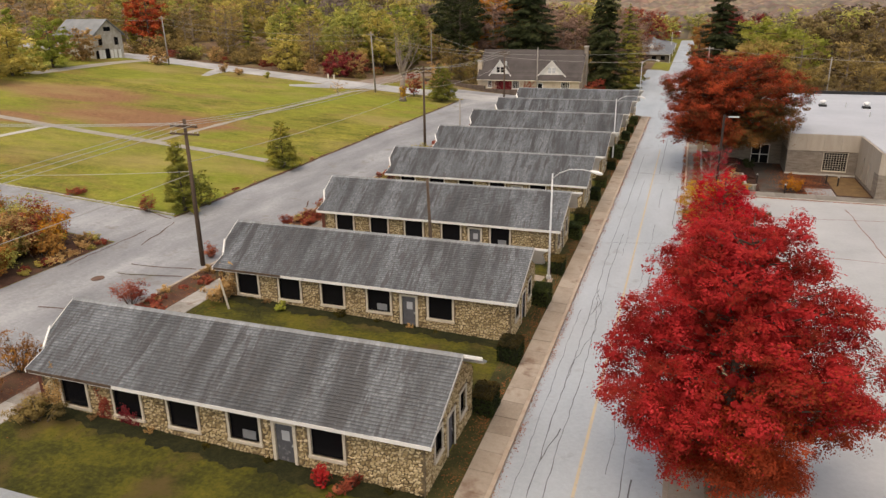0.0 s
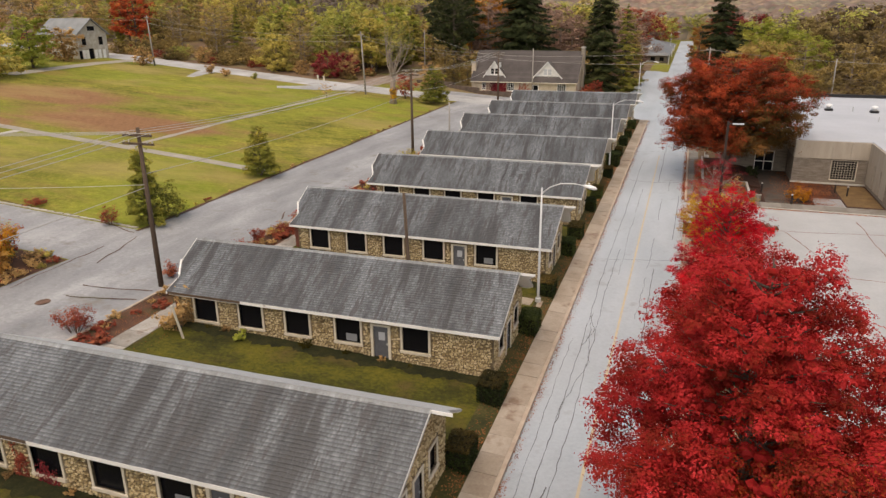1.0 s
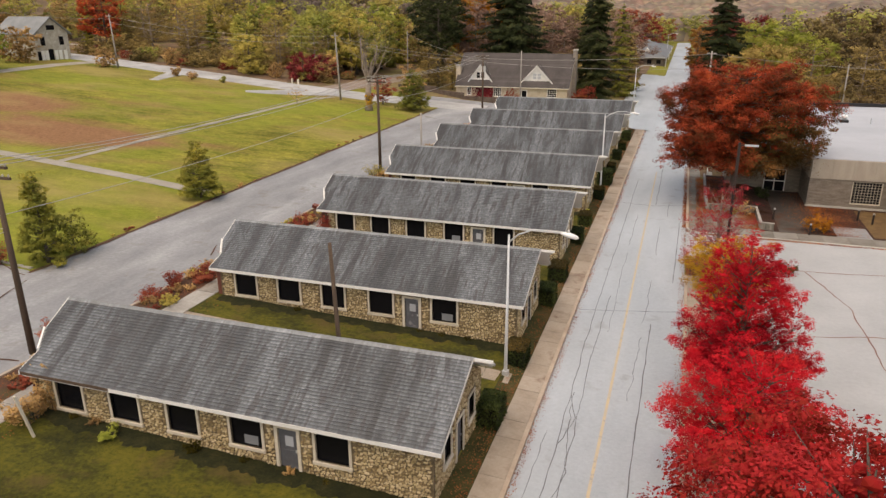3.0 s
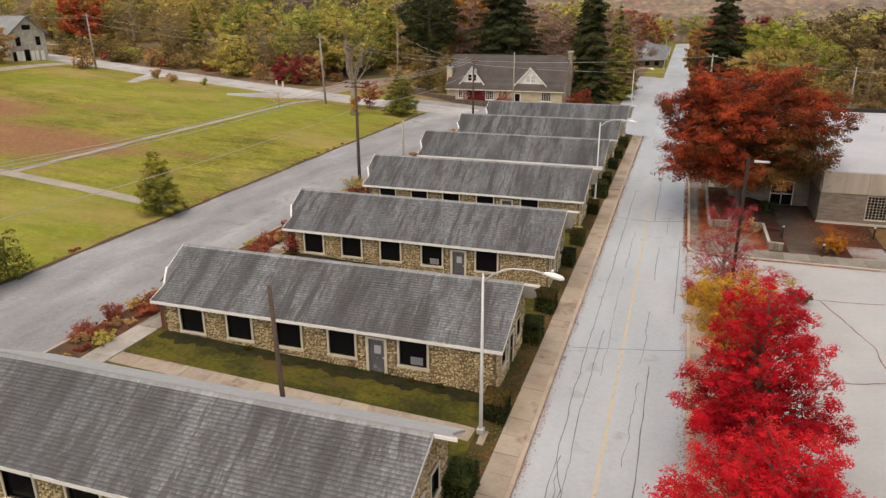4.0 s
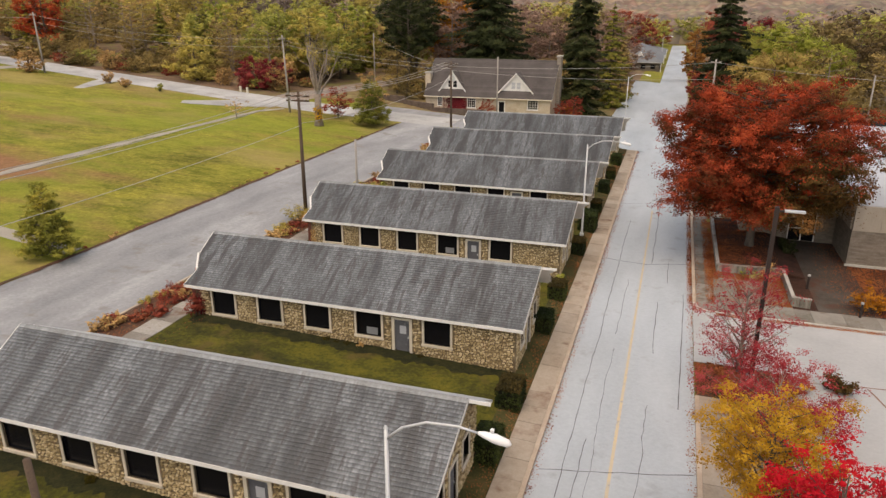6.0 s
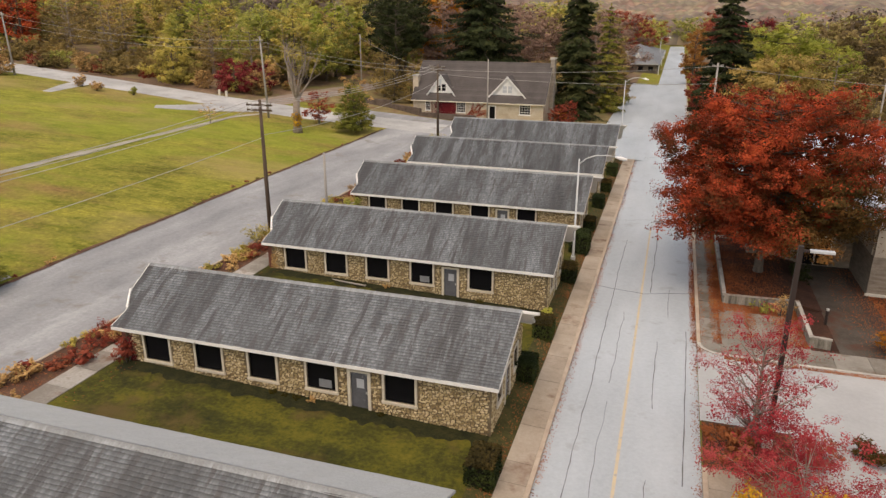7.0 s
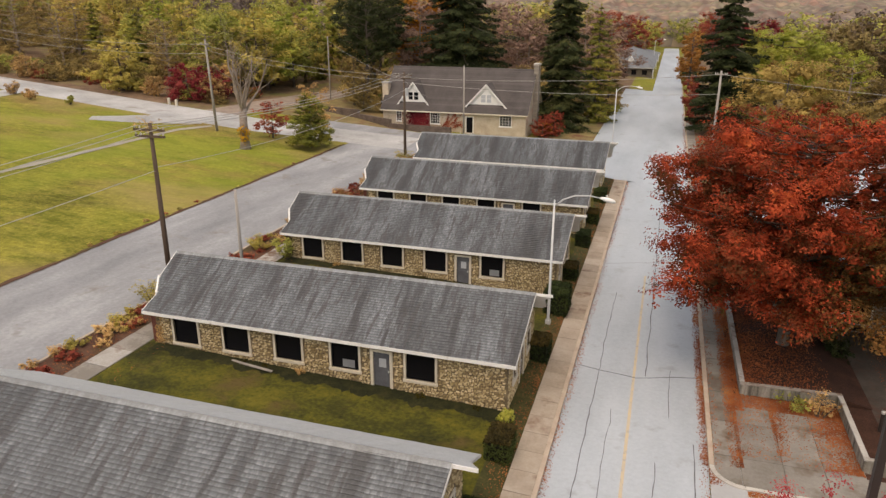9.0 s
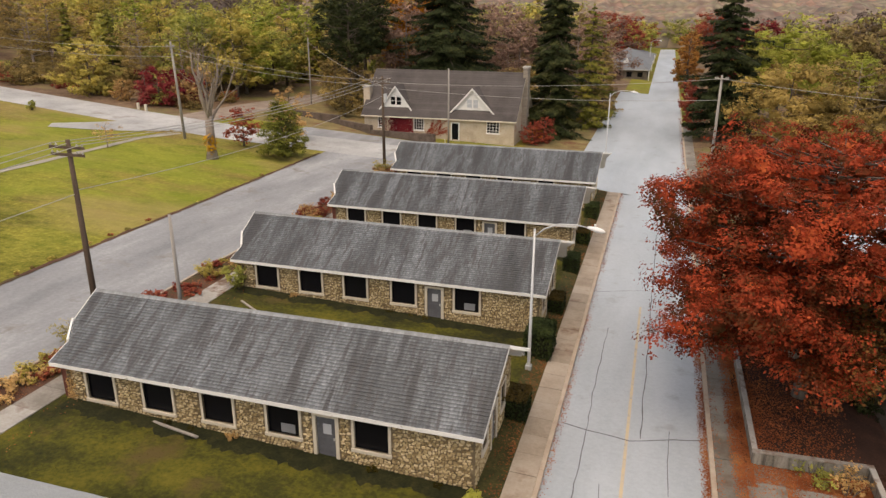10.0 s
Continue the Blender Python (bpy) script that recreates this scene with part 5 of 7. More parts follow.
utility_pole(-34.07, 44.55, 12.4, [(11.9, 2.3), (11.35, 2.5)], M_WOOD, "old dark utility pole with two crossarms")
utility_pole(-33.4, 92.0, 12.4, [(12.0, 2.3), (11.6, 2.2)], M_WOOD, "dark utility pole with crossarms in the verge")
utility_pole(-34.4, 139.8, 11.7, [(11.3, 2.2), (10.9, 2.0)], M_WOOD, "utility pole with crossarms near the end cottage", tank=True)
utility_pole(-16.4, 47.6, 8.5, [], M_WOOD, "plain dark wooden post without arms in the grass", (-0.35, 0.1))
utility_pole(-28.95, 93.8, 8.1, [], M_POLE, "slim bare grey post behind a cottage")
utility_pole(-31.2, 156.0, 11.4, [], M_POLE, "slim grey post before the stone house")
utility_pole(-61.5, 138.6, 15.2, [(14.6, 1.2)], M_POLE, "tall pale utility pole beside the lane", (-0.5, 0))
utility_pole(-62.2, 175.2, 14.3, [], M_POLE, "pale utility pole by the gravel lane")
utility_pole(-117.2, 144.2, 18.5, [(18.0, 1.4)], M_POLE, "pale utility pole near the old barn", (-0.4, 0))
utility_pole(2.9, 146.0, 12.3, [(11.9, 1.4)], M_POLE, "grey utility pole beyond the oak")
utility_pole(24.0, 150.0, 10.3, [], M_POLE, "short grey pole among the trees")


def dark_lamp(x, y):
    e = empty("lot_lamp", pose(x, y, gz(x, y)), "dark bronze lot lamp post with flat head", "street lamp")
    part("post", boxes((-0.1, 0.1, -0.1, 0.1, 0, 9.9)), M_BROWN, e)
    part("base", boxes((-0.22, 0.22, -0.22, 0.22, -0.05, 0.5), bev=0.03), M_CONC2, e)
    part("arm", boxes((0.1, 0.5, -0.05, 0.05, 9.65, 9.75)), M_BROWN, e)
    part("lamp_head", boxes((0.35, 1.3, -0.13, 0.13, 9.66, 9.78), bev=0.03), M_METAL, e, "flat pale lamp head")
    return e


dark_lamp(3.35, 73.9)


def cable(name, a, b, sag, label):
    return tagged(wire(name, a, b, sag, 0.021), label, "cable")


P1, P2, P3, P4 = (-34.07, 44.4, 12.1), (-33.4, 91.85, 12.2), (-34.4, 139.65, 11.5), (-61.8, 138.6, 14.8)
for dx in (-1.05, 0.0, 1.05):
    cable("cable", (P1[0] + dx, P1[1], P1[2]), (P2[0] + dx, P2[1], P2[2]), 0.8, "sagging cable strung between utility poles")
    cable("cable", (P2[0] + dx, P2[1], P2[2]), (P3[0] + dx, P3[1], P3[2]), 0.8, "sagging cable strung between utility poles")
    cable("cable", (P1[0] + dx, P1[1], P1[2]), (-72 + dx, 32 - dx, 14.0), 0.7, "sagging cable leading off across the lawn")
cable("cable", (P1[0], P1[1], 8.6), (-75, 30, 10.5), 0.8, "low cable leading off across the lawn")
cable("cable", (P1[0], P1[1], 9.3), (P2[0], P2[1], 9.4), 0.5, "low cable between utility poles")
cable("cable", (P1[0], P1[1], 8.4), (-33.9, -20, 8.6), 0.5, "low cable running back along the street")
for dx in (-1.05, 0.0, 1.05):
    cable("cable", (P1[0] + dx, P1[1], P1[2]), (P1[0] + dx, -20, P1[2]), 0.9, "sagging cable running back along the street")
cable("cable", (-33.4, 92, 9.6), (P3[0], P3[1], 9.4), 0.9, "low cable between utility poles")
for dz in (0, 0.6):
    cable("cable", P3[:2] + (11.2 - dz,), (-61.7, 138.6, 14.4 - dz), 0.7, "cable crossing the lane between poles")
    cable("cable", (-61.7, 138.6, 14.6 - dz * 2), (-117.5, 144.2, 18.0 - dz * 2), 1.3, "cable along the lane to the barn")
cable("cable", P3[:2] + (10.8,), (-38, 159, 6.5), 0.4, "service cable to the stone house")
cable("cable", P3[:2] + (11.0,), (2.9, 146, 11.9), 0.6, "cable over the street to the far pole")
cable("cable", P3[:2] + (10.4,), (2.9, 146, 9.6), 0.6, "cable over the street to the far pole")
cable("cable", (2.9, 146, 11.9), (40, 128, 11.0), 0.7, "cable running off over the trees")
cable("cable", (-117.5, 144.2, 17.5), (-180, 152, 22), 1.2, "cable running off past the barn")
cable("cable", P3[:2] + (10.6,), (-62.3, 175, 13.8), 0.6, "cable up the gravel lane")


# ---- clipped hedges by the gables ----
def hedge(m, w, d, h, label, mat_top, seed):
    r = np.random.RandomState(seed)
    e = empty("hedge_bush", m, label, "hedge", "clipped bushes by the pavement")
    n = 2600
    face = r.choice(5, n, p=[0.36, 0.16, 0.16, 0.16, 0.16])
    p = r.uniform(-0.5, 0.5, (n, 3)) * np.array([w, d, h])
    nr = np.zeros((n, 3))
    for k, (ax, sg) in enumerate(((2, 1), (0, 1), (0, -1), (1, 1), (1, -1))):
        q = face == k
        p[q, ax] = sg * 0.5 * np.array([w, d, h])[ax] * r.uniform(0.86, 1.04, q.sum())
        nr[q, ax] = sg
    rim = np.abs(p[:, 0] / w) ** 6 + np.abs(p[:, 1] / d) ** 6
    p[:, 2] -= rim * h * 4
    p[:, 2] += h / 2
    nr = unit(nr + r.normal(size=(n, 3)) * 0.55)
    top = p[:, 2] > h * 0.82
    leaf_mesh("foliage", p[~top], nr[~top], 0.12 * r.uniform(0.6, 1.4, (~top).sum()), L_HEDGE, e, seed)
    leaf_mesh("top_growth", p[top], nr[top], 0.12 * r.uniform(0.6, 1.4, top.sum()), mat_top, e, seed + 1)
    # near-black box behind the leaves paints the hedge's inner shade
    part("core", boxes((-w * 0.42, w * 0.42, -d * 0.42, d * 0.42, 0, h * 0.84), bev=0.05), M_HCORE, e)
    return e


L_HTOP = leaves("browned hedge leaves", [(0.12, (0.02, 0.02, 0.008)), (0.5, (0.075, 0.055, 0.018)), (0.88, (0.18, 0.12, 0.035))], through_light=0.15)
M_HCORE = surface("painted inner shade", [(0.3, (0.008, 0.008, 0.005)), (0.7, (0.02, 0.018, 0.012))], 2, 14, 1.0, 0.5)
HB = [hedge(on(-8.45, 32.6), 1.2, 1.7, 1.25, "clipped dark bush with browned top", L_HTOP, 3), hedge(on(-8.5, 38.9), 1.25, 1.6, 1.3, "clipped dark bush with rusty top", L_HTOP, 5), hedge(on(-8.4, 47.6), 1.2, 1.8, 1.3, "dense clipped green bush", L_HEDGE, 7)]
HB[0].matrix_basis = on(-8.45, 33.2)
for i, (y, k) in enumerate(((23.5, 0), (53.9, 1), (62.9, 2), (67.6, 0), (76.8, 2), (82.2, 0), (92.0, 1), (99.0, 2), (105.2, 0), (113.2, 2), (120.2, 0), (128.3, 2))):
    copy_thing(HB[k], on(-8.5, y, 0, 1.3 if y == 99.0 else 0.92 + 0.04 * (i % 4)))
shrub("shrub", on(-8.75, 84.6), 0.9, 0.8, 500, 0.13, L_LIME, "small bright green shrub at a cottage corner", 15)
shrub("shrub", on(-8.7, 54.9), 0.8, 0.9, 500, 0.13, L_LIME, "small bright green shrub at a cottage corner", 16)
shrub("shrub", on(-13.3, 24.7), 0.8, 1.6, 500, 0.13, L_RED, "red creeper climbing under a window", 17)
shrub("shrub", on(-12.2, 24.9), 1.6, 0.6, 500, 0.12, L_DULLRED, "low dull red weeds by a stone wall", 18)
shrub("shrub", on(-28.3, 24.3), 2.6, 1.5, 2400, 0.12, L_DRAB, "olive weeds overgrowing a cottage corner", 19)
shrub("shrub", on(-28.6, 39.6), 2.6, 1.7, 1500, 0.14, L_BROWN, "brown weeds overgrowing a cottage corner", 20)
shrub("shrub", on(-24.5, 39.9), 1.4, 0.5, 450, 0.12, L_LIME, "low green weeds along the wall", 21)
shrub("shrub", on(-29.2, 70.2), 1.2, 1.9, 900, 0.13, L_DULLRED, "dark reddish creeper at a cottage corner", 22)
shrub("shrub", on(-29.4, 100.3), 1.6, 2.2, 1200, 0.14, L_OLIVE, "green creeper at a cottage corner", 23)
for i, (x, y, w, h, mt, lb) in enumerate([
    (-34.0, 36.8, 2.4, 2.2, L_DULLRED, "dull red bush in the back verge"), (-32.6, 57.6, 2.0, 1.2, L_DULLRED, "reddish bush in the back verge"), (-33.2, 55.3, 1.7, 1.3, L_DULLRED, "small reddish bush in the back verge"), (-32.9, 62.2, 2.0, 1.2, L_DULLRED, "reddish bush in the back verge"),
    (-32.5, 59.8, 2.0, 0.8, L_DULLRED, "low reddish bush in the back verge"), (-32.8, 72.6, 2.6, 0.9, L_DULLRED, "sprawling reddish weeds in the back verge"), (-32.5, 86.4, 2.4, 1.2, L_GOLD, "yellow-green bush in the back verge"), (-33.3, 90.0, 2.4, 2.7, L_GOLD, "yellow bush round the foot of a pole"),
    (-32.4, 88.2, 2.0, 1.0, L_DULLRED, "low reddish weeds in the back verge"), (-32.5, 101.5, 2.2, 1.7, L_GOLD, "yellow-brown bush in the back verge"), (-32.5, 116.5, 2.6, 1.5, L_BROWN, "brown bush in the back verge"), (-33.5, 137.0, 3.0, 2.2, L_GOLD, "yellow-green bush by the end cottage"),
    (-33.2, 27.5, 2.8, 3.0, L_RUSTBUSH, "brown bush in the back verge"), (-32.6, 24.2, 3.0, 2.6, L_RUSTBUSH, "orange bush in the back verge"), (-33, 131, 2.0, 1.5, L_GOLD, "yellowish bush in the back verge"), (-34.6, 46.3, 1.2, 1.5, L_DULLRED, "red weeds at the foot of a pole"),
    (-33.2, 53.4, 2.6, 1.1, L_DULLRED, "sprawling rusty bush in the back verge"), (-32.0, 57.3, 2.6, 1.0, L_DULLRED, "sprawling rusty bush by a cottage corner"), (-31.9, 71.5, 2.6, 0.9, L_DULLRED, "sprawling rusty bush by a cottage corner"), (-32.0, 117.2, 2.8, 1.6, L_DULLRED, "rusty tangle by a cottage corner"), (-32.0, 131.8, 2.6, 1.5, L_BROWN, "brown tangle by a cottage corner"),
    (-46.5, 53.2, 1.5, 2.2, L_DULLRED, "upright dark red bush at the lawn corner"), (-56.3, 54.6, 2.4, 1.1, L_DULLRED, "low red bush on the kerb")]):
    flat_ = "sprawling" in lb or "low" in lb
    shrub("shrub", on(x, y), w, h * (0.6 if flat_ else 0.9), int((560 if flat_ else 800) * w), 0.10, mt, lb, 200 + i, stems=16)
r4 = random.Random(5)
weeds = [shrub("weed_clump", on(-32.4, 20), 1.3, 0.55, 420, 0.13, L_DULLRED, "low rusty tangle of weeds in the verge", 251), shrub("weed_clump", on(-32.6, 22), 1.4, 0.6, 420, 0.13, L_BROWN, "low brown tangle of weeds in the verge", 252), shrub("weed_clump", on(-31.9, 30), 1.2, 0.5, 420, 0.12, L_GOLD, "low yellowish weeds in the verge", 253)]
for i in range(120):
    y = 30 + i * 0.92 + r4.uniform(-0.6, 0.6)
    c = copy_thing(weeds[r4.choice((0, 0, 1, 1, 2))], Matrix.Identity(4))
    c.matrix_basis = on(r4.uniform(-33.5, -31.5), y, r4.uniform(0, 360), r4.uniform(0.5, 1.5))
weeds.append(shrub("weed_clump", on(-20.2, 40.3), 1.3, 0.45, 420, 0.1, L_GRASS, "dark green weeds along a stone wall", 254))
for i in range(40):
    c = copy_thing(weeds[r4.choice((3, 3, 3, 1))], Matrix.Identity(4))
    k = i % 8
    c.matrix_basis = on(r4.uniform(-28.5, -10), HOUSE_Y[k] + 0.25, r4.uniform(0, 360), r4.uniform(0.35, 0.6))
for i in range(46):
    c = copy_thing(weeds[r4.choice((0, 1, 1, 2))], Matrix.Identity(4))
    k = r4.random()
    c.matrix_basis = on(-43.7 - r4.uniform(0, 1.2), r4.uniform(25, 45.4), r4.uniform(0, 360), r4.uniform(0.5, 1.3)) if k < 0.6 else on(r4.uniform(-62, -44), 45.4 - r4.uniform(0, 1.0), r4.uniform(0, 360), r4.uniform(0.6, 1.4))
for i in range(22):
    c = copy_thing(weeds[r4.choice((0, 1, 2))], Matrix.Identity(4))
    c.matrix_basis = on(-43.8 - r4.uniform(0, 0.5), r4.uniform(54, 138), r4.uniform(0, 360), r4.uniform(0.25, 0.5))
for i in range(66):
    x = r4.uniform(-64, -45.0) if i % 3 else r4.uniform(-51, -45.2)
    y = r4.uniform(34 + max(0, -46 - x) * 0.3, 44.4)
    s = r4.uniform(2.4, 4.6) * (1.0 if x > -50 else 1.15)
    mt, lb = r4.choice([(L_GOLD, "golden roadside bush in the thicket"), (L_RUSTBUSH, "rusty orange roadside bush in the thicket"), (L_BROWN, "brown roadside bush in the thicket"), (L_ORANGE, "orange roadside bush in the thicket"), (L_DULLRED, "russet roadside bush in the thicket"), (L_OLIVE, "olive roadside bush in the thicket")])
    shrub("shrub", on(x, y), s, s * r4.uniform(0.7, 1.0), 1700, 0.17, mt, lb, 300 + i)


# ---- planter, hall and forecourt ----
M_PLANTER = surface("stained concrete wall", [(0.36, (0.075, 0.0675, 0.05625)), (0.5, (0.195, 0.18, 0.15)), (0.64, (0.315, 0.2925, 0.255))], 1.2, 9, 0.9, 0.3, stretch=(3, 3, 0.3), grain=0.25)


def low_wall(e, pts, top, thick=0.18):
    for i, ((x0, y0), (x1, y1)) in enumerate(zip(pts, pts[1:])):
        L, a = math.hypot(x1 - x0, y1 - y0), math.degrees(math.atan2(y1 - y0, x1 - x0))
        top += 0.006 * (1 if i % 2 else -1)
        o = part("wall_section", boxes((-thick / 2, L + thick / 2, -thick / 2, thick / 2, -0.1, top - 0.08)), M_PLANTER, e)
        o.matrix_basis = pose(x0, y0, 0, 0, 0, a)
        c = part("coping", boxes((-thick / 2 - 0.03, L + thick / 2 + 0.03, -thick / 2 - 0.03, thick / 2 + 0.03, top - 0.08, top), bev=0.015), M_BACK, o)


planter = empty("planter", Matrix.Identity(4), "low concrete planter wall round the oak", "planter")
low_wall(planter, [(2.35, 105.0), (2.35, 91.3), (6.95, 91.5), (6.95, 85.9), (7.95, 85.75)], 0.72)
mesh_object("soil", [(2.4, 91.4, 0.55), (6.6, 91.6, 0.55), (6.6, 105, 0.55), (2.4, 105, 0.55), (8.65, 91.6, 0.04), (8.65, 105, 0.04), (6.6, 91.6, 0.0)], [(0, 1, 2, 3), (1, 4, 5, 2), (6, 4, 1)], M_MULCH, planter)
bench = empty("bench", pose(3.0, 106.3, 0, 0, 0, 90), "concrete bench with bent white rail", "bench")
part("seat", boxes((-0.9, 0.9, -0.25, 0.25, 0.42, 0.5), bev=0.02), M_CONC2, bench)
for x in (-0.7, 0.7):
    part("leg", boxes((x - 0.12, x + 0.12, -0.2, 0.2, 0, 0.42)), M_CONC2, bench)
v, f = tube([(-0.8, 0.3, 0.0), (-0.8, 0.3, 0.8), (-0.5, 0.3, 1.05), (0.5, 0.3, 1.05), (0.8, 0.3, 0.8), (0.8, 0.3, 0.0)], [0.04] * 6, 8)
mesh_object("rail", v, f, M_WHITE, bench)
shrub("shrub", on(8.0, 97.4), 2.4, 1.7, 1700, 0.14, L_SPRUCE, "dark evergreen shrub by the entrance walk", 31)
shrub("shrub", on(11.8, 86.2), 2.4, 2.1, 1500, 0.15, L_ORANGE, "yellow-orange shrub in the forecourt", 32)
shrub("shrub", on(5.8, 90.0), 1.6, 1.5, 500, 0.12, L_BROWN, "small yellow-brown plant before the planter", 33)
shrub("shrub", on(4.6, 90.9), 2.4, 0.6, 500, 0.12, L_OLIVE, "low green weeds before the planter", 34)
shrub("shrub", on(7.7, 74.3), 2.2, 0.9, 1400, 0.14, L_OAKLOW, "low dark shrub on the lot corner", 35)
shrub("shrub", on(5.6, 73.4), 2.6, 0.9, 900, 0.15, L_DULLRED, "low red bush on the lot corner", 36)
shrub("shrub", on(1.8, 73.0), 2.5, 1.3, 1900, 0.13, L_FALLEN, "low rusty bush on the street corner", 37)
broad_tree("maple_tree", on(3.9, 68.4), 4.1, 3.1, 0.9, roundish, 40, 20000, 0.085, L_CRIMSON, "low spreading maple with thin crimson leaves", seed=38, bark=M_PALEBARK, cluster=0.2, bare=0.15, ascend=0.25)


def bollard(x, y, h=0.95):
    e = empty("bollard_light", pose(x, y, 0.05), "short dark bollard light with white top", "bollard", "bollards")
    v, f = tube([(0, 0, 0), (0, 0, h)], [0.09, 0.09], 10)
    mesh_object("post", v, f, M_BROWN, e)
    v, f = tube([(0, 0, h), (0, 0, h + 0.12), (0, 0, h + 0.16)], [0.1, 0.1, 0.03], 10)
    mesh_object("cap", v, f, M_TRIM, e)
    return e


b = bollard(8.4, 89.6)
for x, y in ((16.9, 90.3), (10.9, 85.1), (15.9, 91.5)):
    copy_thing(b, pose(x, y, 0.05))

M_VENEER = surface("grey brown ledge stone", [(0.25, (0.136, 0.1092, 0.0874)), (0.5, (0.24, 0.2067, 0.171)), (0.75, (0.344, 0.3003, 0.2508))], 1.0, 7, 0.9, 0.4, stretch=(1, 1, 5), spread=0.25)
M_BAND = surface("tan precast panel", [(0.3, (0.3182, 0.2762, 0.2268)), (0.7, (0.43, 0.3825, 0.3234))], 0.6, 8, 0.85, 0.15, stretch=(2, 2, 0.4))
M_FLATROOF = surface("pale roof membrane", [(0.3, (0.37, 0.39, 0.425)), (0.7, (0.48, 0.50, 0.535))], 0.15, 3, 0.7, 0.1)
M_BLACK = plain("black coping", (0.02, 0.02, 0.022), 0.6)
hall = empty("community_hall", Matrix.Identity(4), "low flat-roofed hall with stone walls and pale roof", "building")
RZ = 4.9
front_h = [(15.9, 18.6, 0.5, 2.85)]
bm = wall_with_holes(12.0, 19.6, 0, 2.95, 0.35, front_h)
fw = part("wall", bm, M_VENEER, hall)
fw.matrix_basis = pose(0, 95.8, 0)
for k in range(4):
    x0 = 12.0 + 1.9 * k
    part("band_panel", boxes((x0 + 0.01, x0 + 1.89, -0.08, 0.35, 2.95, RZ)), M_BAND, fw)
part("plinth", boxes((11.9, 19.6, -0.12, 0.0, 0, 0.22)), M_CONC2, fw)
bm = boxes((12.0, 12.35, 96.15, 139, 0, 2.95))
lw = part("wall", bm, M_VENEER, hall)
part("band_panel", boxes((11.92, 12.35, 96.15, 139, 2.95, RZ)), M_BAND, lw)
ww_ = part("wall", boxes((19.6, 19.95, 85.4, 87.4, 0, 2.6), (19.6, 19.95, 87.4, 95.8, 0, 0.4)), M_VENEER, hall)
part("band_panel", boxes((19.52, 19.95, 85.3, 87.4, 2.6, RZ)), M_BAND, ww_)
part("band_panel", boxes((19.56, 19.95, 87.4, 89.4, 0.4, RZ), (19.56, 19.95, 90.1, 92.2, 0.4, RZ), (19.56, 19.95, 92.9, 95.7, 0.4, RZ), (19.56, 19.95, 89.4, 90.1, 3.0, RZ), (19.56, 19.95, 92.2, 92.9, 3.0, RZ)), M_BAND, ww_)
for y0 in (89.4, 92.2):
    part("window", boxes((19.75, 19.85, y0, y0 + 0.7, 0.4, 3.0)), M_GLASSDARK, ww_)
sw = part("wall", boxes((19.95, 70, 85.4, 85.75, 0, 2.6)), M_VENEER, hall)
part("band_panel", boxes((19.95, 70, 85.3, 85.75, 2.6, RZ)), M_BAND, sw)
part("roof", boxes((12.1, 70, 96.0, 138.8, RZ - 0.1, RZ + 0.06), (19.8, 70, 85.5, 96.0, RZ - 0.1, RZ + 0.06)), M_FLATROOF, hall)
part("coping", boxes((11.9, 70, 138.8, 139.2, RZ - 0.2, RZ + 0.55)), M_BLACK, hall)
part("wall", boxes((12, 70, 138.4, 138.8, 0, RZ - 0.1)), M_BAND, hall)
gw = part("window", boxes((15.9, 15.98, 0.1, 0.3, 0.5, 2.85), (18.52, 18.6, 0.1, 0.3, 0.5, 2.85), (15.98, 18.52, 0.1, 0.3, 0.5, 0.58), (15.98, 18.52, 0.1, 0.3, 2.77, 2.85)), M_CREAM, hall)
gw.matrix_basis = pose(0, 95.8, 0)
gb = None
for i in range(9):
    for j in range(8):
        m = Matrix.Translation((16.0 + 0.28 * i + 0.14, 0.2, 0.6 + 0.27 * j + 0.135))
        if gb is None:
            gb = part("glass_block", boxes((-0.115, 0.115, -0.05, 0.05, -0.11, 0.11)), M_GLASSDARK, gw)
            gb.matrix_basis = m
        else:
            share("glass_block", gb, gw, m)
part("grout", boxes((15.98, 18.52, 0.18, 0.22, 0.58, 2.77)), M_CREAM, gw)
vest = part("wall", wall_with_holes(4.5, 12.0, 0, 4.4, 0.35, [(8.4, 10.6, 0.05, 2.5)]), M_VENEER, hall)
vest.matrix_basis = pose(0, 101.5, 0)
part("roof", boxes((4.3, 12.0, 101.3, 125, 4.4, 4.6)), M_FLATROOF, hall)
part("wall", boxes((4.5, 4.85, 101.85, 125, 0, 4.4)), M_VENEER, hall)
ed = part("door", boxes((8.4, 8.5, 0.1, 0.25, 0.05, 2.5), (10.5, 10.6, 0.1, 0.25, 0.05, 2.5), (9.45, 9.55, 0.1, 0.25, 0.05, 2.5), (8.5, 10.5, 0.1, 0.25, 2.4, 2.5), (8.5, 10.5, 0.1, 0.25, 1.1, 1.2)), M_WHITE, hall)
ed.matrix_basis = pose(0, 101.5, 0)
for x in (8.5, 9.55):
    part("pane", boxes((x, x + 0.95, 0.16, 0.2, 0.05, 2.4)), M_GLASSDARK, ed)
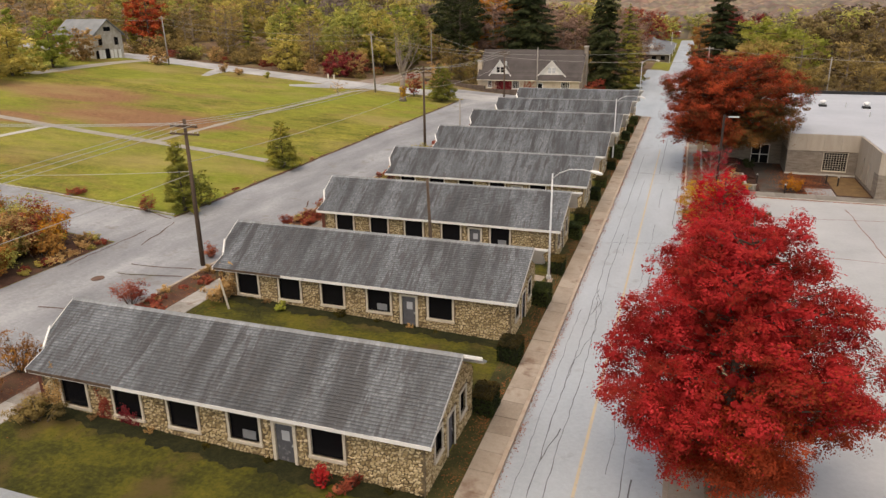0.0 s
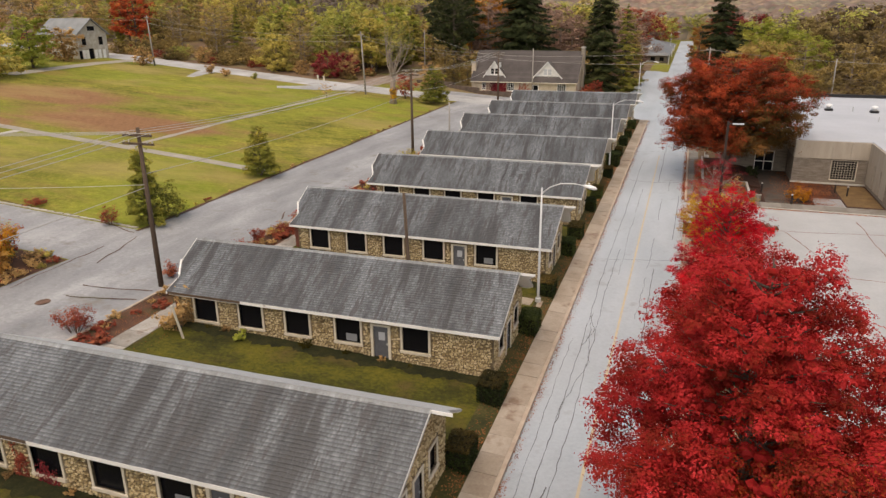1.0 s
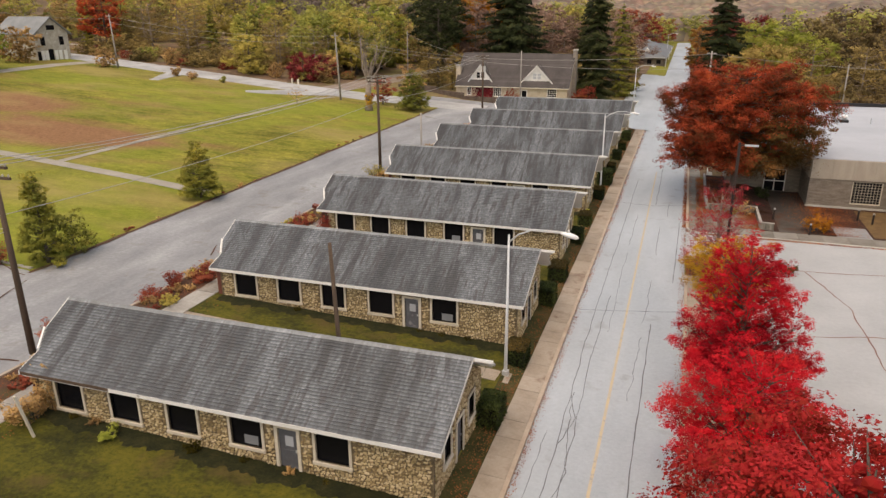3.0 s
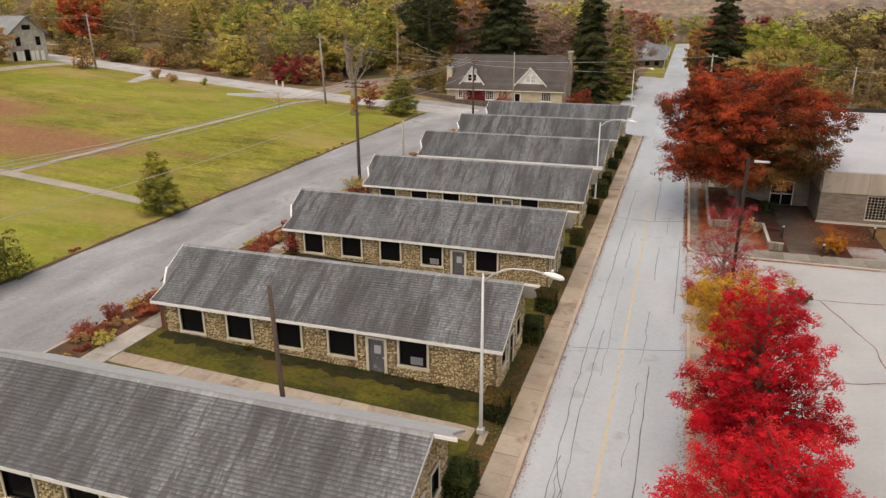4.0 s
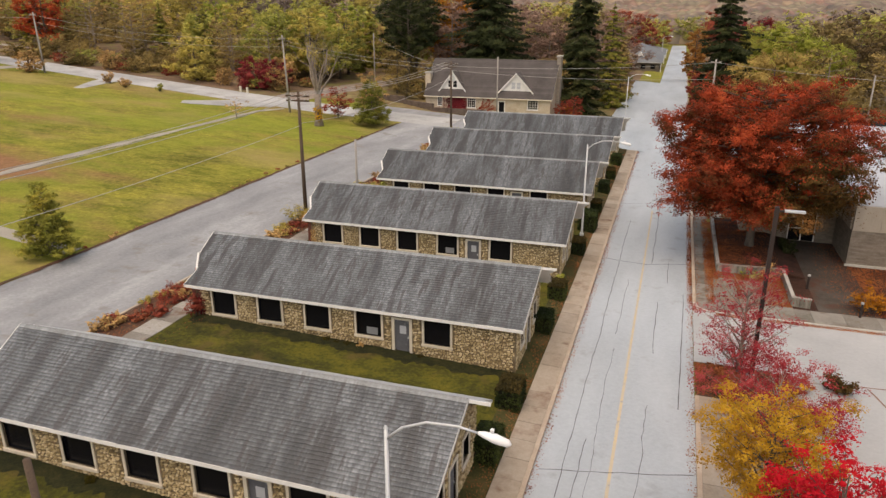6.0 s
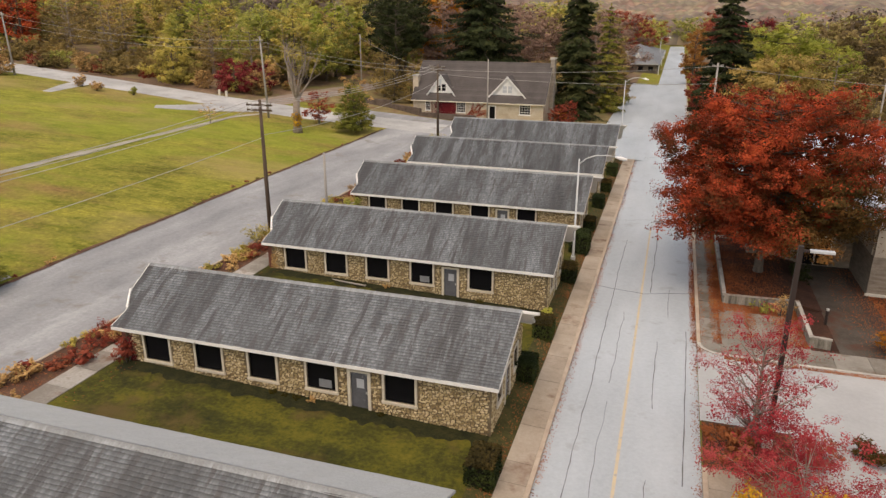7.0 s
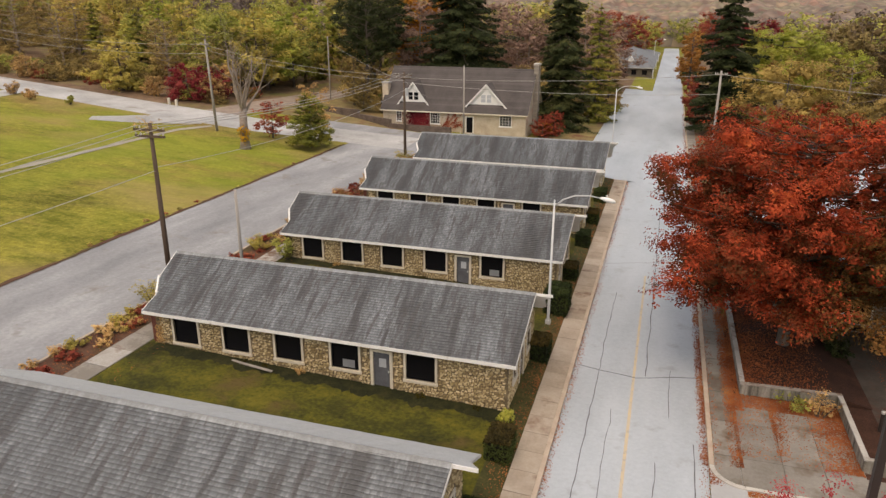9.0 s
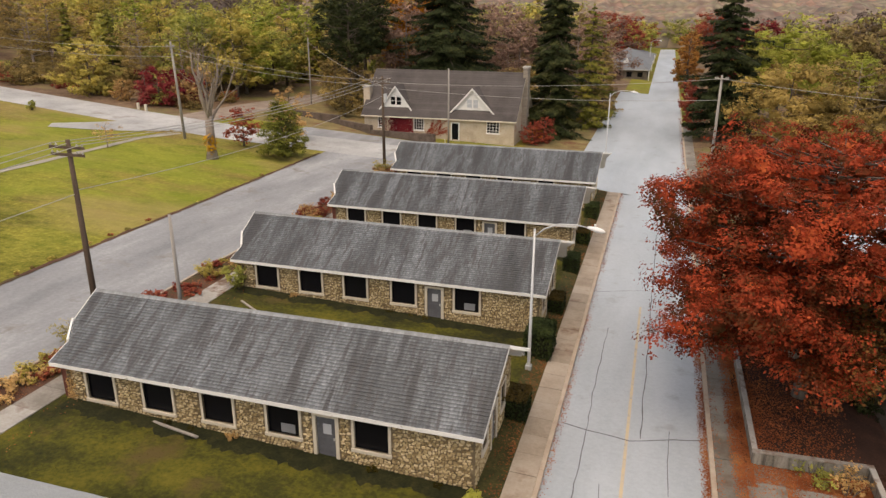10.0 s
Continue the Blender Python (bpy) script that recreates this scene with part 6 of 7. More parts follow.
for i, (x, y) in enumerate(((19.2, 122.0), (24.8, 121.0), (33, 126))):
    vt = empty("roof_vent", pose(x, y, RZ + 0.06), "white mushroom vent on a flat roof", "vent", "roof vents")
    part("curb", boxes((-0.5, 0.5, -0.5, 0.5, 0, 0.3)), M_BLACK, vt)
    v, f = tube([(0, 0, 0.3), (0, 0, 0.55), (0, 0, 0.6), (0, 0, 0.85), (0, 0, 0.98)], [0.3, 0.3, 0.48, 0.42, 0.1], 14)
    mesh_object("hood", v, f, M_LAMP, vt, smooth=True)
for x, y in ((22.2, 121.5), (23.5, 112), (29, 118)):
    v, f = tube([(0, 0, 0), (0, 0, 0.7)], [0.07, 0.07], 8)
    tagged(mesh_object("vent_pipe", v, f, M_METAL), "thin grey vent pipe on a flat roof", "vent").matrix_basis = pose(x, y, RZ + 0.05)


# ---- stone house at the end ----
M_STUCCO = surface("tan stone facing", [(0.25, (0.33, 0.26, 0.19)), (0.5, (0.49, 0.41, 0.315)), (0.75, (0.58, 0.52, 0.42))], 0.8, 5, 0.9, 0.4, tint=(0.5, 0.58, 0.7, (0.40, 0.26, 0.18)))
M_SLATE = surface("brown grey slates", [(0.3, (0.055, 0.047, 0.045)), (0.7, (0.105, 0.092, 0.088))], 0.5, 6, 0.85, 0.3, stretch=(1, 0.3, 1), spread=0.2)


def gable_roof_courses(parent, x0, x1, ey, ez, ry, rz_, rows, seed):
    r = random.Random(seed)
    for sy in (ey, 2 * ry - ey):
        for i in range(rows):
            v, f = course_mesh(sy, ez, ry, rz_, x0, x1, i, rows, r)
            mesh_object("slate_course", v, f, M_SLATE, parent)


def sash_window(parent, place, w, z0, z1, cols=3, rows_=4, frame_mat=None):
    fm = frame_mat or M_WHITE
    t = 0.09
    fr = part("window", boxes((-w / 2, -w / 2 + t, -0.06, 0.1, z0, z1), (w / 2 - t, w / 2, -0.06, 0.1, z0, z1), (-w / 2 + t, w / 2 - t, -0.06, 0.1, z0, z0 + t), (-w / 2 + t, w / 2 - t, -0.06, 0.1, z1 - t, z1)), fm, parent)
    fr.matrix_basis = place
    part("sill", boxes((-w / 2 - 0.08, w / 2 + 0.08, -0.14, 0.05, z0 - 0.1, z0)), fm, fr)
    part("pane", boxes((-w / 2 + t, w / 2 - t, 0.04, 0.06, z0 + t, z1 - t)), M_GLASSDARK, fr)
    for k in range(1, cols):
        part("glazing_bar", boxes((-w / 2 + w * k / cols - 0.025, -w / 2 + w * k / cols + 0.025, -0.01, 0.039, z0 + t, z1 - t)), fm, fr)
    for k in range(1, rows_):
        part("glazing_bar", boxes((-w / 2 + t, w / 2 - t, -0.014, 0.035, z0 + (z1 - z0) * k / rows_ - 0.025, z0 + (z1 - z0) * k / rows_ + 0.025)), fm, fr)
    return fr


sh = empty("stone_house", pose(-33.8, 159, 0), "tan stone house with brown roof and two white dormers", "house")
W2 = 11.3
holes = [(-9.2, -8.3, 2.45, 4.0), (-3.6, -2.0, 2.3, 4.0), (2.2, 3.2, 1.2, 3.55), (7.3, 9.2, 2.35, 4.0)]
part("front_wall", wall_with_holes(-W2, W2, -0.2, 4.35, 0.4, holes), M_STUCCO, sh)
part("back_wall", boxes((-W2, W2, 11.6, 12, -0.2, 4.35)), M_STUCCO, sh)
for x, s in ((W2, -1), (-W2, 1)):
    bm = boxes((min(x, x + 0.4 * s), max(x, x + 0.4 * s), 0.4, 11.6, -0.2, 4.35))
    g = [bm.verts.new(p) for p in [(x, 0, 4.35), (x, 12, 4.35), (x, 6, 10.2), (x + 0.4 * s, 0, 4.35), (x + 0.4 * s, 12, 4.35), (x + 0.4 * s, 6, 10.2)]]
    for q in ((0, 1, 2), (5, 4, 3), (0, 3, 4, 1), (1, 4, 5, 2), (2, 5, 3, 0)):
        bm.faces.new([g[i] for i in q])
    bmesh.ops.recalc_face_normals(bm, faces=bm.faces)
    part("end_wall", bm, M_STUCCO, sh)
bm = bmesh.new()
for ey in (-0.45, 12.45):
    p = [(-W2 - 0.4, ey, 4.2), (W2 + 0.4, ey, 4.2), (W2 + 0.4, 6, 10.4), (-W2 - 0.4, 6, 10.4)]
    a = [bm.verts.new(q) for q in p]
    c = [bm.verts.new((q[0], q[1], q[2] - 0.18)) for q in p]
    bm.faces.new(a)
    bm.faces.new(c[::-1])
    for i in range(4):
        bm.faces.new([a[i], c[i], c[(i + 1) % 4], a[(i + 1) % 4]])
bmesh.ops.recalc_face_normals(bm, faces=bm.faces)
roof2 = part("roof", bm, M_CREAM, sh)
gable_roof_courses(roof2, -W2 - 0.4, W2 + 0.4, -0.45, 4.2, 6, 10.4, 22, 31)
part("gutter", boxes((-W2 - 0.4, W2 + 0.4, -0.58, -0.45, 4.05, 4.2)), M_CREAM, sh)
sash_window(sh, pose(-8.75, 0.05, 0), 0.9, 2.45, 4.0, 2)
sash_window(sh, pose(-2.8, 0.05, 0), 1.6, 2.3, 4.0, 4)
sash_window(sh, pose(8.25, 0.05, 0), 1.9, 2.35, 4.0, 4)
sash_window(sh, pose(-5.9, 0.05, 0), 0.01 + 0.9, 2.45, 4.0, 2)
dr = part("door", boxes((2.05, 2.2, -0.08, 0.2, 1.2, 3.7), (3.2, 3.35, -0.08, 0.2, 1.2, 3.7), (2.2, 3.2, -0.08, 0.2, 3.55, 3.7)), M_WHITE, sh)
# near-black leaf gives the doorway its dark inside
part("door_leaf", boxes((2.2, 3.2, 0.2, 0.26, 1.2, 3.55)), M_GLASSDARK, dr, "black panel standing for a dark doorway")
for i in range(5):
    part("step", boxes((1.9, 3.5, -0.45 - 0.32 * i, -0.12 - 0.32 * i, 0.4, 1.15 - 0.17 * i)), M_CONC2, sh)
part("railing", boxes((1.75, 1.82, -2.0, -1.9, 0.4, 1.5), (1.75, 1.82, -0.2, -0.1, 1.0, 2.2)), M_WHITE, sh)
for cx, hw in ((-6.55, 2.2), (5.05, 2.9)):
    bm = bmesh.new()
    yb = 0.75
    f0 = [bm.verts.new(p) for p in [(cx - hw, yb, 5.35), (cx + hw, yb, 5.35), (cx, yb, 8.3)]]
    b0 = [bm.verts.new(p) for p in [(cx - hw, yb + 0.2, 5.35), (cx + hw, yb + 0.2, 5.35), (cx, yb + 3.2, 8.3)]]
    bm.faces.new(f0)
    bm.faces.new([f0[0], f0[2], b0[2], b0[0]])
    bm.faces.new([f0[1], b0[1], b0[2], f0[2]])
    bm.faces.new([f0[0], b0[0], b0[1], f0[1]])
    bmesh.ops.recalc_face_normals(bm, faces=bm.faces)
    dm = part("dormer", bm, M_WHITE, sh, "white triangular dormer front")
    for s in (-1, 1):
        bm = bmesh.new()
        e0, e1 = (cx + s * (hw + 0.45), yb - 0.35, 4.95), (cx, yb - 0.35, 8.5)
        top = [bm.verts.new(p) for p in [e0, e1, (cx, yb + 3.6, 8.5), (cx + s * (hw + 0.45), yb + 0.3, 4.95)]]
        low = [bm.verts.new((v_.co.x, v_.co.y, v_.co.z - 0.16)) for v_ in top]
        bm.faces.new(top)
        bm.faces.new(low[::-1])
        for i in range(4):
            bm.faces.new([top[i], low[i], low[(i + 1) % 4], top[(i + 1) % 4]])
        bmesh.ops.recalc_face_normals(bm, faces=bm.faces)
        part("dormer_roof", bm, M_SLATE, dm)
        bm = bmesh.new()
        q = [(e0[0], e0[1], e0[2]), (e1[0], e1[1], e1[2]), (e1[0], e1[1], e1[2] - 0.3), (e0[0], e0[1], e0[2] - 0.3)]
        a = [bm.verts.new((p[0], p[1] - 0.05, p[2])) for p in q]
        c = [bm.verts.new((p[0], p[1] - 0.005, p[2])) for p in q]
        bm.faces.new(a)
        bm.faces.new(c[::-1])
        for i in range(4):
            bm.faces.new([a[i], c[i], c[(i + 1) % 4], a[(i + 1) % 4]])
        bmesh.ops.recalc_face_normals(bm, faces=bm.faces)
        part("bargeboard", bm, M_WHITE, dm)
    for s in (-0.45, 0.45):
        part("pane", boxes((cx + s - 0.35, cx + s + 0.35, yb - 0.05, yb - 0.01, 5.75, 6.85)), M_GLASSDARK if cx < 0 else M_PAPER, dm)
        part("window_frame", boxes((cx + s - 0.42, cx + s - 0.35, yb - 0.09, yb - 0.01, 5.68, 6.92), (cx + s + 0.35, cx + s + 0.42, yb - 0.09, yb - 0.01, 5.68, 6.92), (cx + s - 0.35, cx + s + 0.35, yb - 0.09, yb - 0.051, 6.27, 6.33)), M_WHITE, dm)
ch = part("chimney", boxes((W2, W2 + 0.7, 5.2, 7.0, -0.2, 11.0)), M_VENEER, sh)
part("chimney_cap", boxes((W2 - 0.1, W2 + 0.8, 5.1, 7.1, 11.0, 11.25), bev=0.03), M_CONC2, ch)
ch = part("chimney", boxes((-W2 - 0.75, -W2 + 0.25, 1.6, 2.8, -0.2, 8.0)), M_STUCCO, sh)
part("chimney_cap", boxes((-W2 - 0.85, -W2 + 0.35, 1.5, 2.9, 8.0, 8.2)), M_CONC2, ch)
rr = np.random.RandomState(77)
iv = empty("ivy", pose(-33.8, 158.93, 0), "red creeper spreading over a stone front wall", "creeper")
n = 4200
c = np.stack([rr.normal(-5.4, 1.0, n), rr.uniform(-0.12, 0.02, n), rr.uniform(1.0, 4.15, n)], 1)
c = c[np.abs(c[:, 0] + 2.8) > 0.85]
leaf_mesh("foliage", c, unit(np.array([0, -1, 0.3]) + rr.normal(size=(len(c), 3)) * 0.4), 0.2 * rr.uniform(0.6, 1.3, len(c)), L_WINE, iv, 3)
runs = []
for k in range(15):
    x, z, a = rr.uniform(-1.9, 0.6), rr.uniform(1.6, 2.6), rr.uniform(-0.1, 0.95)
    for q in range(int(rr.uniform(12, 34))):
        x, z, a = x + 0.11 * math.cos(a), min(4.1, z + 0.11 * math.sin(a)), a + rr.normal(0, 0.16)
        runs += [(x + rr.normal(0, 0.09), rr.uniform(-0.1, 0.0), z + rr.normal(0, 0.09)) for _ in range(3)]
c = np.array([p for p in runs if p[0] < 1.75 or p[2] > 3.7])
leaf_mesh("runner", c, unit(np.array([0, -1, 0.3]) + rr.normal(size=(len(c), 3)) * 0.4), 0.15 * rr.uniform(0.6, 1.3, len(c)), L_DULLRED, iv, 4)
rw = empty("retaining_wall", Matrix.Identity(4), "dark rough stone retaining wall before a house", "wall")
for (x0, y0), (x1, y1) in (((-60, 164), (-50, 160.5)), ((-50, 160.5), (-43, 156.5)), ((-43, 156.5), (-33, 155.5))):
    L, a = math.hypot(x1 - x0, y1 - y0), math.degrees(math.atan2(y1 - y0, x1 - x0))
    o = part("wall_section", boxes((0, L, -0.25, 0.25, -0.6, 1.0)), surface("dark rubble", [(0.3, (0.05, 0.035, 0.028)), (0.7, (0.17, 0.13, 0.105))], 1.2, 5, 0.95, 0.6), rw)
    o.matrix_basis = pose(x0, y0, gz((x0 + x1) / 2), 0, 0, a)


# ---- old barn ----
M_BARN = surface("grey weathered stucco", [(0.32, (0.27, 0.235, 0.19)), (0.5, (0.42, 0.385, 0.33)), (0.68, (0.56, 0.53, 0.47))], 0.8, 5, 0.9, 0.3, tint=(1.2, 0.6, 0.7, (0.7, 0.68, 0.64)))
M_BARNROOF = surface("grey metal roof", [(0.3, (0.15, 0.16, 0.165)), (0.7, (0.27, 0.28, 0.285))], 0.4, 4, 0.7, 0.2)
barn = empty("barn", pose(-134.8, 140.3, 8.6, 0, 0, 78), "old grey two-storey barn with metal roof", "barn")
W, L, HE, HR = 7.6, 15.0, 6.1, 9.3
bm = bmesh.new()
outline = [bm.verts.new(p) for p in [(0, 0, -0.6), (W, 0, -0.6), (W, 0, HE), (W / 2, 0, HR), (0, 0, HE)]]
face = bm.faces.new(outline)
ext = bmesh.ops.extrude_face_region(bm, geom=[face])
bmesh.ops.translate(bm, vec=(0, 0.35, 0), verts=[v_ for v_ in ext["geom"] if isinstance(v_, bmesh.types.BMVert)])
bmesh.ops.recalc_face_normals(bm, faces=bm.faces)
part("front_wall", bm, M_BARN, barn)
part("side_wall", boxes((0, 0.35, 0.35, L, -0.6, HE)), M_BARN, barn)
part("side_wall", boxes((W - 0.35, W, 0.35, L, -0.6, HE)), M_BARN, barn)
part("back_wall", boxes((0.35, W - 0.35, L - 0.35, L, -0.6, HE)), M_BARN, barn)
part("floor", boxes((0.35, W - 0.35, 0.5, L - 0.4, -0.6, -0.1), (0.35, W - 0.35, 0.5, L - 0.4, 2.9, 3.1)), M_WOOD, barn)
for s in (0, 1):
    bm = bmesh.new()
    x0 = -0.6 if s == 0 else W + 0.6
    p = [(x0, -0.7, HE - 0.35), (x0, L + 0.5, HE - 0.35), (W / 2, L + 0.5, HR + 0.1), (W / 2, -0.7, HR + 0.1)]
    a = [bm.verts.new(q) for q in p]
    c = [bm.verts.new((q[0], q[1], q[2] - 0.18)) for q in p]
    bm.faces.new(a)
    bm.faces.new(c[::-1])
    for i in range(4):
        bm.faces.new([a[i], c[i], c[(i + 1) % 4], a[(i + 1) % 4]])
    bmesh.ops.recalc_face_normals(bm, faces=bm.faces)
    part("roof", bm, M_BARNROOF, barn)
# near-black slabs on the solid wall paint the dark of the doorways
part("doorway", boxes((2.6, 3.7, -0.05, 0.0, -0.1, 2.6)), M_GLASSDARK, barn, "black panel standing for a dark doorway")
for x in (0.9, 1.75, 3.95, 4.9, 6.1):
    part("door_panel", boxes((x, x + 0.72, -0.07, 0.0, -0.1, 2.3)), M_WHITE, barn, "whitewashed boarded door panel")
part("cellar_door", boxes((0.1, 0.8, -0.05, 0.0, -0.1, 2.2)), M_GLASSDARK, barn, "black panel standing for a dark doorway")
for x in (1.6, 5.9):
    part("window", boxes((x - 0.5, x - 0.4, -0.1, 0.0, 3.4, 5.2), (x + 0.4, x + 0.5, -0.1, 0.0, 3.4, 5.2), (x - 0.4, x + 0.4, -0.1, 0.0, 4.25, 4.35)), M_BROWN, barn)
    part("pane", boxes((x - 0.4, x + 0.4, -0.05, 0.0, 3.4, 5.2)), M_GLASSDARK, barn)
part("loft_window", boxes((W / 2 - 0.9, W / 2 + 0.9, -0.05, 0.0, 6.6, 7.6)), M_GLASSDARK, barn)


# ---- trees round the place ----
def plant(maker, spots):
    """One tree built at the first spot; the others are copies, turned and scaled."""
    r = random.Random(len(spots) * 7 + int(abs(spots[0][0]) * 10))
    x, y, s = spots[0]
    t = maker(on(x, y, 0, s))
    for x, y, s in spots[1:]:
        m = pose(x, y, gz(x, y), 0, 0, r.uniform(0, 360)) @ Matrix.Diagonal((s * r.uniform(0.9, 1.12), s * r.uniform(0.9, 1.12), s, 1))
        c = copy_thing(t, Matrix.Identity(4))
        c.matrix_basis = m
    return t


def wood(h, rad, mat, label, seed, n=4200, leaf=0.40, base=0.16, prof=None, cluster=0.27, limbs=24, bark=None, bare=0.0):
    return lambda m: broad_tree("tree", m, h, rad, h * base, prof or roundish, limbs, n, leaf, mat, label, seed=seed, cluster=cluster, flat=0.75, bark=bark, core=0 if bare else 40, twigs=bool(bare), bare=bare)


rt = random.Random(99)


def scatter(n, x0, x1, y0, y1, s0=0.75, s1=1.2, gap=3.5, avoid=()):
    out = []
    tries = 0
    while len(out) < n and tries < n * 60:
        tries += 1
        x, y = rt.uniform(x0, x1), rt.uniform(y0, y1)
        if any((x - a) ** 2 + (y - b) ** 2 < gap * gap for a, b, _ in out + list(TAKEN)):
            continue
        lane = -69.5 + (y - 150) * 0.17
        if abs(x - lane) < 5 and y < 270:
            continue
        if -24 < x < 8 and y > 150:
            continue
        out.append((x, y, rt.uniform(s0, s1)))
    TAKEN.extend(out)
    return out


M_DRYGRASS = surface("dry tan grass", [(0.32, (0.10, 0.075, 0.03)), (0.5, (0.20, 0.155, 0.065)), (0.68, (0.32, 0.255, 0.11))], 0.4, 7, 0.95, 0.5, tint=(0.3, 0.52, 0.66, (0.16, 0.075, 0.04)), grain=0.5)
sheet("verge_north", -21, -12.85, 145, 245, 0.028, M_DRYGRASS, "dry tan grass beside the street", "verge")
sheet("verge_northeast", 1.97, 6, 106, 420, 0.032, M_FLOORWOOD, "leaf-covered verge beside the pavement", "verge")
sheet("verge_upper", -65, -33.6, 155.6, 182, 0.026, M_DRYGRASS, "dry grass bank above the retaining wall", "verge")
TAKEN = [(-132, 145, 1), (-138, 148, 1), (-145, 150, 1)]
sheet("forest_floor", -420, -66, 151.5, 420, 0.03, M_FLOORWOOD, "brown leaf-covered woodland floor", "ground")
sheet("forest_floor_north", -48, -12, 176, 420, 0.03, M_FLOORWOOD, "brown leaf-covered woodland floor", "ground")
sheet("forest_floor_east", 6, 300, 141, 420, 0.03, M_FLOORWOOD, "brown leaf-covered woodland floor", "ground")

# named trees that stand out
cone = lambda k: max(0.08, 1 - 0.93 * k)
cone2 = lambda k: max(0.1, (1 - k) ** 0.55)
broad_tree("conifer", on(-44.8, 74.2), 5.8, 2.1, 0.3, cone, 60, 18000, 0.13, L_FIR, "small green conifer on the lawn", seed=4, cluster=0.24)
broad_tree("tree", on(-43.95, 55.2), 7.2, 1.3, 0.4, cone2, 46, 18000, 0.13, L_FIR, "bushy green tree at the lawn corner", seed=41, cluster=0.42)
broad_tree("tree", on(-43.9, 57.6), 3.4, 1.3, 0.2, roundish, 20, 2500, 0.17, L_PINE, "low green bush at the lawn corner", seed=42, cluster=0.42)
def bare_tree(m):
    r = random.Random(8)
    t = empty("dead_tree", m, "nearly bare pollarded tree on the lawn", "tree")
    specs = [([(0, 0, -0.2), (0.05, 0, 1.0), (0.0, 0.05, 3.0), (0.12, 0.0, 5.0)], [0.78, 0.56, 0.5, 0.46], 10)]

    def grow(p, d, length, w, depth):
        pts, rad = [p], [w]
        for k in range(4):
            d = (d + Vector((r.uniform(-0.3, 0.3), r.uniform(-0.3, 0.3), r.uniform(-0.05, 0.25)))).normalized()
            p = p + d * length / 4
            pts.append(p)
            rad.append(w * (1 - 0.19 * (k + 1)))
            if depth and k > 0:
                for _ in range(2):
                    side = (d + Vector((r.uniform(-1, 1), r.uniform(-1, 1), r.uniform(-0.2, 0.6)))).normalized()
                    grow(p, side, length * r.uniform(0.35, 0.55), rad[-1] * 0.5, depth - 1)
        specs.append((pts, rad, 6 if depth > 1 else 4))

    for i in range(8):
        a = i * 2.39
        out = r.uniform(0.25, 0.75)
        grow(Vector((0.1, 0, r.uniform(3.4, 5.0))), Vector((math.cos(a) * out, math.sin(a) * out, 1.0)).normalized(), r.uniform(4.8, 7.4), r.uniform(0.16, 0.26), 2)
    v, f = tubes(specs)
    mesh_object("trunk", v, f, M_PALEBARK, t, smooth=True)
    return t


bare_tree(on(-52.6, 131.5))
shrub("creeper", on(-52.4, 131.2), 1.5, 3.4, 700, 0.25, L_YELLOW, "yellow creeper round a bare trunk", 44)
broad_tree("conifer", on(-46.3, 136.8), 7.2, 2.8, 0.3, cone2, 70, 20000, 0.17, L_FIR, "round green conifer beside the lane", seed=45, cluster=0.22)
broad_tree("tree", on(-53.2, 139.2), 5.2, 1.9, 0.7, roundish, 18, 1500, 0.3, L_DULLRED, "russet bush-like tree by the lane", seed=46, cluster=0.34)
broad_tree("tree", on(-50.5, 146.5), 7.4, 2.2, 0.7, roundish, 20, 1800, 0.32, L_BROWN, "brownish small tree by the lane", seed=47, cluster=0.34)
broad_tree("tree", on(-65.5, 129.5), 3.2, 1.3, 0.8, roundish, 14, 260, 0.2, L_BROWN, "thin almost leafless sapling on the lawn", seed=48, bark=M_PALEBARK)
plant(wood(9.2, 4.4, L_GOLD, "golden green roadside tree", 51, 4200, 0.42, 0.06), [(-93, 157.5, 1.0), (-124.5, 108, 1.1), (-120, 98, 1.0), (-133, 110, 1.1)])
plant(wood(11.0, 4.2, L_LIME, "yellow-green tree beside the barn", 52, 4200, 0.45, 0.1), [(-129, 122, 1.0), (-150, 128, 1.1), (-146, 118, 1.1)])
plant(wood(6.2, 3.4, L_WINE, "low dark red tree on the wood's edge", 53, 2600, 0.36, 0.06), [(-79.5, 157.0, 1.0), (-77, 160, 0.9)])
plant(wood(6.0, 3.0, L_BROWN, "brown bushy tree by the lane", 54, 2200, 0.36, 0.06), [(-134.5, 135.5, 1.3), (-75.6, 158, 0.75), (-113, 157, 0.7), (-78, 165, 1.0), (-119, 142.5, 0.7), (-86, 157, 0.6)])
shrub("shrub", on(-96, 141.0), 2.0, 2.0, 700, 0.25, L_BROWN, "brown bush on the lawn's edge", 55)
shrub("shrub", on(-89, 141.6), 1.6, 1.5, 500, 0.25, L_OLIVE, "olive bush on the lawn's edge", 56)
shrub("shrub", on(-101, 143.0), 2.2, 2.4, 700, 0.25, L_BROWN, "brown bush on the lawn's edge", 57)
for x, y in ((-79.3, 151.8), (-77.6, 151.4)):
    bx = part("marker_post", boxes((-0.16, 0.16, -0.16, 0.16, -0.1, 1.05), bev=0.04), M_CREAM)
    bx.matrix_basis = on(x, y)
    tagged(bx, "short pale marker post at the lane's edge", "post", "marker posts")

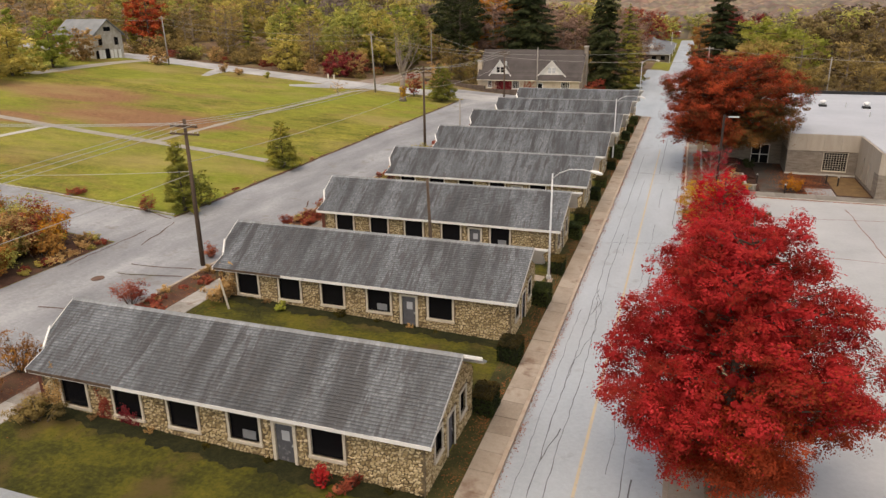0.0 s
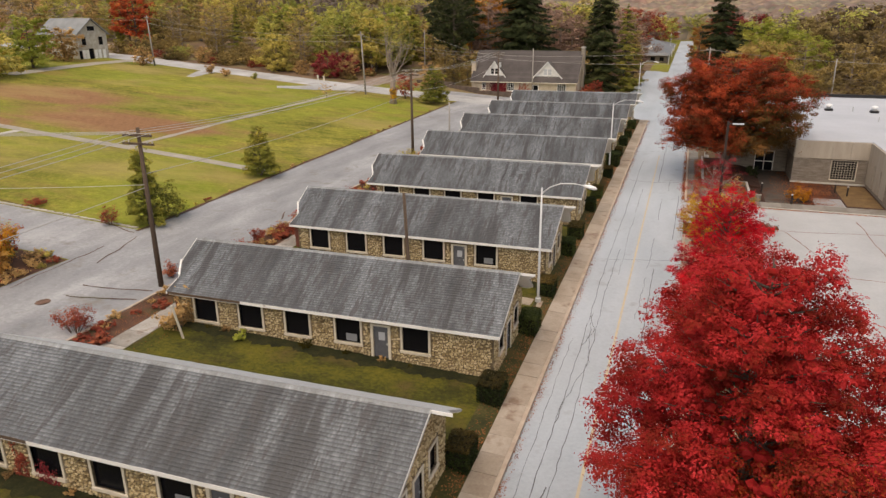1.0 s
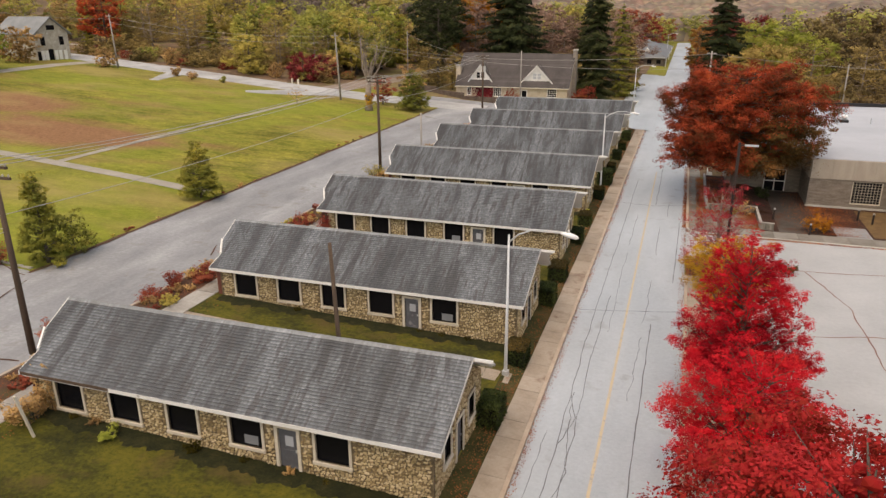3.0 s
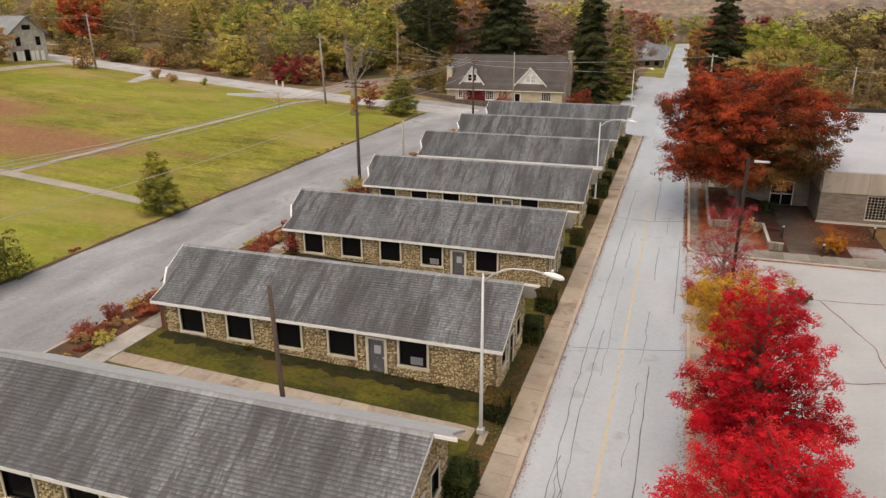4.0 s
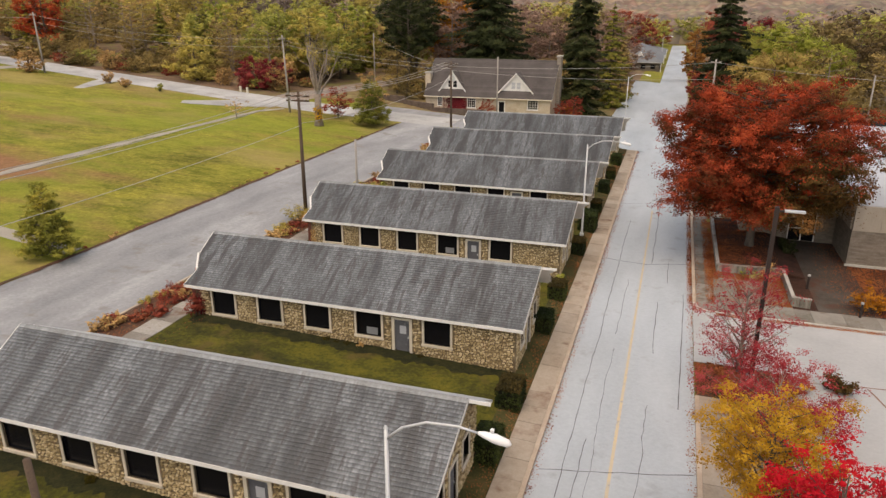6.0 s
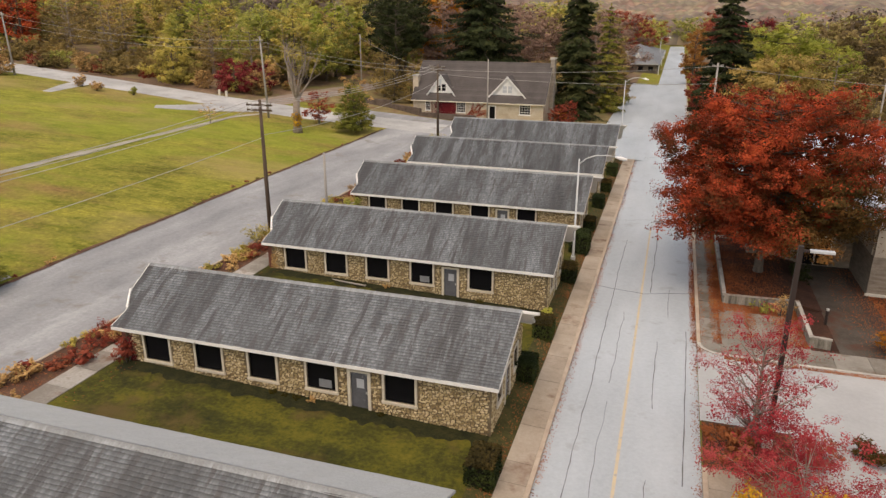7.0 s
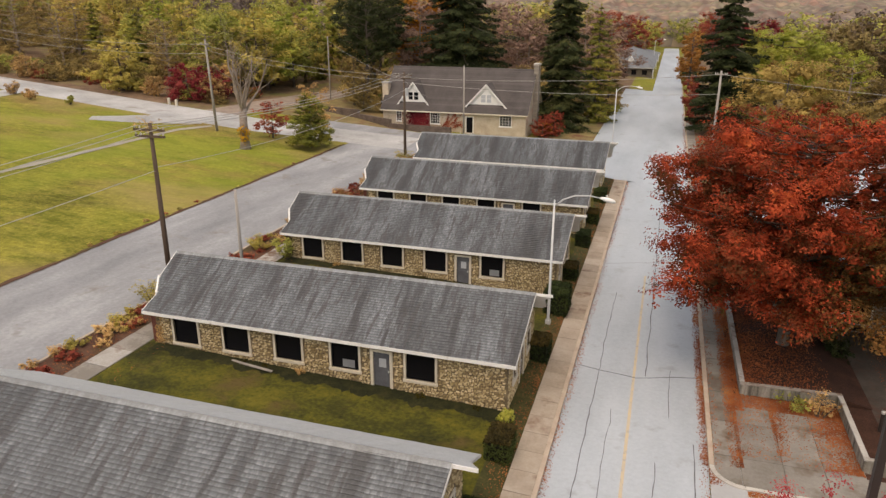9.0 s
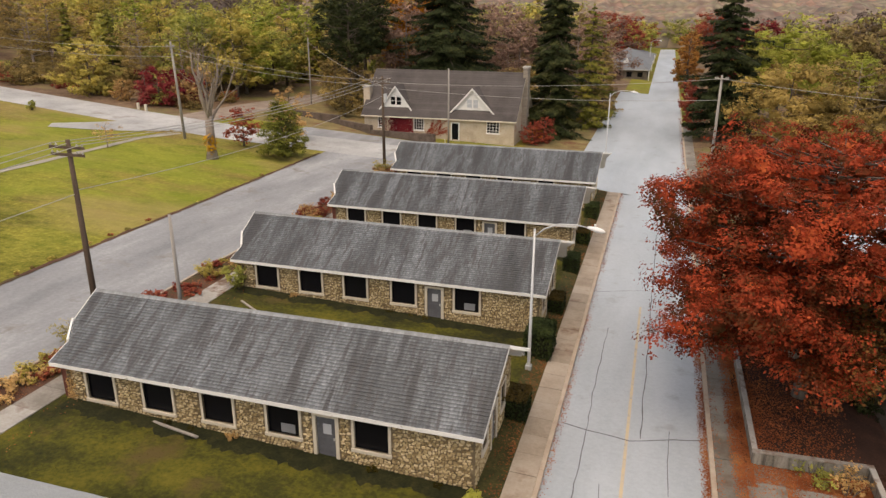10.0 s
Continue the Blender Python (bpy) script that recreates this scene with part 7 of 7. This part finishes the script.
spruce("spruce_tree", on(-39.6, 183), 31, 15.0, 52000, 0.56, L_SPRUCE, "huge dark spruce behind the stone house", 61, 0.10, 0.42, full=0.7)
spruce("spruce_tree", on(-18.8, 170.5), 28, 5.6, 42000, 0.47, L_SPRUCE, "tall dark spruce beside the stone house", 62, 0.04, 0.6, full=0.5)
spruce("spruce_tree", on(-24, 196), 21.5, 5.0, 15000, 0.5, L_SPRUCE, "dark spruce behind the stone house", 63, 0.08, 0.4)
spruce("pine_tree", on(-14.8, 182), 20, 6.0, 20000, 0.36, L_PINE, "tall soft green pine by the street", 64, 0.05, 0.2, 0.2)
spruce("pine_tree", on(-13.5, 194), 14, 4.4, 8000, 0.42, L_DRAB, "olive green pine by the street", 65, 0.05, 0.2, 0.2)
spruce("spruce_tree", on(5.7, 178), 26, 7.4, 44000, 0.45, L_SPRUCE, "tall dark spruce across the street", 66, 0.12, 0.35, 0.06, full=0.6)
spruce("spruce_tree", on(9.8, 188), 16, 4.4, 18000, 0.42, L_PINE, "green spruce across the street", 67, 0.04, 0.35, 0.1)
plant(lambda m: broad_tree("pine_tree", m, 24, 5.6, 8.5, roundish, 34, 9000, 0.42, L_SPRUCE, "tall dark pine with bare lower trunk", seed=68, cluster=0.24, flat=0.42, trunk_r=0.36, ascend=0.1), [(-57, 184, 1.0), (-55, 176, 0.9), (-64, 199, 1.05), (-60, 190, 1.0), (-61, 197, 0.95)])
TAKEN += [(-38, 182, 1), (-15.6, 170, 1), (-50, 186, 1), (-44, 178, 1), (6, 178, 1), (9.5, 190, 1), (18, 196, 1), (26, 192, 1), (12, 160, 1)]
plant(wood(15, 4.5, L_ORANGE, "tall glowing orange tree", 71, 3800, 0.55, 0.12), [(-53.5, 205, 1.5), (-52, 213, 1.4), (-55.5, 209, 1.3)])
plant(wood(14.5, 6.2, L_LIME, "large yellow-green tree above the street", 72, 26000, 0.25, 0.34), [(16.0, 197, 1.16), (24.5, 193, 0.95)])
plant(wood(10.5, 5.4, L_DRABGOLD, "golden brown tree beyond the oak", 73, 11000, 0.3, 0.08), [(12.5, 162, 1.3), (19, 156, 0.8)])
plant(wood(10.5, 4.4, L_DRAB, "half-bare brown tree beyond the hall", 74, 3200, 0.34, 0.12, bark=M_PALEBARK, bare=0.4), [(21.5, 168, 1.3), (30, 167, 1.25), (39, 159, 1.15), (47, 152, 0.9)])
plant(wood(9, 2.3, L_DULLRED, "narrow dull red tree at the kerb", 75, 2600, 0.4, 0.05), [(2.0, 183, 0.72), (1.9, 193, 0.75), (1.9, 206, 0.8)])
plant(wood(13, 2.9, L_RUSTBUSH, "rust coloured tree along the street", 76, 3600, 0.4, 0.05), [(2.0, 246, 1.1), (2.6, 266, 1.1), (3.4, 300, 1.05), (5, 330, 1.0)])
plant(wood(5, 2.4, L_DULLRED, "low red shrub tree beside the house", 77, 1500, 0.3, 0.05), [(-20.3, 161.2, 0.7), (-19.0, 163.5, 0.8)])
shrub("shrub", on(-20.0, 162.6), 1.8, 2.6, 700, 0.25, L_ORANGE, "orange shrub beside the stone house", 78)

plant(wood(9.5, 3.6, L_DRAB, "drab small tree above the gravel lane", 97, 3000, 0.3, 0.1), [(-56, 172, 0.9), (-52, 167, 0.6), (-50, 175, 0.8), (-58, 182, 1.0), (-57, 214, 1.3), (-65, 222, 1.35), (-71, 206, 1.2), (-49, 168, 0.55)])
plant(wood(11, 4.2, L_OLIVE, "olive tree at the end of the gravel lane", 98, 3400, 0.34, 0.12), [(-62, 232, 1.3), (-70, 222, 1.3), (-53, 228, 1.2), (-77, 214, 1.25), (-46, 184, 0.7)])
TAKEN += [(-56, 172, 1), (-65, 222, 1), (-71, 206, 1), (-62, 232, 1)]

# the woods' nearer rows
tall = lambda n, x0, x1, y0, y1: scatter(n, x0, x1, y0, y1, 1.3, 1.65)
plant(wood(13, 4.8, L_OLIVE, "olive green woodland tree", 81), scatter(9, -98, -73, 164, 205) + scatter(9, -190, -95, 184, 215))
plant(wood(13, 4.8, L_DRAB, "drab olive woodland tree", 80), scatter(8, -190, -80, 178, 220) + scatter(10, 32, 120, 150, 182, 0.5, 0.75))
plant(wood(14, 4.6, L_GOLD, "golden green woodland tree", 82), scatter(5, -92, -74, 163, 200) + scatter(9, -200, -95, 180, 220))
plant(wood(13, 4.4, L_BROWN, "brown autumn woodland tree", 83), scatter(10, -210, -80, 176, 230) + scatter(3, 32, 140, 155, 182, 0.5, 0.75))
plant(wood(13, 4.6, L_DRAB, "half-bare brown woodland tree with grey limbs", 89, 2400, 0.3, 0.2, bark=M_PALEBARK, bare=0.5), scatter(10, -200, -96, 171, 190, 0.8, 1.1) + scatter(4, -96, -76, 166, 185, 0.8, 1.1) + scatter(6, 28, 110, 160, 200, 0.8, 1.1))
plant(wood(14, 5.0, L_LIME, "bright yellow-green woodland tree", 84), scatter(5, -95, -74, 167, 210) + scatter(3, -180, -100, 185, 220))
plant(wood(14, 4.8, L_RUST, "rust red woodland tree", 85), [(-151, 178, 1.15), (-158, 183, 1.1)] + tall(3, 50, 130, 190, 260))
plant(wood(4.2, 3.0, L_OLIVE, "low olive thicket bush", 86, 1500, 0.36, 0.02), scatter(12, -190, -73, 157, 166, 0.4, 0.9, 2.2) + scatter(12, 18, 90, 143, 150, 0.6, 1.1, 2.5))
plant(wood(3.6, 2.8, L_DRAB, "low brown thicket bush", 87, 1500, 0.34, 0.02), scatter(20, -190, -73, 156, 170, 0.4, 0.9, 2.2) + scatter(26, -140, -92, 156, 178, 0.5, 1.25, 2.0) + scatter(12, 18, 90, 143, 150, 0.6, 1.1, 2.5))
plant(wood(2.6, 2.4, L_DULLRED, "low rusty bramble on the bank", 90, 1100, 0.28, 0.02), scatter(16, -190, -73, 155.5, 169, 0.5, 1.1, 1.8))
plant(lambda m: spruce("spruce_tree", m, 13, 3.2, 3600, 0.6, L_PINE, "dark green conifer in the woods", 88, 0.03, 0.3), [(-99, 170, 1.05), (-120, 182, 1.0), (60, 175, 1.2), (80, 190, 1.2)] + scatter(5, -180, -74, 175, 230))
strip("path_bank", [(-99, 166), (-112, 168.5), (-130, 171), (-165, 175)], 2.6, 0.05, M_PATH, "tan dirt track along the wood's edge", "path")

plant(wood(13, 4.8, L_UMBER, "umber brown woodland tree across the street", 101, 4600, 0.38), [(32, 200, 1.15), (38, 194, 1.1), (45, 203, 1.2), (24, 153, 0.66), (31, 151, 0.62), (37, 154, 0.7), (44, 150, 0.6)] + tall(24, 26, 150, 186, 262))
plant(wood(13, 4.6, L_WINE, "dark maroon tree behind the yellow-green ones", 102), [(16, 232, 1.35), (11.5, 240, 1.2)])
BACK = [(-30, 200), (-24, 206), (-19, 200), (-27, 214), (-36, 216), (-43, 205), (-52, 196), (-33, 228), (-45, 226), (-21, 222), (-28, 240), (-40, 240), (-17, 236), (-34, 252), (-22, 254), (-55, 230), (-46, 250)]
plant(wood(14, 4.8, L_ROSE, "faded pinkish brown tree behind the stone house", 91, 4600, 0.36, bark=M_PALEBARK), [(x, y, 1.2 + 0.07 * (i % 5)) for i, (x, y) in enumerate(BACK[::2])])
plant(wood(14, 4.6, L_UMBER, "umber brown tree behind the stone house", 92, 4600, 0.36), [(x, y, 1.1 + 0.06 * (i % 5)) for i, (x, y) in enumerate(BACK[1::2])])
plant(wood(9, 4.2, L_DRAB, "low drab green tree behind the stone house", 93), [(-24, 183, 0.8), (-39, 176, 0.7), (-20.5, 179, 0.8), (-28, 190, 1.0), (-46, 172, 0.7)])


def far_woods(name, spots, h0, h1, per, leaf, material, label, seed):
    r = np.random.RandomState(seed)
    cs, rs = [], []
    for x, y in spots:
        h = r.uniform(h0, h1)
        for k in range(7):
            a, d = r.uniform(0, 6.28), r.uniform(0, 0.3) * h
            cs.append((x + math.cos(a) * d, y + math.sin(a) * d, gz(x, y) + h * r.uniform(0.3, 0.9)))
            rs.append(h * r.uniform(0.14, 0.24))
    c, n = puff(r, np.array(cs), np.array(rs), len(spots) * per, 0.85)
    return tagged(leaf_mesh(name, c, n, leaf * r.uniform(0.6, 1.4, len(c)), material, None, seed), label, "woods", kind="stuff")


rf = random.Random(3)
spots = {k: [] for k in range(4)}
for i in range(760):
    if rf.random() < 0.55:
        x, y = rf.uniform(-420, -26), rf.uniform(205, 460)
    else:
        x, y = rf.uniform(14, 420), rf.uniform(200, 460)
    if -70 < x < -26 and y < 230:
        continue
    spots[rf.choice((2, 2, 3, 3, 0)) if x > 0 else int(2 + 2 * math.sin(x * 0.03 + 2 * math.sin(y * 0.021)) * 0.99 + rf.uniform(-0.9, 0.9)) % 4].append((x, y))
for k, (mt, lb) in enumerate(((L_OLIVE, "far olive green woods"), (L_GOLD, "far golden woods"), (L_UMBER, "far brown woods"), (L_MAUVE, "far russet woods with painted haze"))):
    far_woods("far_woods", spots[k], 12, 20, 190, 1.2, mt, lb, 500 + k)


def hill_sheet():
    """Wooded hills: a canopy of rounded lumps, a lump to a tree; a field lies beyond the street's end."""
    xs = [-1900, -1500, -1200, -950, -760, -620] + list(range(-520, -300, 8)) + list(range(-300, 180, 4)) + list(range(180, 420, 10)) + [500, 620, 760, 950, 1200, 1500, 1900]
    ys = list(range(452, 720, 4)) + list(range(720, 1000, 9)) + list(range(1000, 1250, 22)) + [1300, 1450, 1700, 2200]
    vs = []
    for y in ys:
        for x in xs:
            field = abs(x + 8 + (y - 560) * 0.1) < 34 + 10 * math.sin(x * 0.3) and 545 < y < 610
            lump = 0.5 if field else 8 + 6.5 * abs(noise.noise((x * 0.07, y * 0.05, 0.3))) + 4.0 * noise.noise((x * 0.16, y * 0.1, 4.1)) + 8 * noise.noise((x * 0.012, y * 0.01, 7.0))
            vs.append((x, y, gz(x, y) + (lump if y > 455 else 0.2)))
    n = len(xs)
    fs = [(j * n + i, j * n + i + 1, (j + 1) * n + i + 1, (j + 1) * n + i) for j in range(len(ys) - 1) for i in range(n - 1)]
    m, ns, ls = nodes_of("forest canopy with haze painted in")
    pos = ns.new("ShaderNodeNewGeometry").outputs["Position"]
    crown = ns.new("ShaderNodeTexVoronoi")
    crown.inputs["Scale"].default_value = 0.12
    ls.new(pos, crown.inputs["Vector"])
    sep = ns.new("ShaderNodeSeparateColor")
    ls.new(crown.outputs["Color"], sep.inputs[0])
    # crown colours carry the distance haze as grey
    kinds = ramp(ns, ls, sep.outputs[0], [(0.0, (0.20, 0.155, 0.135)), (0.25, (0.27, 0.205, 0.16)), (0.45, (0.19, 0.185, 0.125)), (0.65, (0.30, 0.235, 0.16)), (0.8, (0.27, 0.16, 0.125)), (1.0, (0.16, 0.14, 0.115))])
    # shade between crowns painted as darker cell edges
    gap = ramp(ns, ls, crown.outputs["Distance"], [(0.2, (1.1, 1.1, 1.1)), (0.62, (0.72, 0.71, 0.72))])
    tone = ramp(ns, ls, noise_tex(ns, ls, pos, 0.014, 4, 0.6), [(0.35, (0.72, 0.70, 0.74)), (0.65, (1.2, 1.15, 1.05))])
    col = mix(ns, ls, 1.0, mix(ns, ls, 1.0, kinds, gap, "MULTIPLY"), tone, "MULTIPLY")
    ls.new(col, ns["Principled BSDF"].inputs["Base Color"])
    ns["Principled BSDF"].inputs["Roughness"].default_value = 1.0
    return tagged(mesh_object("backdrop_hills", vs, fs, m, smooth=True), "brown wooded hills far beyond the street, haze painted in", "hills", kind="structure")


hill_sheet()
plant(wood(13, 5.5, L_DULLRED, "dull red tree beyond the street's end", 95, 6000, 0.36), [(-21, 345, 1.3), (-17, 358, 1.15), (-28, 360, 1.4), (-20, 405, 1.3), (-12, 432, 1.0), (14, 380, 1.5), (16, 410, 1.4), (-30, 380, 1.4)])
plant(wood(13, 5.5, L_OLIVE, "olive tree beyond the street's end", 96), [(-20, 352, 1.0), (-16, 380, 1.1), (-45, 340, 1.3), (-34, 330, 1.2), (-22, 398, 1.0), (-14, 418, 1.1), (12, 436, 1.2), (2, 456, 1.2), (-8, 458, 1.1), (-3, 462, 1.0)])


# ---- long building down the street ----
M_FARROOF = surface("grey house shingles", [(0.3, (0.13, 0.14, 0.15)), (0.7, (0.22, 0.232, 0.245))], 0.4, 5, 0.8, 0.2)


# shadow on the far walls put into a dark stone colour
M_FARWALL = surface("stone with wall shadow painted in", [(0.3, (0.09, 0.075, 0.062)), (0.7, (0.19, 0.16, 0.13))], 0.8, 5, 0.9, 0.3)


def long_house(x, y, L, wide=10.8, eave=2.9, ridge=9.0):
    """Ridge along the street, the near end hipped with a white dormer."""
    e = empty("far_house", pose(x, y, gz(x, y)), "long low house with grey hipped roof down the street", "house", "houses down the street")
    w, mid = wide, -wide / 2
    part("wall", boxes((-w, 0, 0, L, -0.2, eave)), M_FARWALL, e)
    o = 0.7
    a0, a1, b0, b1 = (o, -o, eave), (-w - o, -o, eave), (o, L + o, eave), (-w - o, L + o, eave)
    r0, r1 = (mid, 5.2, ridge), (mid, L - 2, ridge)
    for quad in ([a0, b0, r1, r0], [b1, a1, r0, r1], [a1, a0, r0], [b0, b1, r1]):
        bm = bmesh.new()
        top = [bm.verts.new(q) for q in quad]
        low = [bm.verts.new((q[0], q[1], q[2] - 0.2)) for q in quad]
        bm.faces.new(top)
        bm.faces.new(low[::-1])
        for i in range(len(quad)):
            bm.faces.new([top[i], low[i], low[(i + 1) % len(quad)], top[(i + 1) % len(quad)]])
        bmesh.ops.recalc_face_normals(bm, faces=bm.faces)
        part("roof", bm, M_FARROOF, e)
    part("fascia", boxes((-w - o, o, -o - 0.05, -o, eave - 0.2, eave)), M_TRIM, e)
    part("fascia", boxes((o, o + 0.05, -o, L + o, eave - 0.2, eave)), M_TRIM, e)
    bm = bmesh.new()
    kz = eave + (ridge - eave) * 0.34
    g = [bm.verts.new(p) for p in [(mid - 0.2, 1.4, kz), (mid + 2.2, 1.4, kz), (mid + 1.0, 1.2, kz + 1.5), (mid - 0.2, 2.2, kz), (mid + 2.2, 2.2, kz), (mid + 1.0, 4.0, kz + 1.5)]]
    for q in ((0, 1, 2), (5, 4, 3), (0, 3, 4, 1), (1, 4, 5, 2), (2, 5, 3, 0)):
        bm.faces.new([g[i] for i in q])
    bmesh.ops.recalc_face_normals(bm, faces=bm.faces)
    part("dormer", bm, M_WHITE, e, "small white dormer on the hip")
    for k in range(int(L / 4)):
        part("window", boxes((-0.02, 0.05, 1.5 + 4 * k, 2.9 + 4 * k, 0.9, 2.2)), M_GLASSDARK, e)
    for k in range(3):
        part("window", boxes((-2.6 - 3 * k, -1.2 - 3 * k, -0.05, 0.02, 0.9, 2.2)), M_GLASSDARK, e)
    part("post", boxes((0.4, 0.6, -0.6, -0.4, -0.1, 2.9)), M_WHITE, e)
    return e


long_house(-7.9, 272, 30, 14, 2.9, 7.6)
long_house(-7.9, 308, 26, 16, 2.4, 5.8)
long_house(-7.9, 340, 26, 15, 2.0, 4.2)


# ---- grass, fallen leaves ----
def blades(name, areas, density, size, material, label, seed):
    r = np.random.RandomState(seed)
    out = []
    for x0, x1, y0, y1 in areas:
        n = int((x1 - x0) * (y1 - y0) * density)
        p = np.stack([r.uniform(x0, x1, n), r.uniform(y0, y1, n), np.zeros(n)], 1)
        patch = np.sin(p[:, 0] * 1.3 + 2 * np.sin(p[:, 1] * 0.9)) * np.sin(p[:, 1] * 1.7 + p[:, 0] * 0.4)
        p = p[patch + r.uniform(-1, 1, n) > -0.5]
        p[:, 2] = np.interp(-p[:, 0], GX, GZ) + size * 0.2
        out.append(p)
    c = np.concatenate(out)
    nr = unit(r.normal(size=(len(c), 3)) * np.array([1, 1, 0.35]) + np.array([0, 0, 0.35]))
    return tagged(leaf_mesh(name, c, nr, size * r.uniform(0.5, 1.4, len(c)), material, None, seed, 0.3), label, "grass", kind="stuff")


gaps = [(-29.7, -9.0, a + 7.5, b + 0.5) for a, b in zip([10.05] + HOUSE_Y, HOUSE_Y)]
blades("grass", gaps, 90, 0.085, L_GRASS, "short olive grass between the cottages", 601)


def litter(name, areas, size, material, label, seed):
    r = np.random.RandomState(seed)
    out = []
    for x0, x1, y0, y1, n, z in areas:
        edge = r.beta(0.8, 1.6, n)
        p = np.stack([x0 + (x1 - x0) * edge, r.uniform(y0, y1, n), np.zeros(n)], 1)
        keep = np.sin(p[:, 1] * 0.9 + np.sin(p[:, 1] * 0.37) * 3) + r.uniform(-1, 1.6, n) > -0.2
        p = p[keep]
        p[:, 2] = (np.interp(-p[:, 0], GX, GZ) + 0.075) if z is None else z
        p[:, 2] += r.uniform(0, 0.02, len(p))
        out.append(p)
    c = np.concatenate(out)
    nr = unit(np.array([0, 0, 1.0]) + r.normal(size=(len(c), 3)) * 0.3)
    return tagged(leaf_mesh(name, c, nr, size * r.uniform(0.6, 1.3, len(c)), material, None, seed), label, "fallen leaves", kind="stuff")


litter("leaf_litter", [(-6.41, -6.05, 4, 150, 6500, ROAD_Z + 0.012), (0.49, 0.05, 0, 200, 8500, ROAD_Z + 0.012), (0.49, 0.1, 84.5, 112, 4200, ROAD_Z + 0.02), (0.72, 1.1, 84, 140, 1600, None), (1.95, 1.35, 84.5, 106, 6000, None), (-7.9, -8.9, 4, 139, 9000, None), (-31.4, -33.4, 4, 141, 9000, None), (2.2, 4.6, 0, 75, 6200, None), (0.6, 6.8, 71.6, 75.2, 6600, None),
    (2.0, 6.9, 85.5, 90, 1500, 0.07), (12.2, 9.6, 85.4, 101, 2600, None), (2.0, 30, 82.6, 82.98, 6500, 0.025), (0.5, 1.1, 83.0, 84.4, 500, 0.03), (-28.5, -30.0, 4, 141, 1500, None)], 0.085, L_FALLEN, "scattered rusty fallen leaves", 611)
litter("leaf_litter", [(2.5, 6.9, 91.6, 104, 11000, 0.56), (12.2, 16, 85.5, 95.5, 5600, None)], 0.10, L_FALLEN, "carpet of rust red fallen leaves", 612)
litter("leaf_litter", [(6.9, 1.5, 89.9, 91.2, 9000, 0.07), (2.3, 1.5, 89.5, 105, 7000, 0.07), (6.9, 5.2, 85.4, 90, 5000, 0.07), (3.5, 4.2, 86, 89.9, 900, 0.07)], 0.1, L_FALLEN, "rusty leaves drifted before the planter", 613)
for x, y, L, a, lb in ((-27.6, 38.6, 2.3, 70, "pale wooden stake leaning in the grass"),):
    st = part("stake", boxes((-0.05, 0.05, -0.05, 0.05, 0, L)), M_CREAM)
    st.matrix_basis = pose(x, y, gz(x, y), 8, -6, 0)
    tagged(st, lb, "stake")
for x, y, L, a in ((-27.2, 98.0, 2.2, -35), (-22.9, 84.9, 2.9, -12)):
    st = part("board", boxes((-L / 2, L / 2, -0.07, 0.07, 0.03, 0.09)), M_POLE)
    st.matrix_basis = pose(x, y, gz(x, y) + 0.05, 0, -2, a)
    tagged(st, "weathered grey board lying in the grass", "board")


def wall_creeper(x, y, w, h, n, material, label, seed):
    """Leaves and thin stems flat against a wall that faces the street's start."""
    r = np.random.RandomState(seed)
    e = empty("creeper", pose(x, y, gz(x, y)), label, "creeper")
    specs, cs = [], []
    for i in range(max(3, int(w * 5))):
        px, pts = r.uniform(-w / 2, w / 2), []
        for k in range(6):
            pts.append((px, -0.07 - 0.01 * (i % 3), h * k / 5 * r.uniform(0.8, 1.0) * (0.5 + 0.5 * (i % 2))))
            px += r.normal(0, 0.08)
        specs.append((pts, [0.012] * 5 + [0.004], 4))
        cs += pts
    v, f = tubes(specs)
    tagged(mesh_object("stems", v, f, M_BARK, e), kind="stuff")
    c = np.array(cs)[r.choice(len(cs), n)] + r.normal(size=(n, 3)) * np.array([0.11, 0.025, 0.14])
    c[:, 1] = np.minimum(c[:, 1], -0.05)
    c[:, 2] = np.maximum(c[:, 2], 0.02)
    leaf_mesh("foliage", c, unit(np.array([0, -1, 0.35]) + r.normal(size=(n, 3)) * 0.35), 0.11 * r.uniform(0.6, 1.3, n), material, e, seed)
    return e


for x, y, w, h, n, mt, lb in ((-25.75, 25.65, 0.7, 2.2, 420, L_DULLRED, "rusty creeper between two windows of a stone wall"), (-24.1, 25.65, 1.0, 1.1, 380, L_WINE, "dark red creeper under a window of a stone wall"), (-28.9, 25.65, 0.9, 2.3, 520, L_BROWN, "brown creeper at a cottage corner"),
                              (-29.0, 40.7, 0.9, 2.5, 560, L_BROWN, "brown creeper at a cottage corner"), (-29.1, 70.55, 0.6, 2.4, 420, L_WINE, "dark red creeper at a cottage corner"), (-29.1, 85.55, 0.5, 2.2, 260, L_BROWN, "thin brown creeper at a cottage corner")):
    wall_creeper(x, y, w, h, n, mt, lb, 700 + int(-x * 10))
